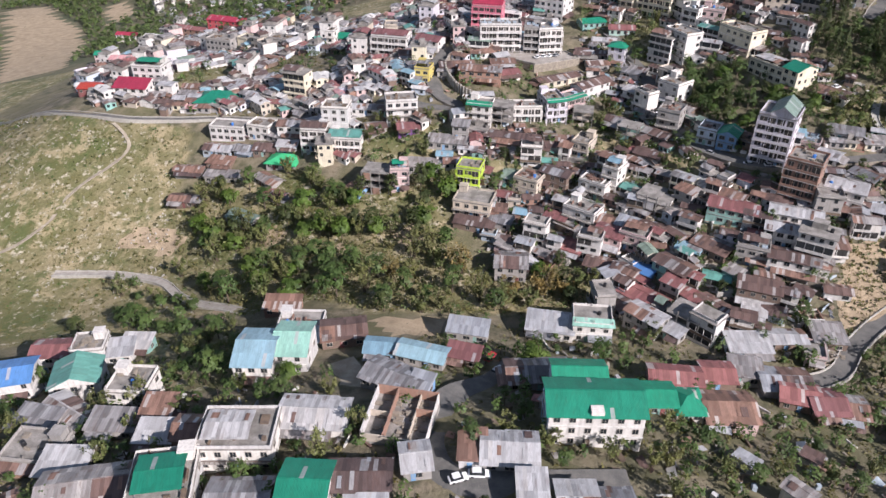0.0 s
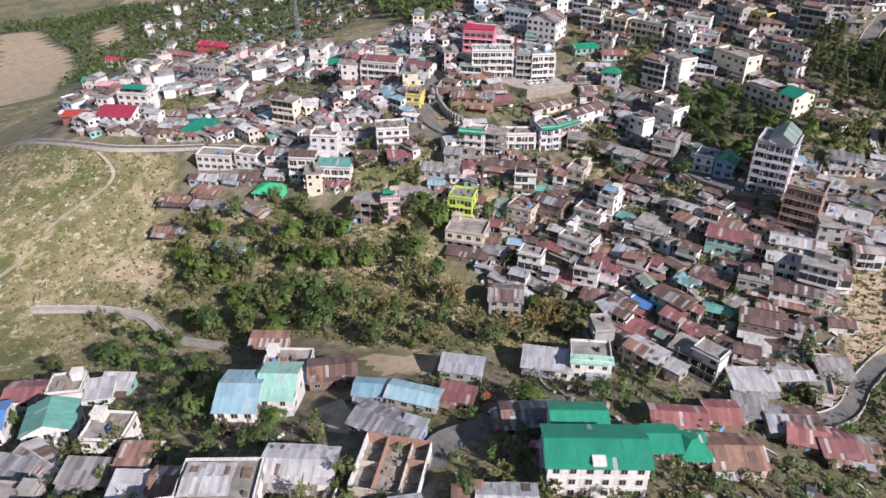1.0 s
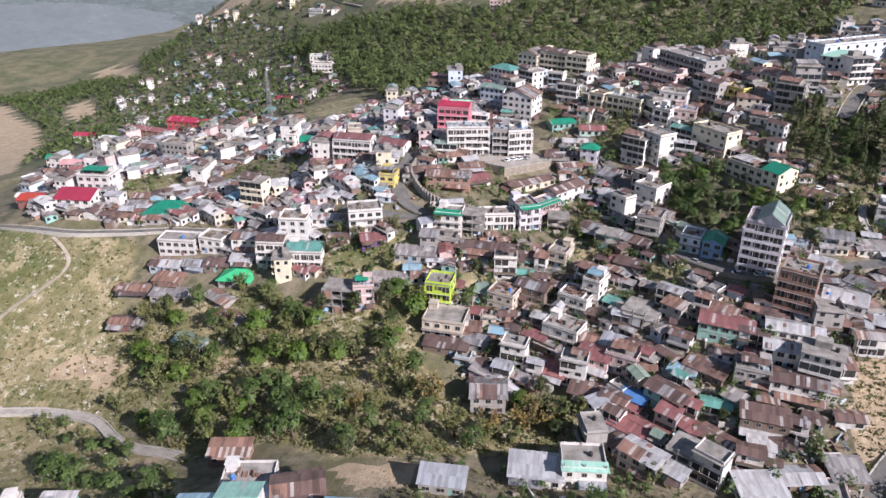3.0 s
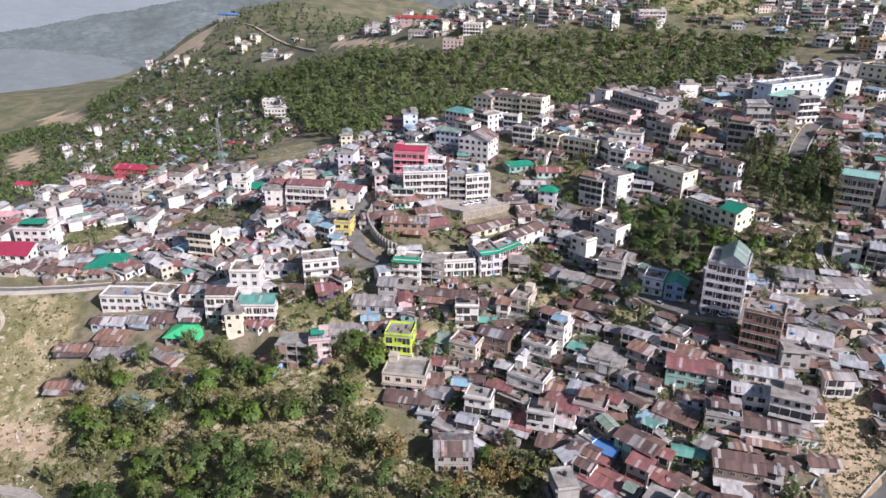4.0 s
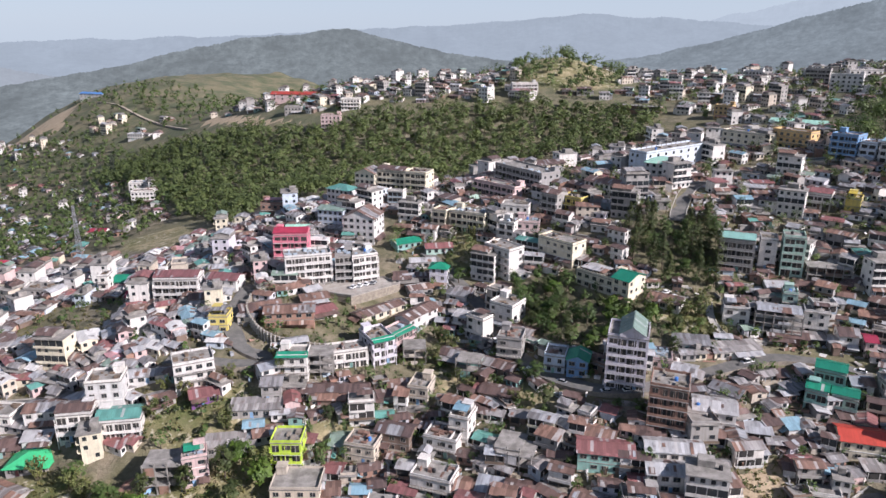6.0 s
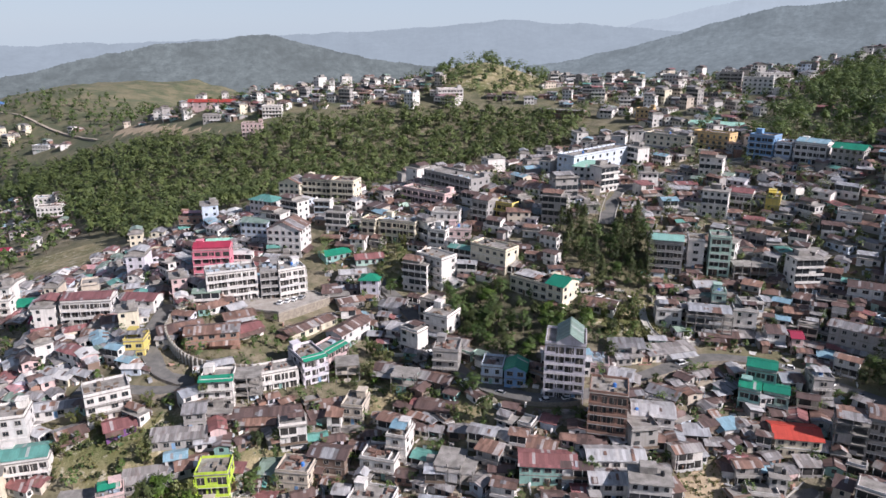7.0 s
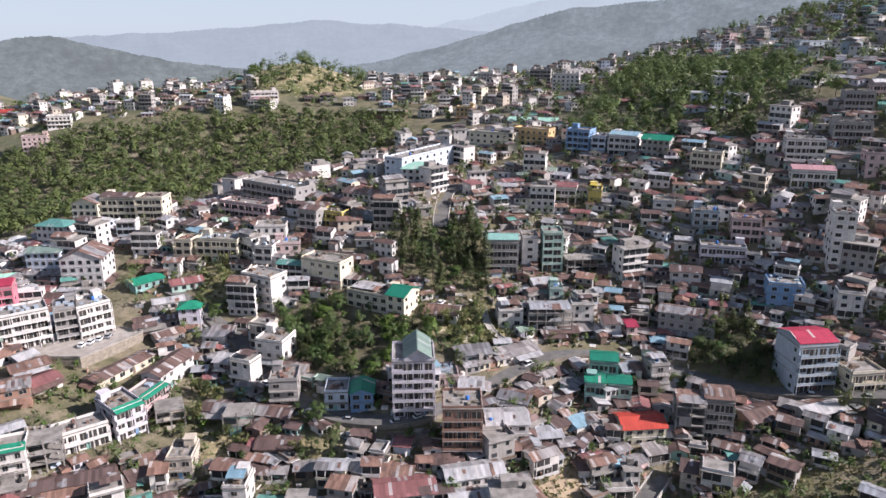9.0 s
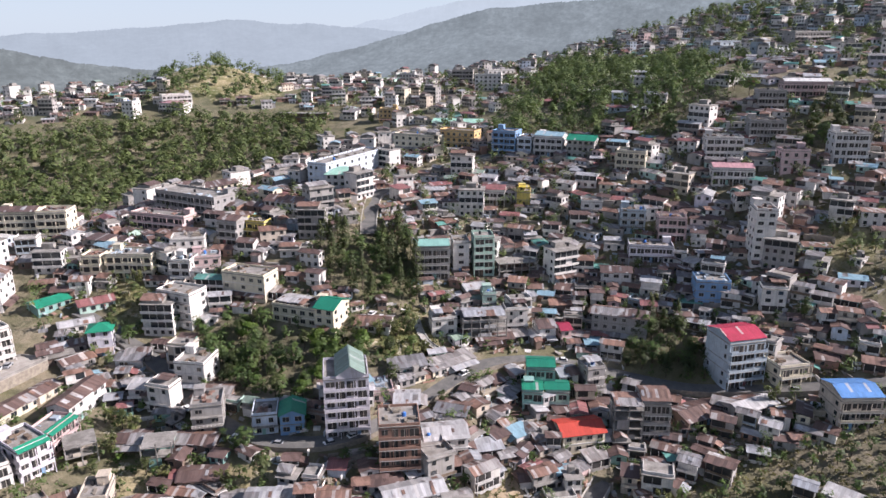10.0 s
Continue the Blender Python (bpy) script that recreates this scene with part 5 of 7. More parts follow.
house(507.8, 403.3, -12, 33.2, 12, 4, "balc", "grey", "conc", 4, sides=False)
house(508.1, 433.7, -12, 22.4, 9, 3, "flat", "cream", "conc", 4, sides=False)
house(591.4, 596.2, -12, 26.1, 9, 2, "flat", "white", "conc", 4, sides=False)
house(37.2, 268.7, -20, 8.4, 9, 3, "flat", "grey", "conc", 6)
house(231.3, 532.8, -40, 12.0, 9, 3, "flat", "orange", "conc", 4, sides=False)
house(109.2, 643.0, -48, 21.4, 10, 2, "balc", "white", "pink", 4, sides=False)
house(-48.9, 629.9, -5, 15.5, 10, 4, "flat", "pink", "white", 4, sides=False)
house(-92.2, 758.6, -10, 46, 14, 2, "gable", "pink", "red", 4, sides=False)
house(-34.9, 671.9, -5, 15.9, 10, 3, "flat", "white", "conc", 4, sides=False)
house(309.7, 647.5, -40, 13.4, 9, 3, "flat", "white", "conc", 4, sides=False)
house(367.0, 589.3, -12, 24.7, 10, 3, "flat", "white", "conc", 4, sides=False)
house(-86.9, 698.2, -5, 14.5, 12, 2, "flat", "grey", "conc", 4, sides=False)
house(-277.4, 848.1, -15, 17.6, 10, 2, "flat", "white", "conc", 4, sides=False)
house(-201.8, 619.2, 5, 15.2, 9, 3, "flat", "white", "conc", 4, sides=False)
house(111.5, 650.9, 0, 21.3, 9, 3, "balc", "white", "conc", 4, sides=False)
house(79.1, 647.1, -48, 9.6, 9, 4, "flat", "white", "conc", 4, sides=False)
house(65.0, 709.8, 5, 31.9, 10, 1, "gable", "brown", "brown", 4, sides=False)
house(186.1, 579.6, -40, 35.1, 9, 2, "open", "brick", "conc", 4, sides=False)
house(331.3, 554.0, -40, 21.0, 9, 4, "flat", "white", "conc", 4, sides=False)
house(-425, 1124, -20, 40, 14, 2, "gable", "white", "blue", 4, sides=False)
house(9.0, 125.0, 100, 9.0, 12, 3, "gablef", "bluew", "green", 3, sides=False)
house(338.1, 601.8, -40, 17.7, 9, 4, "balc", "grey", "conc", 4, sides=False)


# ---- roads and tracks ----
ROADS = []


def smooth_line(pts, step=2.5):
    """A rounded line through plan points."""
    p = [Vector(q) for q in pts]
    p = [2 * p[0] - p[1]] + p + [2 * p[-1] - p[-2]]
    out = []
    for a, b, c, d in zip(p, p[1:], p[2:], p[3:]):
        n = max(2, int((c - b).length / step))
        for k in range(n):
            t = k / n
            out.append(0.5 * ((2 * b) + (c - a) * t + (2 * a - 5 * b + 4 * c - d) * t * t + (3 * b - a - 3 * c + d) * t ** 3))
    out.append(p[-2])
    return out


def road(name, pts, width, mat, label, kerb=0.0, skirt=3.0, lift=0.15, step=2.5):
    """A level-sided strip along the slope, with retaining sides and, if asked, kerb walls."""
    line = smooth_line(pts, step)
    top, rails = Geo(), (Geo(), Geo())
    edges, zs = [], []
    for i, q in enumerate(line):
        d = (line[min(i + 1, len(line) - 1)] - line[max(i - 1, 0)]).normalized()
        side = Vector((d.y, -d.x)) * width / 2
        z = max(float(height(*(q + side * s))) * (1 - 0.25 * abs(s)) + float(height(q.x, q.y)) * 0.25 * abs(s) for s in (-1, 0, 1)) + lift
        edges.append((q - side, q + side))
        zs.append(z)
        ROADS.append((q.x, q.y, width / 2))
    zs = np.convolve(np.r_[[zs[0]] * 3, zs, [zs[-1]] * 3], np.ones(7) / 7, "valid")
    for i in range(len(line)):
        (a, b), z = edges[i], zs[i]
        top.v += [(*a, z - skirt), (*a, z), (*b, z), (*b, z - skirt)]
        for g, e, s in ((rails[0], a, -1), (rails[1], b, 1)):
            o = (edges[i][1] - edges[i][0]).normalized() * s * 0.32
            g.v += [(*e, z - 0.1), (*e, z + kerb), (*(e + o), z + kerb), (*(e + o), z - skirt)]
    for i in range(len(line) - 1):
        for k, m in ((0, 1), (1, 0), (2, 1)):
            q = 4 * i + k
            top.f.append((q, q + 1, q + 5, q + 4))
            top.m.append(m)
            for g in rails:
                g.f.append((q, q + 1, q + 5, q + 4))
                g.m.append(0)
    ob = tagged(new(name, top.mesh(name, [mat, STONE])), label, "road", kind="structure")
    if kerb:
        for g in rails:
            part("kerb", g, [KERB], ob)
    return ob


road("road_hillside", [(-351, 335), (-300, 300), (-239, 269), (-200, 261), (-174, 264), (-150, 268), (-120, 266)], 3.2, ASPHALT, "narrow asphalt road along the hillside above the meadow", 0.35, 2.5)
road("footpath", [(-199, 258), (-189, 251), (-185, 245), (-188, 237), (-196, 227), (-201, 217), (-201, 210), (-207, 198), (-213, 191), (-222, 184)], 1.5, DIRT_ROAD, "pale footpath winding down the meadow", 0, 0.5, 0.12, 1.5)
road("road_valley", [(-185, 185), (-173, 187), (-162, 188), (-149, 187), (-138, 184), (-127, 176), (-117, 171), (-107, 168), (-96, 164)], 2.8, DECK, "narrow pale concrete valley road with stone kerbs", 0.5, 2.5)
road("road_lower", [(125, 200), (107, 191), (94, 181), (85, 171), (79, 161), (68, 155), (50, 152)], 5.0, ASPHALT, "curving asphalt road between pale stone kerbs", 0.6, 3.0)
road("road_bend", [(-60, 322), (-62, 305), (-62, 291), (-55, 275), (-46, 268), (-56, 266), (-68, 270), (-80, 272)], 6.0, ASPHALT, "asphalt road bending round a ribbed retaining wall", 0, 2.5)
road("road_main", [(12, 345), (20, 331), (31, 303), (38, 272), (46, 254), (59, 243), (74, 240), (98, 246), (122, 252), (141, 247), (152, 236), (168, 213), (182, 199), (197, 185), (211, 173), (230, 158)], 6.0, ASPHALT, "main street of the town with parked cars", 0, 3.5)
road("road_upper", [(116, 326), (122, 338), (135, 358), (150, 368), (167, 377), (188, 379), (215, 372)], 6.0, ASPHALT, "pale street climbing past the long white building", 0.3, 2.5)
road("road_steps", [(112, 282), (109, 272), (110, 264), (119, 256)], 2.0, KERB, "pale stepped lane down the scrub bank", 0.3, 1.5)
road("road_hollow", [(-6, 140), (-11, 126), (-19, 116), (-21, 106), (-20, 96), (-14, 89), (0, 90), (20, 95)], 7.0, ASPHALT, "rough asphalt road through the hollow", 0, 2.5)
road("road_forecourt", [(-50, 128), (-44, 120), (-39, 108)], 7.0, DIRT_ROAD, "pale unpaved forecourt track", 0, 1.5)
road("road_ridge", [(-210, 800), (-250, 860), (-300, 930), (-350, 1000), (-388, 1040)], 3.5, DIRT_ROAD, "pale dirt road along the far ridge", 0, 3.0, 0.6, 8)


def ribbed_wall(pts, tall, label):
    """A retaining wall with upright ribs."""
    line = smooth_line(pts, 1.6)
    g = Geo()
    top = max(float(height(*q)) for q in line) + tall * 0.5
    for q in line:
        z = float(height(*q))
        g.v += [(*q, z - 1.5), (*q, z + tall)]
    for i in range(len(line) - 1):
        g.f.append((2 * i, 2 * i + 2, 2 * i + 3, 2 * i + 1))
        g.m.append(0)
    me = g.mesh("wall_retaining", [STONE])
    ob = tagged(new("wall_retaining", me), label, "retaining wall", kind="structure")
    solid = ob.modifiers.new("thick", "SOLIDIFY")
    solid.thickness = 0.5
    rib = Geo()
    rib.box(-0.22, -0.5, -1.5, 0.22, 0.5, tall + 0.15)
    data = rib.mesh("rib", [KERB])
    for q in line:
        part("rib", data, None, ob, m=pose(q.x, q.y, float(height(*q))))


ribbed_wall([(-56.5, 303), (-56, 292), (-50, 280), (-42, 274), (-30, 272), (-18, 273)], 4.0, "curved stone retaining wall with upright ribs")


def terrace_deck(name, corners, label):
    """A level paved deck on a stone base."""
    z = max(float(height(*c)) for c in corners) + 0.25
    g = Geo()
    g.plate([(x, y, z) for x, y in corners], 0.3)
    low = min(float(height(*c)) for c in corners) - 2
    for (x0, y0), (x1, y1) in zip(corners, corners[1:] + corners[:1]):
        g.face([(x0, y0, low), (x1, y1, low), (x1, y1, z - 0.28), (x0, y0, z - 0.28)], 1)
    tagged(new(name, g.mesh(name, [DECK, STONE])), label, "terrace", kind="structure")
    rail = Geo()
    for (x0, y0), (x1, y1) in zip(corners, corners[1:]):
        d = Vector((x1 - x0, y1 - y0)).normalized() * 0.15
        rail.plate([(x0 - d.y, y0 + d.x, z + 0.7), (x0 + d.y, y0 - d.x, z + 0.7), (x1 + d.y, y1 - d.x, z + 0.7), (x1 - d.y, y1 + d.x, z + 0.7)], 0.72)
    tagged(new(name + "_parapet", rail.mesh(name + "_parapet", [CONC])), "low concrete parapet round the parking terrace", "parapet", kind="structure")
    TAKEN.extend((x, y, 9.0, 9.0) for x, y in ((-24, 313), (-14, 313), (-6, 315)))
    return z


DECK_Z = terrace_deck("parking_terrace", [(-38, 313.5), (-19, 304.5), (0, 318), (-7, 325), (-34, 318.5)], "pale paved parking terrace below the balconied blocks")
ROAD_CELLS = {}
for rx, ry, rr in ROADS:
    ROAD_CELLS.setdefault((int(rx // 25), int(ry // 25)), []).append((rx, ry, rr))
SPOT_CELLS, filed = {}, [0]


def around(cells, x, y, size):
    i, j = int(x // size), int(y // size)
    for a in (i - 1, i, i + 1):
        for b in (j - 1, j, j + 1):
            yield from cells.get((a, b), ())


def near_road(x, y, gap):
    return any((x - a) ** 2 + (y - b) ** 2 < (r + gap) ** 2 for a, b, r in around(ROAD_CELLS, x, y, 25))


def open_spot(x, y, r, slack=0.92):
    while filed[0] < len(TAKEN):
        t = TAKEN[filed[0]]
        SPOT_CELLS.setdefault((int(t[0] // 45), int(t[1] // 45)), []).append(t)
        filed[0] += 1
    return all((x - a) ** 2 + (y - b) ** 2 > ((r + (p + q) * 0.5) * slack) ** 2 for a, b, p, q in around(SPOT_CELLS, x, y, 45))


# ---- the rest of the town ----
OPEN_LAND = [FIELD_W, FIELD_N, GULLY, MEADOW, FOREST, PINES, GARDEN, SCRUB_BANK, HILL_WOOD, DARK_BANK, ROADSIDE, KNOLL, WOODS_E, EARTH_BANK, GRASS_BANK, *TOWN_GREENS, *BUILT_UP,
             [(-60, 170), (-20, 168), (-5, 140), (-12, 112), (-30, 108), (-22, 140), (-55, 150)],
             [(40, 318), (70, 312), (112, 275), (95, 258), (50, 262)], [(145, 372), (200, 372), (200, 392), (150, 388)],
             [(-110, 300), (-150, 310), (-150, 345), (-110, 335)]]
PAINTS = ["white"] * 9 + ["grey", "grey", "cream", "beige", "pink", "bluew", "lav", "grey", "grey", "beige", "blueg", "brick", "brick", "brick", "brown", "brown", "brown", "brown", "teal", "mint"]
TINS = ["brown"] * 14 + ["rust"] * 7 + ["grey"] * 7 + ["silver"] * 4 + ["maroon"] * 2 + ["greeng", "blueg", "tealg"]
PALE = ["white"] * 8 + ["cream", "pink", "beige", "bluew", "lav", "grey", "grey", "brick", "brown", "brown", "grey", "teal"]
BRIGHT_TINS = ["grey"] * 5 + ["silver"] * 6 + ["brown"] * 5 + ["rust"] * 3 + ["maroon"] * 2 + ["pink"] + ["white"] * 2 + ["blueg", "maroon", "greeng", "tealg"]
DULL = ["white"] * 8 + ["grey", "bluew", "blueg", "pink", "lav", "beige"] + ["brick", "grey", "brown", "brown", "brown"]
pick = random.Random(21)


def downhill(x, y):
    """The turn of a front that looks down the slope."""
    gx = float(height(x + 6, y) - height(x - 6, y))
    gy = float(height(x, y + 6) - height(x, y - 6))
    return math.degrees(math.atan2(-gx, gy))


def small_house(x, y, yaw, w, d, floors, style, wall, roof, near):
    """A plainer house of the crowded slopes."""
    q = radians(yaw)
    z = float(height(x + math.sin(q) * d / 2, y - math.cos(q) * d / 2))
    TAKEN.append((x, y, max(w, d) * 0.5, min(w, d) * 0.5))
    H = floors * 2.8
    mat = WALL[wall]
    kind = "house" if floors > 1 else "cottage" if w > 7.5 else "hut"
    label = f"{WORDS[wall]} {COUNT[floors]} {kind} with a {ROOFS[roof]} roof"
    top = thing(kind, label, kind, "houses of the hill town", pose(x, y, z, 0, 0, yaw))
    deep = -3.5 - 0.4 * d
    pitch = pick.uniform(12, 19)
    if style == "gable":
        body = gable_body(w, d, deep, H, pitch)
        slope_roof(top, ROOF[roof], w, d, H, pitch, 0.55)
    else:
        body = Geo()
        body.box(-w / 2, -d / 2, deep, w / 2, d / 2, H)
        if style == "shed":
            g = Geo()
            g.plate([(-w / 2 - 0.5, -d / 2 - 0.6, H + 0.02), (w / 2 + 0.5, -d / 2 - 0.6, H + 0.02), (w / 2 + 0.5, d / 2 + 0.3, H + 0.9), (-w / 2 - 0.5, d / 2 + 0.3, H + 0.9)], 0.12)
            part("roof", g, [ROOF[roof]], top)
        else:
            g = Geo()
            g.box(-w / 2 - 0.4, -d / 2 - 0.8, H, w / 2 + 0.4, d / 2 + 0.4, H + 0.2)
            slab = part("roof", g, [CONC], top)
            p = Geo()
            for x0, y0, x1, y1 in ((-w / 2, -d / 2, w / 2, -d / 2 + 0.15), (w / 2 - 0.15, -d / 2 + 0.15, w / 2, d / 2), (-w / 2, -d / 2 + 0.15, -w / 2 + 0.15, d / 2)):
                p.box(x0, y0, H + 0.2, x1, y1, H + 0.95)
            part("parapet", p, [mat], top)
            if pick.random() < 0.5:
                a = pick.uniform(-w / 3, w / 3)
                c = Geo()
                c.tube((a, 0.5, H + 0.2), (a, 0.5, H + 1.3), 0.55, 0.5, 9)
                part("water_tank", c, [TANK], top, "black plastic water tank")
            elif pick.random() < 0.6:
                slope_roof(top, ROOF[pick.choice(TINS)], w * 0.55, d * 0.6, H + 2.3, 10, 0.3, off=(w * 0.15, 0))
    n, gaps = max(1, min(4, int(w / 3))), Geo()
    if near:
        for k in range(floors):
            for i in range(n):
                part("window", window_mesh(1.2, 1.2), None, top, m=pose((i + 0.5) / n * w - w / 2, -d / 2 - 0.01, k * 2.8 + 0.9))
    else:
        for k in range(floors):
            f = -d / 2
            if pick.random() < 0.5:          # an open veranda behind a rail, its shade painted as a near-black panel
                x0, x1 = -w / 2 + 0.25, w / 2 - 0.25
                if pick.random() < 0.4:
                    x0, x1 = (x0, x0 + w * 0.6) if pick.random() < 0.5 else (x1 - w * 0.6, x1)
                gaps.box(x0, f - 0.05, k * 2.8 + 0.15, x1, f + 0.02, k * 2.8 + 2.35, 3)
                gaps.box(x0 - 0.1, f - 1.0, k * 2.8 - 0.15, x1 + 0.1, f + 0.02, k * 2.8)
                gaps.box(x0 - 0.1, f - 1.0, k * 2.8, x1 + 0.1, f - 0.92, k * 2.8 + pick.uniform(0.6, 0.9), pick.choice((0, 4, 4)))
                for cx in np.linspace(x0, x1, max(2, int((x1 - x0) / 2.2) + 1)):
                    gaps.box(cx - 0.07, f - 1.0, k * 2.8, cx + 0.07, f - 0.86, k * 2.8 + 2.6, 4)
                continue
            for i in range(n):
                if pick.random() < 0.2:
                    continue
                cx, u = (i + 0.5) / n * w - w / 2 + pick.uniform(-0.4, 0.4), pick.uniform(0.4, 0.9)
                gaps.box(cx - u - 0.07, f - 0.06, k * 2.8 + 0.83, cx + u + 0.07, f + 0.02, k * 2.8 + 2.17, 2)
                gaps.box(cx - u, f - 0.09, k * 2.8 + 0.9, cx + u, f - 0.055, k * 2.8 + 2.1, 1)
        for s in (-1, 1):
            x0, x1 = sorted((s * w / 2, s * (w / 2 + 0.06)))
            gaps.box(x0, -0.6, 0.9, x1, 0.6, 2.1, 1)
    part("wall", body, [mat], top)
    if gaps.v:
        part("joinery", gaps, [mat, GLASS_AND_SHADE, FRAME_M, ROOM_SHADE, pick.choice((TRIM, TIMBER, mat, WALL["white"], WALL["blueg"]))], top, "windows and veranda front, veranda shade painted near-black")["kind"] = "stuff"
    if floors == 1 and pick.random() < 0.55:
        g = Geo()
        s, o = pick.choice((-1, 1)), pick.uniform(1.4, 2.6)
        x0, x1 = sorted((s * w / 2, s * (w / 2 + o)))
        z0, z1 = (1.6, 2.4) if s < 0 else (2.4, 1.6)
        g.plate([(x0, -d / 2 + 0.4, z0), (x1, -d / 2 + 0.4, z1), (x1, d / 3, z1), (x0, d / 3, z0)], 0.08)
        part("lean_to_roof", g, [ROOF[pick.choice(TINS)]], top, "low tin lean-to roof")
    if floors > 1 and pick.random() < 0.6:
        g = Geo()
        g.box(-w / 2 - 0.1, -d / 2 - 1.1, 2.65, w / 2 + 0.1, -d / 2 + 0.02, 2.8)
        b = part("balcony", g, [CONC], top)
        r = Geo()
        r.box(-w / 2 - 0.1, -d / 2 - 1.1, 2.8, w / 2 + 0.1, -d / 2 - 1.0, 3.6)
        part("balustrade", r, [mat if pick.random() < 0.6 else TIMBER], b)
    return top


class Mass:
    """Many far houses gathered into one mesh."""
    def __init__(self):
        self.g, self.mats = Geo(), []

    def add(self, geo, mat, m):
        if mat not in self.mats:
            self.mats.append(mat)
        i, k = len(self.g.v), self.mats.index(mat)
        self.g.v += [tuple(m @ Vector(p)) for p in geo.v]
        self.g.f += [tuple(i + q for q in f) for f in geo.f]
        self.g.m += [k] * len(geo.f)


FAR = Mass()


def far_house(x, y, yaw, w, d, floors, style, wall, roof):
    """A house too far off for its parts to be told apart."""
    q = radians(yaw)
    m = pose(x, y, float(height(x + math.sin(q) * d / 2, y - math.cos(q) * d / 2)), 0, 0, yaw)
    TAKEN.append((x, y, max(w, d) * 0.5, min(w, d) * 0.5))
    H = floors * 2.9
    pitch = pick.uniform(13, 19)
    g = Geo()
    if style == "gable":
        FAR.add(gable_body(w, d, -6, H, pitch), WALL[wall], m)
        a, e = w / 2 + 0.5, d / 2 + 0.5
        z0 = H - 0.5 * math.tan(radians(pitch))
        top = z0 + e * math.tan(radians(pitch))
        g.plate([(-a, -e, z0), (a, -e, z0), (a, 0, top), (-a, 0, top)], 0.14)
        g.plate([(a, e, z0), (-a, e, z0), (-a, 0, top), (a, 0, top)], 0.14)
        FAR.add(g, ROOF[roof], m)
        for _ in range(int(w * d / 16)):
            s, u, b, c = pick.choice((-1, 1)), pick.uniform(-a, a - 1.7), pick.uniform(0, 0.5), pick.choice((0.8, 1.6))
            t, up, h = min(1, b + 2 / e), top - z0, Geo()
            ring = [(u, s * e * (1 - b), z0 + up * b + 0.05), (u + c, s * e * (1 - b), z0 + up * b + 0.05), (u + c, s * e * (1 - t), z0 + up * t + 0.05), (u, s * e * (1 - t), z0 + up * t + 0.05)]
            h.face(ring if s < 0 else ring[::-1])
            FAR.add(h, ROOF[pick.choice(("rust", "grey", "brown", "silver"))], m)
    else:
        g.box(-w / 2, -d / 2, -6, w / 2, d / 2, H)
        FAR.add(g, WALL[wall], m)
        r = Geo()
        r.box(-w / 2 - 0.4, -d / 2 - 0.9, H, w / 2 + 0.4, d / 2 + 0.4, H + 0.25)
        if pick.random() < 0.65:
            c, e, b = w / 2 + 0.3, d * 0.5, pick.uniform(0.3, 0.7)
            t = Geo()
            t.plate([(-c, -e, H + 1.4), (c * b, -e, H + 1.4), (c * b, 0, H + 2.4), (-c, 0, H + 2.4)], 0.12)
            t.plate([(c * b, e, H + 1.4), (-c, e, H + 1.4), (-c, 0, H + 2.4), (c * b, 0, H + 2.4)], 0.12)
            FAR.add(t, ROOF[pick.choice(TINS)], m)
            r.box(-c + 0.4, -e + 0.4, H + 0.25, c * b - 0.4, e - 0.4, H + 1.45)
        else:
            r.box(-w / 4, 0, H + 0.25, w / 6, d / 2 - 0.5, H + 2.2)
            k = Geo()
            k.tube((w * 0.3, 0, H + 0.25), (w * 0.3, 0, H + 1.4), 0.6, 0.5, 8)
            FAR.add(k, TANK, m)
        FAR.add(r, CONC, m)
    s, o = Geo(), Geo()
    n = max(2, int(w / 2.6))
    for k in range(floors):
        deck = k and pick.random() < 0.7
        for i in range(n):
            # on decked storeys the wide dark bands paint the balcony recess's shade
            cx, u = (i + 0.5) / n * w - w / 2, 0.46 * w / n if deck else 0.6
            if pick.random() < 0.9:
                o.box(cx - u, -d / 2 - 0.05, k * 2.9 + (0.3 if deck else 0.9), cx + u, -d / 2 + 0.02, k * 2.9 + (2.5 if deck else 2.2))
        for t in (-1, 1):
            for cy in (-d / 4, d / 4):
                if pick.random() < 0.7:
                    x0, x1 = sorted((t * (w / 2 - 0.02), t * (w / 2 + 0.05)))
                    o.box(x0, cy - 0.6, k * 2.9 + 0.9, x1, cy + 0.6, k * 2.9 + 2.2)
        if deck:
            s.box(-w / 2, -d / 2 - 1.1, k * 2.9 - 0.15, w / 2, -d / 2, k * 2.9)
            s.box(-w / 2, -d / 2 - 1.1, k * 2.9, w / 2, -d / 2 - 1.0, k * 2.9 + 0.8)
    if floors < 3 and pick.random() < 0.6:
        e, k, t = Geo(), Geo(), pick.choice((-1, 1))
        a, b = sorted((t * w / 2, t * (w / 2 + pick.uniform(1.8, 3.2))))
        h = H * pick.uniform(0.55, 0.8)
        e.box(a, -d / 3, -5, b, d / 3, h)
        za, zb = (h - 0.2, h + 0.7) if t < 0 else (h + 0.7, h - 0.2)
        k.plate([(a - 0.2, -d / 3 - 0.4, za + 0.1), (b + 0.2, -d / 3 - 0.4, zb + 0.1), (b + 0.2, d / 3 + 0.3, zb + 0.1), (a - 0.2, d / 3 + 0.3, za + 0.1)], 0.1)
        FAR.add(e, WALL[pick.choice(("brown", "grey", "white", "brick"))], m)
        FAR.add(k, ROOF[pick.choice(TINS)], m)
    FAR.add(o, GLASS_AND_SHADE, m)
    FAR.add(s, WALL[wall], m)


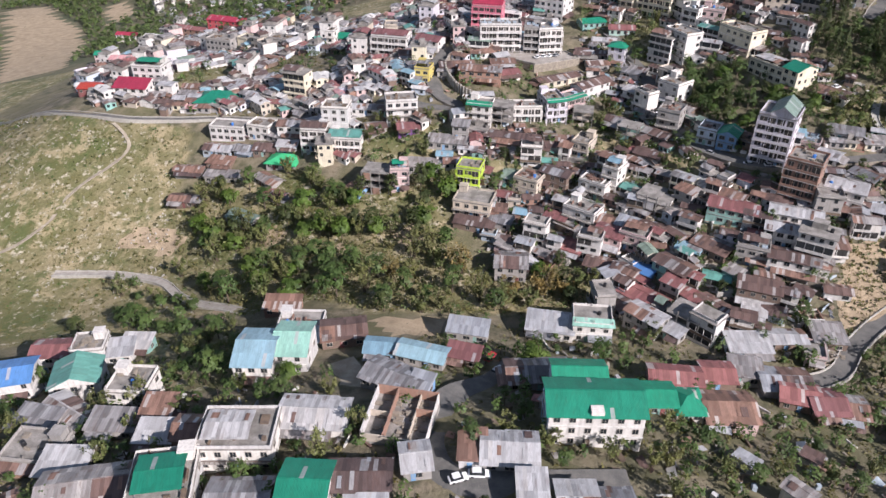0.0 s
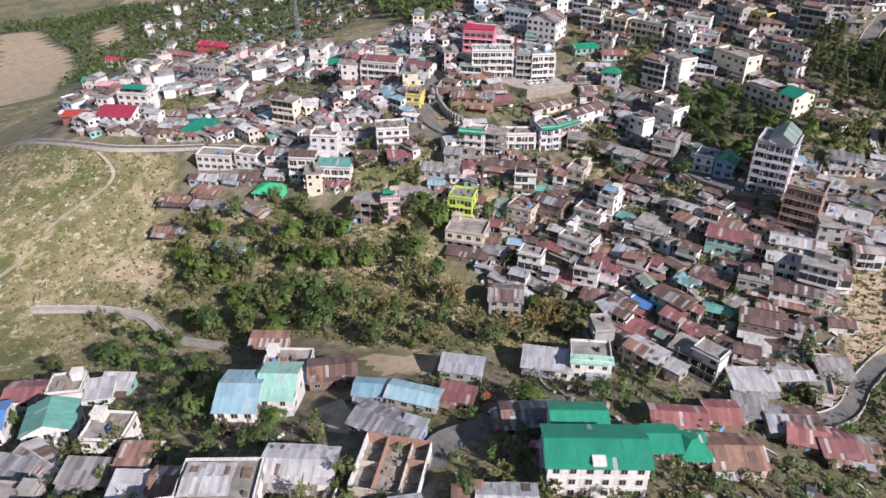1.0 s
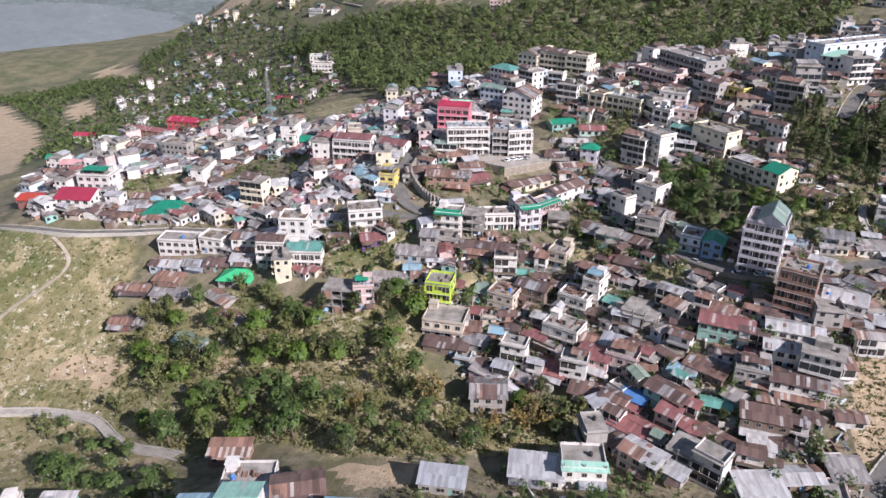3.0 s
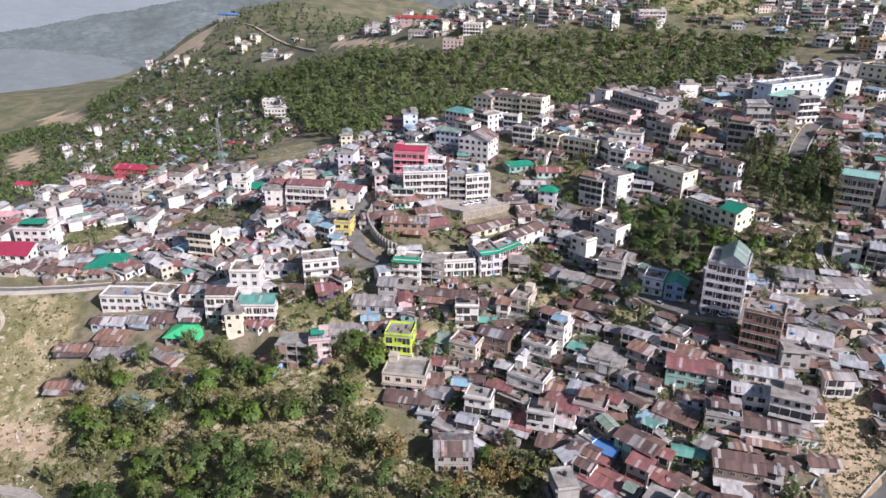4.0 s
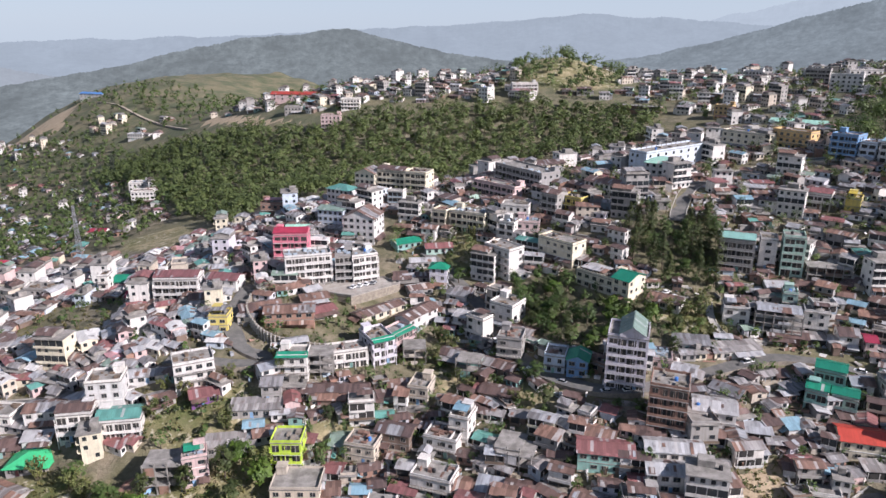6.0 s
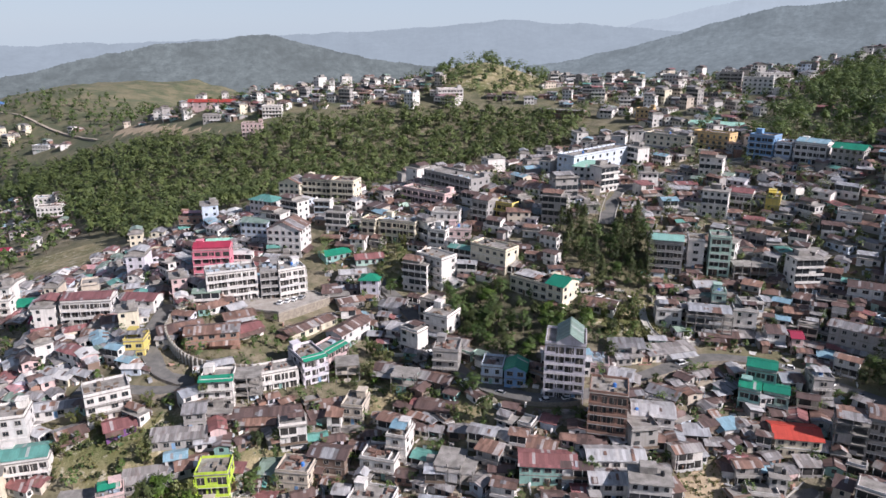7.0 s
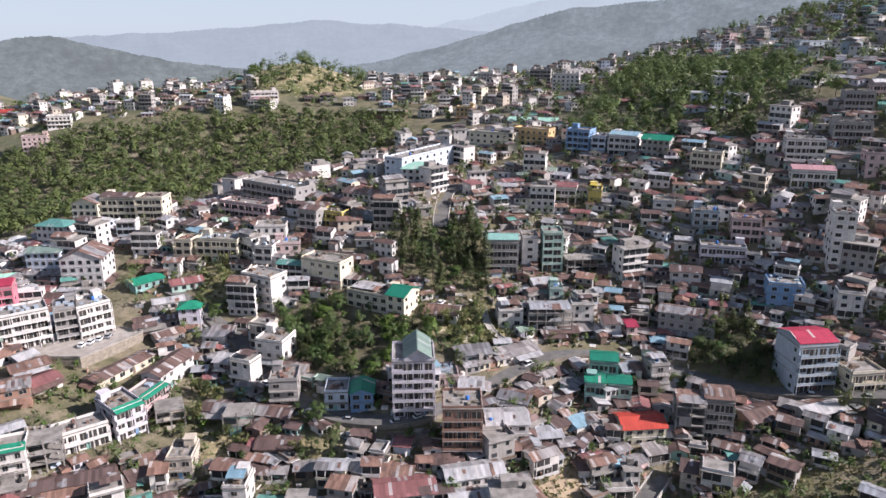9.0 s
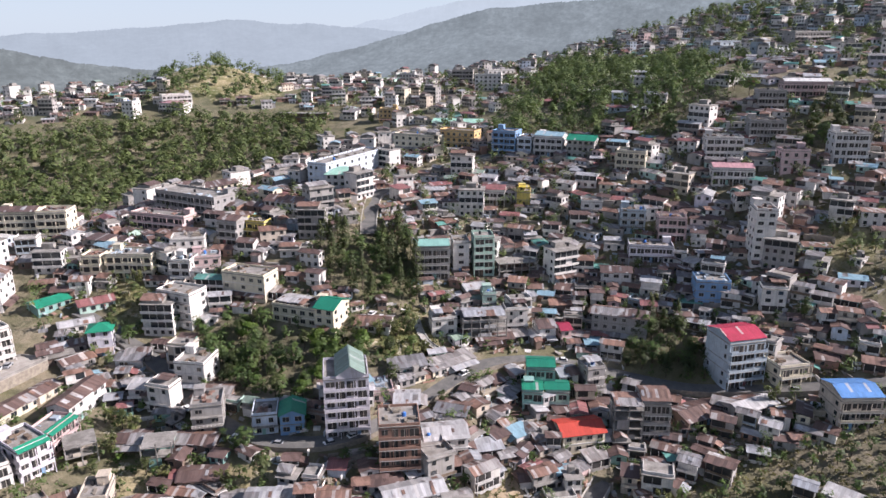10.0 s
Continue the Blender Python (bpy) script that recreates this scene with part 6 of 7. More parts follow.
def crowd(outline, step, most, tall=0.4, near=False, big=1.0, keep=1.0, far=False, slack=0.86, paints=PAINTS, tins=TINS):
    """Houses in rows along the slope inside an outline, where nothing stands yet."""
    xs, ys = [p[0] for p in outline], [p[1] for p in outline]
    spots = []
    y = min(ys)
    while y < max(ys):
        x = min(xs)
        while x < max(xs):
            spots.append((x + pick.uniform(-0.35, 0.35) * step, y + pick.uniform(-0.3, 0.3) * step))
            x += step
        y += step * 0.82
    pick.shuffle(spots)
    px, py = np.array([s[0] for s in spots]), np.array([s[1] for s in spots])
    ok = inside(outline, px, py)
    for land in OPEN_LAND:
        ok &= ~inside(land, px, py)
    made = 0
    for (x, y), good in zip(spots, ok):
        if not good or made >= most or pick.random() > keep:
            continue
        w, d = pick.uniform(5.5, 11.0) * big, pick.uniform(4.8, 7.0) * big
        if near_road(x, y, d * 0.55 + 0.6) or not open_spot(x, y, (w + d) / 4, slack):
            continue
        f = 1 if pick.random() > tall else pick.choice((2, 2, 2, 2, 2, 3, 3, 4) if far else (2, 2, 2, 2, 3))
        style = "flat" if f > 2 or pick.random() < 0.10 else pick.choice(("gable", "gable", "gable", "shed"))
        if f > 2:
            w, d = max(w, f * 2.6), max(d, f * 1.9)
        paint = pick.choice(paints[:13] if f > 1 else paints)
        tin = pick.choice(tins) if style != "flat" else "conc"
        turn = downhill(x, y) * 0.95 + pick.gauss(-4, 13) + (90 if f == 1 and pick.random() < 0.14 else 0)
        if far:
            far_house(x, y, turn, w, d, f, "gable" if style == "shed" else style, paint, tin if style != "flat" else "brown")
        else:
            small_house(x, y, turn, w, d, f, style, paint, tin, near)
        made += 1
    return made


LOWER_TOWN = [(-20, 200), (15, 200), (15, 175), (80, 162), (88, 205), (205, 165), (235, 190), (225, 250), (150, 290), (60, 320), (-30, 300), (-35, 238)]
WEST_TOWN = [(-215, 268), (-150, 270), (-120, 250), (-90, 240), (-35, 238), (-30, 300), (0, 410), (-60, 420), (-150, 400), (-300, 475), (-330, 400)]
UPPER_TOWN = [(0, 310), (60, 320), (150, 290), (225, 250), (235, 190), (310, 200), (335, 262), (300, 330), (240, 430), (180, 500), (60, 480), (0, 420)]
HILLSIDE = [(310, 200), (640, 380), (680, 560), (600, 740), (420, 720), (290, 420), (330, 300)]
BEYOND = [(118, 650), (205, 590), (230, 500), (300, 440), (420, 700), (480, 840), (260, 860), (100, 830), (-60, 850), (-190, 820), (-60, 665), (0, 665)]
crowd(LOWER_TOWN, 6.5, 200, 0.3, False, 0.74)
crowd(LOWER_TOWN, 5.0, 45, 0.12, False, 0.66, 1.0, False, 0.8)
crowd([(-140, 128), (-60, 112), (-24, 122), (100, 130), (110, 70), (-60, 60), (-140, 80)], 8, 22, 0.1, False, 0.62)
crowd([(60, 165), (235, 180), (240, 120), (100, 110)], 10, 25, 0.3, False, 0.8)
crowd(WEST_TOWN, 9.0, 32, 0.3, paints=PALE, tins=BRIGHT_TINS)
crowd(UPPER_TOWN, 9.0, 32, 0.35)
crowd(LOWER_TOWN, 4.5, 150, 0.1, False, 0.6, 0.8, True, 0.76)
crowd(WEST_TOWN, 7.0, 480, 0.22, False, 0.9, 1.0, True, 0.8, PALE, BRIGHT_TINS)
crowd(UPPER_TOWN, 7.0, 420, 0.3, False, 0.95, 1.0, True, 0.8)
crowd(WEST_TOWN, 4.6, 420, 0.05, False, 0.7, 1.0, True, 0.76, PALE, BRIGHT_TINS)
crowd(UPPER_TOWN, 4.6, 220, 0.05, False, 0.7, 1.0, True, 0.76)
crowd(HILLSIDE, 12, 330, 0.5, False, 1.15, 0.9, True, 0.86, DULL)
crowd(HILLSIDE, 8, 260, 0.1, False, 0.85, 0.9, True, 0.8, DULL)
crowd(BEYOND, 13, 380, 0.4, False, 1.1, 0.85, True)
crowd(BEYOND, 9, 200, 0.1, False, 0.85, 0.8, True, 0.8)
crowd([(-330, 500), (-165, 430), (-115, 520), (-200, 640), (-420, 900), (-520, 800)], 15, 170, 0.2, False, 0.9, 0.6, True)
crowd([(-600, 1120), (-347, 890), (-300, 820), (-500, 960)], 17, 60, 0.3, False, 1.0, 0.7, True, 0.86, PALE, BRIGHT_TINS)
crowd([(-290, 880), (-250, 900), (-220, 840), (-255, 820)], 14, 7, 0.4, False, 1.1, 0.9, True, 0.86, ["white"] * 20, BRIGHT_TINS)
crowd([(-365, 960), (-325, 960), (-310, 900), (-350, 900)], 12, 9, 0.5, False, 1.1, 0.9, True, 0.86, ["cream"] * 20, BRIGHT_TINS)
crowd([(420, 720), (600, 740), (680, 560), (800, 700), (700, 900), (520, 960)], 20, 60, 0.6, False, 1.2, 0.8, True)
for x, y in ((262, 338), (270, 345), (280, 343), (288, 352), (298, 350), (308, 362), (286, 366), (300, 378), (330, 392), (345, 408), (318, 420), (300, 440)):
    far_house(x, y, -45 + pick.gauss(0, 8), pick.uniform(7, 13), 6, pick.choice((1, 1, 2)), "gable", pick.choice(PALE), pick.choice(BRIGHT_TINS))          # a few houses among the hill trees
tagged(new("far_houses", FAR.g.mesh("far_houses", FAR.mats)), "crowded painted houses with tin roofs on far slopes", "houses", kind="stuff")


# ---- plants ----
grow = random.Random(5)


def leaves(g, centre, radius, count, size, mat=0, flat=1.0, heart=None):
    """A clump of small leaf blades round a centre; with a heart they turn away from it."""
    for _ in range(count):
        v = Vector((grow.gauss(0, 1), grow.gauss(0, 1), grow.gauss(0, 1))).normalized() * radius * grow.random() ** 0.4
        c = Vector(centre) + Vector((v.x, v.y, v.z * flat))
        n = Vector((grow.gauss(0, 1), grow.gauss(0, 1), abs(grow.gauss(0, 1)) + 0.4)).normalized()
        if heart is not None:
            n = ((c - heart).normalized() + n * 0.55).normalized()
        u = n.orthogonal().normalized()
        w = n.cross(u)
        q = grow.uniform(0, 6.3)
        u, w = u * math.cos(q) + w * math.sin(q), w * math.cos(q) - u * math.sin(q)
        s = size * grow.uniform(0.6, 1.3)
        g.face((c - u * s, c - w * s * 0.6, c + u * s, c + w * s * 0.6), mat)


def broad_tree(tall, wide, leaf, clumps=58, each=11):
    t, c = Geo(), Geo()
    t.tube((0, 0, -1.0), (0.1, 0, tall * 0.4), 0.03 * tall, 0.02 * tall, 8)
    t.tube((0.1, 0, tall * 0.4), (0, 0.2, tall * 0.75), 0.02 * tall, 0.008 * tall, 6)
    for k in range(6):
        q = k * 1.05 + grow.uniform(-0.3, 0.3)
        z = tall * grow.uniform(0.3, 0.55)
        t.tube((0.1, 0, z), (math.cos(q) * wide * 0.6, math.sin(q) * wide * 0.6, z + tall * 0.25), 0.012 * tall, 0.004 * tall, 5)
    for _ in range(clumps):
        q, s, e = grow.uniform(0, 6.3), grow.random() ** 0.5, grow.uniform(-0.9, 1)
        lump = 1 + 0.3 * math.sin(3 * q + tall) * s
        p = (math.cos(q) * wide * s * lump * math.sqrt(max(0.05, 1 - e * e * 0.8)), math.sin(q) * wide * s * lump * math.sqrt(max(0.05, 1 - e * e * 0.8)), tall * 0.64 + e * tall * 0.33)
        leaves(c, p, wide * 0.27, each, 0.06 * wide + 0.2, 0, 0.75, Vector((0, 0, tall * 0.5)))
    return t.mesh("trunk", [BARK]), c.mesh("crown", [leaf])


def pine_tree(tall, wide):
    t, c = Geo(), Geo()
    t.tube((0, 0, -1), (0, 0, tall * 0.96), 0.018 * tall, 0.004 * tall, 7)
    for k in range(34):
        z = tall * (0.22 + 0.76 * k / 34)
        r = wide * (1.05 - (k / 34) ** 1.2) * grow.uniform(0.7, 1.1)
        for _ in range(3):
            q = grow.uniform(0, 6.3)
            leaves(c, (math.cos(q) * r * 0.6, math.sin(q) * r * 0.6, z), r * 0.42 + 0.2, 7, 0.4, 0, 0.45, Vector((0, 0, z - r * 0.8)))
    return t.mesh("trunk", [BARK]), c.mesh("crown", [LEAF_DARK])


def bamboo(tall, wide, leaf=LEAF_DRY):
    t, c = Geo(), Geo()
    for k in range(16):
        q, r = grow.uniform(0, 6.3), grow.uniform(0.2, 0.8)
        a = Vector((math.cos(q) * r, math.sin(q) * r, -0.6))
        lean = Vector((math.cos(q), math.sin(q), 0)) * wide * grow.uniform(0.3, 1.0)
        h = tall * grow.uniform(0.7, 1.05)
        mid = a + lean * 0.35 + Vector((0, 0, h * 0.7))
        tip = a + lean + Vector((0, 0, h * 0.92))
        t.tube(a, mid, 0.06, 0.045, 4), t.tube(mid, tip, 0.045, 0.015, 4)
        for s in (0.3, 0.5, 0.7, 0.85, 1.0):
            p = mid.lerp(tip, s) if s > 0.6 else a.lerp(mid, s + 0.3)
            leaves(c, p, wide * 0.24, 8, 0.36, 0, 1.2)
    return t.mesh("trunk", [BARK]), c.mesh("crown", [leaf])


KINDS = {}


def kind_of(name, label, category, meshes):
    KINDS[name] = (label, category, meshes)


kind_of("broad", "leafy green broadleaf tree on the slope", "tree", [broad_tree(8.5, 3.2, LEAF), broad_tree(7.0, 2.8, LEAF), broad_tree(10.5, 3.6, LEAF)])
kind_of("dark", "dark green dense tree on the slope", "tree", [broad_tree(9.5, 3.0, LEAF_DARK), broad_tree(7.5, 2.6, LEAF_DARK)])
kind_of("bright", "bright green leafy tree beside the yard", "tree", [broad_tree(7.5, 3.8, LEAF_LIME, 60, 18)])
kind_of("pine", "tall dark conifer in a dense stand", "tree", [pine_tree(15, 3.7), pine_tree(12, 3.3), pine_tree(17, 4.0)])
kind_of("bamboo", "yellowish bamboo clump in the gully", "bamboo", [bamboo(9, 3.2), bamboo(7.5, 2.8), bamboo(10.5, 3.4)])
kind_of("golden", "tall golden bamboo clump drying in the gully", "bamboo", [bamboo(9.5, 3.8, LEAF_GOLD), bamboo(8, 3.4, LEAF_GOLD)])
kind_of("shrub", "low green bush growing between the houses", "bush", [broad_tree(2.6, 1.5, LEAF, 16, 14), broad_tree(3.2, 1.8, LEAF_DARK, 18, 14), broad_tree(2.4, 1.4, LEAF_LIME, 14, 14)])


def plant(name, x, y, size=1.0, group=""):
    label, category, meshes = KINDS[name]
    trunk, crown = grow.choice(meshes)
    s = size * grow.uniform(0.82, 1.18)
    e = thing("bamboo_clump" if name in ("bamboo", "golden") else "bush" if name == "shrub" else "tree", label, category, group or category + "s of the valley", pose(x, y, float(height(x, y)), 0, 0, grow.uniform(0, 360)))
    e.scale = (s, s, s * grow.uniform(0.9, 1.15))
    part("culm" if name in ("bamboo", "golden") else "trunk", trunk, None, e)
    part("crown", crown, None, e)


def scatter(outline, step, names, size=1.0, keep=1.0, gap=0.0):
    xs, ys = [p[0] for p in outline], [p[1] for p in outline]
    y = min(ys)
    while y < max(ys):
        x = min(xs)
        while x < max(xs):
            px, py = x + grow.uniform(-0.5, 0.5) * step, y + grow.uniform(-0.5, 0.5) * step
            if grow.random() < keep and within(outline, px, py) and open_spot(px, py, gap, 0.8) and not near_road(px, py, gap * 0.6):
                plant(grow.choice(names), px, py, size)
            x += step
        y += step


scatter(GULLY, 6.7, ["broad", "bamboo", "bamboo", "bamboo", "bamboo", "broad", "bright", "dark"], 1.0, 0.64, 1.5)
scatter(PINES, 5.4, ["pine", "pine", "dark", "broad"], 0.85, 0.95, 1.0)
scatter(GARDEN, 4.6, ["broad", "dark", "broad", "bright", "shrub"], 0.72, 0.95, 0.8)
scatter(SCRUB_BANK, 5.0, ["shrub", "bamboo", "shrub"], 0.7, 0.75, 0.5)
scatter(DARK_BANK, 5.0, ["dark", "broad", "dark", "pine"], 0.75, 0.95, 0.8)
scatter(ROADSIDE, 6.0, ["broad", "broad", "shrub", "bamboo"], 0.75, 0.85, 1.5)
for outline in TOWN_GREENS:
    scatter(outline, 5.5, ["shrub", "shrub", "dark", "bamboo"], 0.75, 0.7, 0.6)
scatter(GRASS_BANK, 6.0, ["shrub", "bamboo"], 0.7, 0.6, 0.5)
scatter(WOODS_E, 8.0, ["broad", "dark"], 1.0, 0.9, 1.0)
scatter([(-90, 245), (60, 320), (225, 250), (230, 180), (90, 160), (15, 180), (-35, 238)], 14, ["broad", "shrub", "dark", "bamboo"], 0.68, 0.75, 0.6)
scatter([(-140, 130), (-60, 112), (-24, 118), (100, 130), (110, 60), (-140, 60)], 8.5, ["shrub", "bamboo", "broad", "bamboo"], 0.7, 0.7, 0.8)
scatter([(-120, 142), (-99, 149), (-82, 128), (-80, 112), (-100, 119)], 5.0, ["broad", "bamboo", "shrub", "bamboo"], 0.6, 0.8, 0.6)
for tx, ty, n, s in ((-2, 140, "bright", 1.0), (46, 295, "broad", 1.0), (57, 285, "dark", 1.05), (20, 325, "dark", 0.9), (24, 320, "broad", 0.85), (-140, 160, "broad", 1.0), (-132, 156, "broad", 1.15), (-150, 152, "dark", 1.0), (-12, 98, "broad", 0.9), (-53, 184, "golden", 1.0), (-30, 190, "golden", 1.05), (-3, 183, "golden", 1.0), (4, 185, "golden", 1.1), (-13, 181, "golden", 0.9), (-1, 188, "golden", 0.9), (-48, 203, "dark", 1.25), (-65, 206, "dark", 1.1), (-86, 223, "broad", 1.0), (-60, 118, "bright", 0.6), (30, 165, "bamboo", 0.8), (16, 150, "broad", 0.8)):
    plant(n, tx, ty, s)


def far_wood(name, outline, step, label, tall=9.0, mat=LEAF, per=46, leaf=1.0, keep=1.0, wide=0.36, ragged=18.0):
    """A far wood as one mass of trees, each a ragged crown of leaf blades."""
    g = Geo()
    xs, ys = [p[0] for p in outline], [p[1] for p in outline]
    y = min(ys)
    while y < max(ys):
        x = min(xs)
        while x < max(xs):
            px, py = x + grow.uniform(-0.5, 0.5) * step, y + grow.uniform(-0.5, 0.5) * step
            rx, ry = (noise.noise((px * 0.03, py * 0.03, q)) * ragged for q in (1.0, 7.0))
            if grow.random() < keep and within(outline, px + rx, py + ry) and open_spot(px, py, 1.0, 0.8) and not near_road(px, py, 1.0) and not any(within(o, px, py) for o in BARE):
                h = tall * grow.uniform(0.6, 1.25)
                z = float(height(px, py))
                r = h * wide
                g.tube((px, py, z - 1), (px, py, z + h * 0.5), 0.22, 0.12, 4, 1)
                for _ in range(max(4, per // 7)):
                    q, e = grow.uniform(0, 6.3), grow.uniform(-0.8, 1.0)
                    k = r * math.sqrt(max(0.08, 1 - e * e)) * grow.uniform(0.4, 1.0)
                    leaves(g, (px + math.cos(q) * k, py + math.sin(q) * k, z + h * 0.6 + e * h * 0.38), r * 0.42, 7, leaf, 0, 0.8, Vector((px, py, z + h * 0.42)))
            x += step
        y += step
    if g.v:
        tagged(new(name, g.mesh(name, [mat, BARK])), label, "woodland", kind="stuff")


far_wood("woodland", FOREST, 8.5, "dense dark green forest across the middle slope", 10.0, LEAF_WOOD, 120, 0.92, 1.0, 0.46)
far_wood("hill_wood", HILL_WOOD, 9.0, "wooded hill shoulder of mixed green trees", 10.0, LEAF_WOOD, 150, 0.85, 0.5, 0.44, 60.0)
far_wood("crest_trees", [(470, 420), (560, 520), (640, 640), (720, 620), (640, 470), (540, 380)], 15.0, "dark trees along the crest of the hillside", 12.0, LEAF_WOOD, 150, 0.95, 0.7, 0.44, 40.0)
far_wood("knoll_wood", KNOLL, 9.0, "dark trees on a grassy knoll", 11.0, LEAF_WOOD, 140, 0.8, 0.45, 0.42)
far_wood("slope_trees", [(-520, 420), (-300, 500), (-160, 440), (-110, 540), (-200, 640), (-300, 850), (-500, 1050), (-800, 900)], 9.5, "scattered trees over the far valley side", 8.0, LEAF_WOOD, 42, 1.1, 0.85)
far_wood("valley_side_trees", [(-800, 760), (-700, 560), (-520, 420), (-480, 700), (-500, 950), (-620, 950)], 11, "dark trees and scrub over the far valley side", 8.5, LEAF_WOOD, 50, 1.1, 0.85)
far_wood("ridge_trees", [(-390, 1060), (-200, 860), (-60, 870), (260, 880), (500, 860), (620, 750), (700, 560), (900, 700), (700, 950), (0, 1000), (-200, 1000)], 20, "dark trees along the far ridge", 11.0, LEAF_WOOD, 70, 1.2, 0.6)
far_wood("spur_trees", [(-440, 1160), (-200, 1060), (-60, 900), (-70, 850), (-215, 800), (-330, 890), (-520, 1050)], 13, "dark trees and thickets over the far spur", 8.0, LEAF_WOOD, 60, 1.0, 0.6)
far_wood("town_trees", BEYOND, 13, "garden trees among the far houses", 8.0, LEAF_WOOD, 70, 0.8, 0.6, 0.42)
far_wood("upper_town_trees", UPPER_TOWN, 7.5, "small garden trees among the upper houses", 6.5, LEAF_WOOD, 70, 0.5, 0.9, 0.42)
far_wood("west_town_trees", WEST_TOWN, 10, "small garden trees among the western houses", 5.5, LEAF, 70, 0.5, 0.8, 0.42)
far_wood("hillside_trees", [(310, 200), (640, 380), (720, 560), (620, 740), (420, 720), (290, 420), (330, 300)], 13.5, "garden trees among the hillside houses", 8.0, LEAF_WOOD, 90, 0.75, 0.75, 0.42)
far_wood("bank_trees", [(60, 165), (125, 200), (235, 185), (240, 100), (90, 100)], 5.0, "scrubby trees on the bank below the road", 4.5, LEAF, 84, 0.4, 0.8, 0.42)
far_wood("garden_trees", LOWER_TOWN, 6.0, "small trees and shrubs squeezed between the houses", 4.4, LEAF, 84, 0.38, 0.9, 0.42)
far_wood("hollow_trees", [(-140, 130), (-60, 112), (-24, 165), (60, 165), (110, 130), (110, 60), (-140, 60)], 5.5, "shrubs and small trees round the hollow", 4.2, LEAF, 84, 0.36, 0.75, 0.42)


def ground_cover(name, outline, step, label, mat, size, keep=1.0, tall=0.7):
    g = Geo()
    xs, ys = [p[0] for p in outline], [p[1] for p in outline]
    y = min(ys)
    while y < max(ys):
        x = min(xs)
        while x < max(xs):
            px, py = x + grow.uniform(-0.5, 0.5) * step, y + grow.uniform(-0.5, 0.5) * step
            wild = noise.noise((px * 0.04, py * 0.04, 3.0)) * 0.5 + 0.5
            if grow.random() < keep * wild * 1.6 and within(outline, px, py) and not near_road(px, py, 0.3):
                leaves(g, (px, py, float(height(px, py)) + tall * 0.4), tall * grow.uniform(0.6, 1.8), 9, size, 0, 0.6)
            x += step
        y += step
    tagged(new(name, g.mesh(name, [mat])), label, "scrub", kind="stuff")


ground_cover("hill_undergrowth", HILL_WOOD, 4.5, "dense undergrowth beneath the hill trees", LEAF_WOOD, 0.75, 1.0, 2.4)
ground_cover("meadow_scrub", MEADOW, 2.0, "low scrub and grass tufts on the meadow", GRASS, 0.34, 0.55)
ground_cover("meadow_bushes", MEADOW, 4.2, "dark green bushes scattered over the meadow", LEAF, 0.4, 0.35, 1.0)
ground_cover("gully_scrub", GULLY, 1.9, "tangled undergrowth in the gully", GRASS, 0.42, 0.9, 1.1)
ground_cover("gully_thicket", GULLY, 3.0, "olive thickets between the gully trees", LEAF_DRY, 0.4, 0.55, 1.8)
ground_cover("gully_bushes", GULLY, 4.0, "green bushes between the gully trees", LEAF, 0.38, 0.5, 1.6)
ground_cover("bank_scrub", SCRUB_BANK, 1.5, "dry grass and scrub on the bank", GRASS, 0.36, 0.9, 0.8)
ground_cover("west_weeds", WEST_TOWN, 3.6, "weeds and dry grass between the western houses", GRASS, 0.5, 0.9, 0.9)
ground_cover("earth_scrub", EARTH_BANK, 1.7, "dry scrub clinging to the earth bank", GRASS, 0.4, 0.9, 0.8)
ground_cover("bank_weeds", [(60, 165), (125, 200), (235, 185), (240, 100), (90, 100)], 2.2, "dry grass and weeds below the road", GRASS, 0.4, 0.9, 0.9)
ground_cover("upper_weeds", UPPER_TOWN, 3.6, "weeds and dry grass between the upper houses", GRASS, 0.5, 0.9, 0.9)
ground_cover("town_scrub", [(-120, 245), (-30, 300), (150, 300), (235, 190), (90, 160), (-20, 170), (-35, 235)], 3.0, "weeds and bushes between the houses", LEAF, 0.4, 0.7, 1.0)


def litter(name, outline, step, label, keep):
    """Planks, sheets, drums, rubble and washing lying about between the houses."""
    mass = Mass()
    kinds = [CONC, STONE, TIMBER, ROOF["rust"], ROOF["brown"], ROOF["silver"], WALL["grey"], WALL["blueg"], TIMBER, STONE, WALL["brick"], WALL["white"], ROOF["white"], ROOF["silver"]]
    xs, ys = [p[0] for p in outline], [p[1] for p in outline]
    y = min(ys)
    while y < max(ys):
        x = min(xs)
        while x < max(xs):
            px, py = x + grow.uniform(-0.5, 0.5) * step, y + grow.uniform(-0.5, 0.5) * step
            if grow.random() < keep and within(outline, px, py) and not near_road(px, py, 0.4) and not any(within(o, px, py) for o in OPEN_LAND):
                g = Geo()
                k = grow.random()
                a, b = grow.uniform(0.3, 1.6), grow.uniform(0.3, 1.1)
                if k < 0.4:
                    g.plate([(-a, -b, 0.25), (a, -b, 0.25), (a, b, grow.uniform(0.3, 1.2)), (-a, b, grow.uniform(0.3, 1.2))], 0.06)
                elif k < 0.75:
                    g.box(-a * 0.6, -b * 0.6, -0.5, a * 0.6, b * 0.6, grow.uniform(0.3, 1.4))
                else:
                    g.box(-a * 1.6, -0.15, -1.0, a * 1.6, 0.15, grow.uniform(0.5, 1.3))
                mass.add(g, grow.choice(kinds), pose(px, py, float(height(px, py)), 0, 0, grow.uniform(0, 360)))
            x += step
        y += step
    tagged(new(name, mass.g.mesh(name, mass.mats)), label, "clutter", kind="stuff")


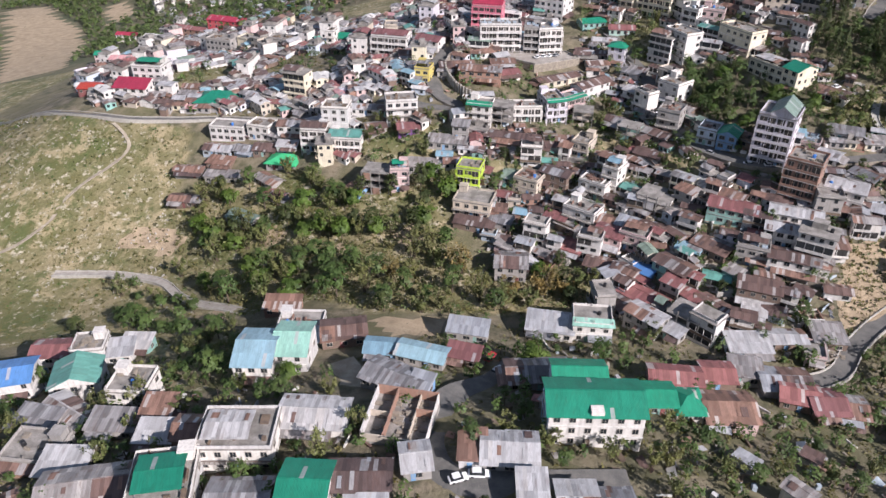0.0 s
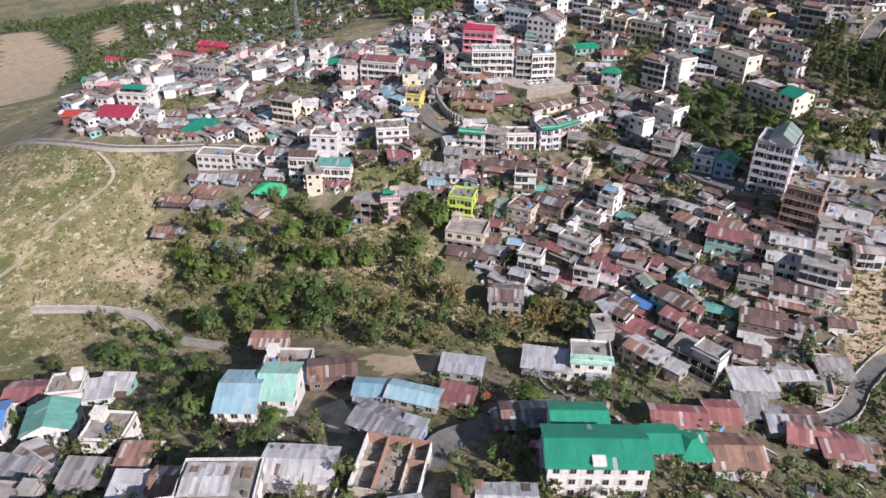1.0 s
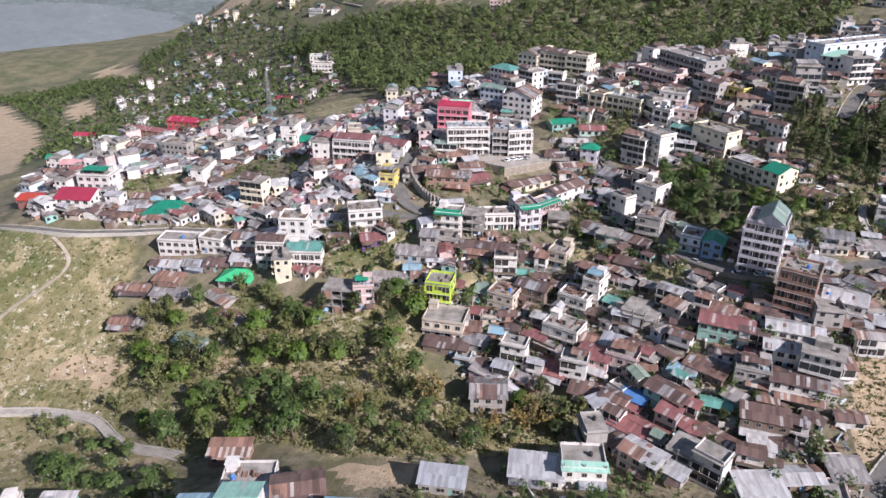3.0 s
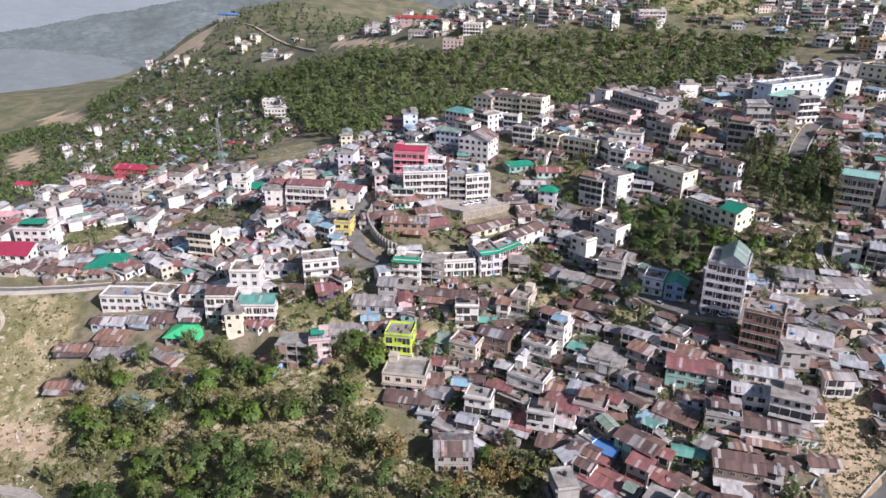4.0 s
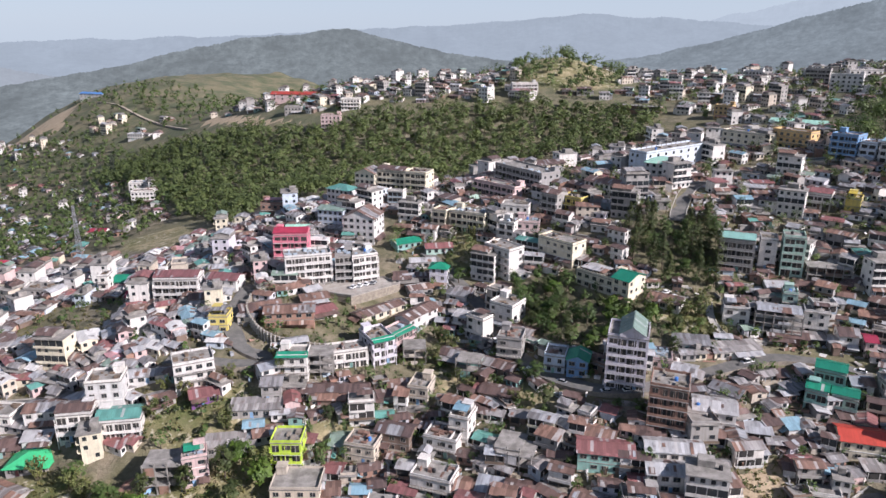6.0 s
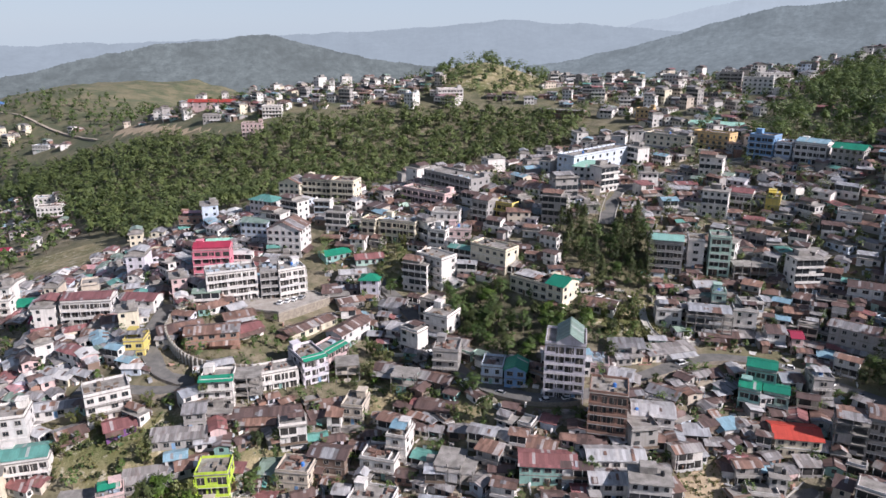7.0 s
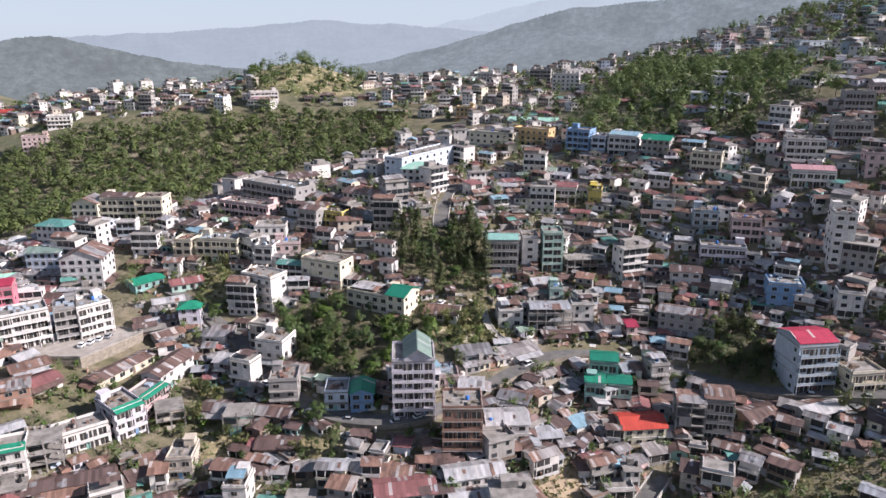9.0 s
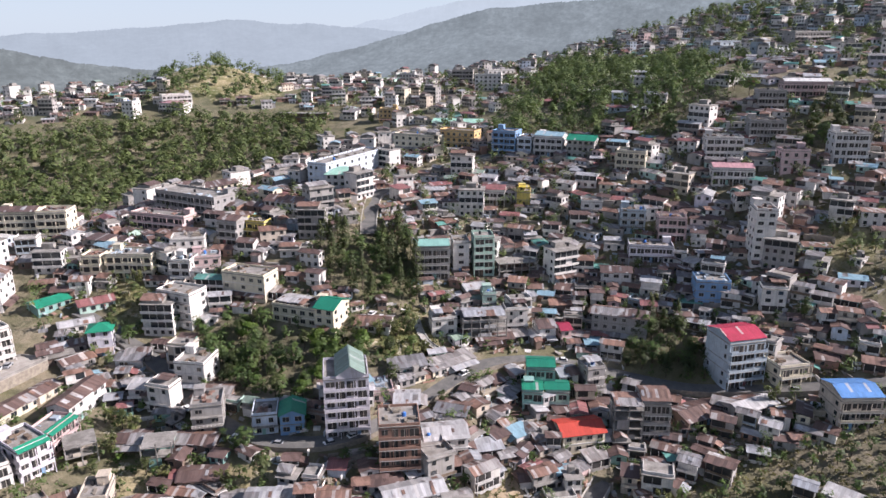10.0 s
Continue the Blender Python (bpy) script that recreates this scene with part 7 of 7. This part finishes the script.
def terraces(name, outline, step, label, keep):
    """Short stone and concrete retaining walls along the slope."""
    mass = Mass()
    xs, ys = [p[0] for p in outline], [p[1] for p in outline]
    y = min(ys)
    while y < max(ys):
        x = min(xs)
        while x < max(xs):
            px, py = x + grow.uniform(-0.5, 0.5) * step, y + grow.uniform(-0.5, 0.5) * step
            if grow.random() < keep and within(outline, px, py) and not near_road(px, py, 3.0) and not any(within(o, px, py) for o in OPEN_LAND):
                g, a, h = Geo(), grow.uniform(2.0, 5.5), grow.uniform(0.8, 2.0)
                g.box(-a, -0.25, -2.0, a, 0.2, h)
                g.box(-a, 0.2, -2.0, a, grow.uniform(1.5, 3.0), h - 0.12)
                if grow.random() < 0.4:
                    for k in range(5):
                        g.box(a, -0.3 * k - 0.25, -2.0, a + 1.1, -0.3 * k + 0.05, h * (1 - k / 5))
                mass.add(g, grow.choice((CONC, STONE, STONE, KERB, DIRT_ROAD)), pose(px, py, float(height(px, py)), 0, 0, downhill(px, py) * 0.75 + grow.gauss(0, 9)))
            x += step
        y += step
    tagged(new(name, mass.g.mesh(name, mass.mats)), label, "retaining walls", kind="stuff")


terraces("terrace_walls", LOWER_TOWN, 8.0, "low stone terraces and steps between the houses", 0.6)
terraces("upper_terrace_walls", UPPER_TOWN, 10.0, "low stone terraces on the upper slope", 0.5)
terraces("west_terrace_walls", WEST_TOWN, 10.0, "low stone terraces on the western slope", 0.5)


def stones(name, outline, step, label, keep):
    g = Geo()
    xs, ys = [p[0] for p in outline], [p[1] for p in outline]
    for _ in range(int((max(xs) - min(xs)) * (max(ys) - min(ys)) / step ** 2)):
        px, py = grow.uniform(min(xs), max(xs)), grow.uniform(min(ys), max(ys))
        if noise.noise((px * 0.05, py * 0.05, 9.0)) > keep and within(outline, px, py):
            s, z = grow.uniform(0.12, 0.45), float(height(px, py))
            g.tube((px, py, z - 0.3), (px + 0.1, py, z + s * 0.6), s, s * 0.5, 6)
    tagged(new(name, g.mesh(name, [KERB])), label, "stones", kind="stuff")


stones("meadow_stones", MEADOW, 3.0, "pale stones strewn over the meadow", 0.16)
ground_cover("hollow_weeds", [(-140, 130), (-60, 112), (-24, 165), (60, 165), (110, 130), (110, 60), (-140, 60)], 2.4, "weeds and dry grass round the hollow", GRASS, 0.34, 0.8, 0.7)
litter("yard_clutter", LOWER_TOWN, 2.1, "planks, sheets and rubble lying between the houses", 0.7)
litter("slope_clutter", UPPER_TOWN, 3.0, "sheets and rubble on the upper slopes", 0.6)
litter("west_clutter", WEST_TOWN, 3.4, "sheets and rubble on the western slopes", 0.6)
litter("hollow_clutter", [(-140, 128), (-60, 112), (-24, 160), (100, 150), (110, 70), (-60, 60), (-140, 80)], 4.0, "timber, sheets and rubble in the hollow", 0.5)


# ---- vehicles, mast and odd things ----
PAINT = {k: material("car_paint_" + k, 0.3)[0] for k in ("white", "red", "grey", "blue")}
for k, c in (("white", (0.8, 0.8, 0.8)), ("red", (0.42, 0.03, 0.04)), ("grey", (0.3, 0.31, 0.33)), ("blue", (0.06, 0.14, 0.35))):
    PAINT[k].node_tree.nodes["Principled BSDF"].inputs["Base Color"].default_value = (*c, 1)
RUBBER = speckled("tyre_rubber", (0.03, 0.03, 0.03), (0.02, 0.02, 0.02), 3.0)


def car(x, y, yaw, colour, long=3.9, tall=1.5, label="", lift=0.2):
    e = thing("van" if tall > 1.8 else "car", label or f"{colour} parked car at the roadside", "van" if tall > 1.8 else "car", "vehicles in the town", pose(x, y, float(height(x, y)) + lift, 0, 0, yaw))
    h, w = long / 2, 0.82
    g = Geo()
    prof = [(-h, 0.35), (h, 0.35), (h, 0.75), (h * 0.55, 0.9), (-h * 0.8, 0.95), (-h, 0.85)]
    n = len(prof)
    g.v = [(px, s * w, pz) for s in (-1, 1) for px, pz in prof]
    g.f = [tuple(range(n))[::-1], tuple(range(n, 2 * n))] + [(k, (k + 1) % n, n + (k + 1) % n, n + k) for k in range(n)]
    g.m = [0] * len(g.f)
    body = part("body", g, [PAINT[colour]], e)
    c = Geo()
    lo, hi = [(-h * 0.85, 0.93), (h * 0.5, 0.9)], [(-h * 0.62, tall - 0.08), (h * 0.15, tall - 0.08)]
    ring = [lo[0], lo[1], hi[1], hi[0]]
    c.v = [(px, s * (w - (0.04 if pz < 1 else 0.16)), pz) for s in (-1, 1) for px, pz in ring]
    c.f = [(3, 2, 1, 0), (4, 5, 6, 7)] + [(k, (k + 1) % 4, 4 + (k + 1) % 4, 4 + k) for k in range(4)]
    c.m = [0] * 6
    part("window_band", c, [GLASS_AND_SHADE], e)
    r = Geo()
    r.box(-h * 0.63, -w + 0.14, tall - 0.1, h * 0.17, w - 0.14, tall - 0.02)
    part("roof_panel", r, [PAINT[colour]], e)
    for sx in (-0.62, 0.62):
        for sy in (-1, 1):
            t = Geo()
            t.tube((sx * h, sy * (w - 0.18), 0.32), (sx * h, sy * (w + 0.02), 0.32), 0.32, 0.32, 10)
            part("wheel", t, [RUBBER], e)


for cx, cy, cyaw, colour, long, tall in (
        (-8.6, 90.5, 10, "white", 4.4, 1.75), (-12.4, 88.6, 30, "white", 3.8, 1.6), (-13.3, 141, 70, "red", 4.2, 1.8), (-10.5, 133, 60, "white", 3.9, 1.5),
        (-18.5, 314.0, 65, "white", 3.7, 1.5), (-15.9, 315.4, 65, "white", 3.7, 1.5), (-13.3, 316.8, 65, "white", 3.7, 1.5), (-10.7, 318.2, 65, "grey", 3.7, 1.5),
        (56, 324, 140, "white", 5.6, 2.3), (33, 279, 110, "white", 3.8, 1.5), (41, 258, 130, "white", 3.8, 1.5), (50, 248.5, 140, "grey", 3.8, 1.5), (62, 240.5, 175, "white", 3.8, 1.5),
        (69, 239.5, 5, "white", 3.8, 1.5), (153.5, 233.0, 118, "white", 3.8, 1.5), (146, 243, 140, "white", 3.8, 1.5), (158, 226, 118, "grey", 3.8, 1.5), (180, 199.5, 135, "white", 3.9, 1.6), (190.6, 189, 135, "grey", 4.2, 1.9),
        (159, 375, 20, "white", 3.8, 1.5), (150, 367, 25, "grey", 3.8, 1.5), (98, 287, 35, "white", 3.8, 1.5), (100, 284, 35, "white", 3.8, 1.5), (112, 250, 15, "white", 4.4, 1.9)):
    on_deck = -22 < cx < -6 and 305 < cy < 322
    car(cx, cy, cyaw, colour, long, tall, lift=DECK_Z - float(height(cx, cy)) if on_deck else 0.2, label=f"{colour} {'van' if tall > 1.8 else 'car'} parked by the roadside")


def mast(x, y, tall):
    e = thing("lattice_mast", "tall grey steel lattice mast above the houses", "mast", "", pose(x, y, float(height(x, y))))
    for sx, sy in ((-1, -1), (1, -1), (1, 1), (-1, 1)):
        g = Geo()
        g.tube((sx * 1.5, sy * 1.5, -1), (sx * 0.35, sy * 0.35, tall), 0.13, 0.09, 5)
        part("leg", g, [STEEL], e)
    b = Geo()
    n = int(tall / 3)
    for k in range(n):
        z0, z1 = k * tall / n, (k + 1) * tall / n
        r0, r1 = 1.5 - 1.15 * z0 / tall, 1.5 - 1.15 * z1 / tall
        c = [(-1, -1), (1, -1), (1, 1), (-1, 1)]
        for i in range(4):
            (a, p), (q, s) = c[i], c[(i + 1) % 4]
            b.tube((a * r0, p * r0, z0), (q * r1, s * r1, z1), 0.06, 0.06, 4)
            b.tube((q * r0, s * r0, z0), (a * r1, p * r1, z1), 0.06, 0.06, 4)
    part("bracing", b, [STEEL], e)["kind"] = "stuff"


mast(-165.6, 414.7, 34)
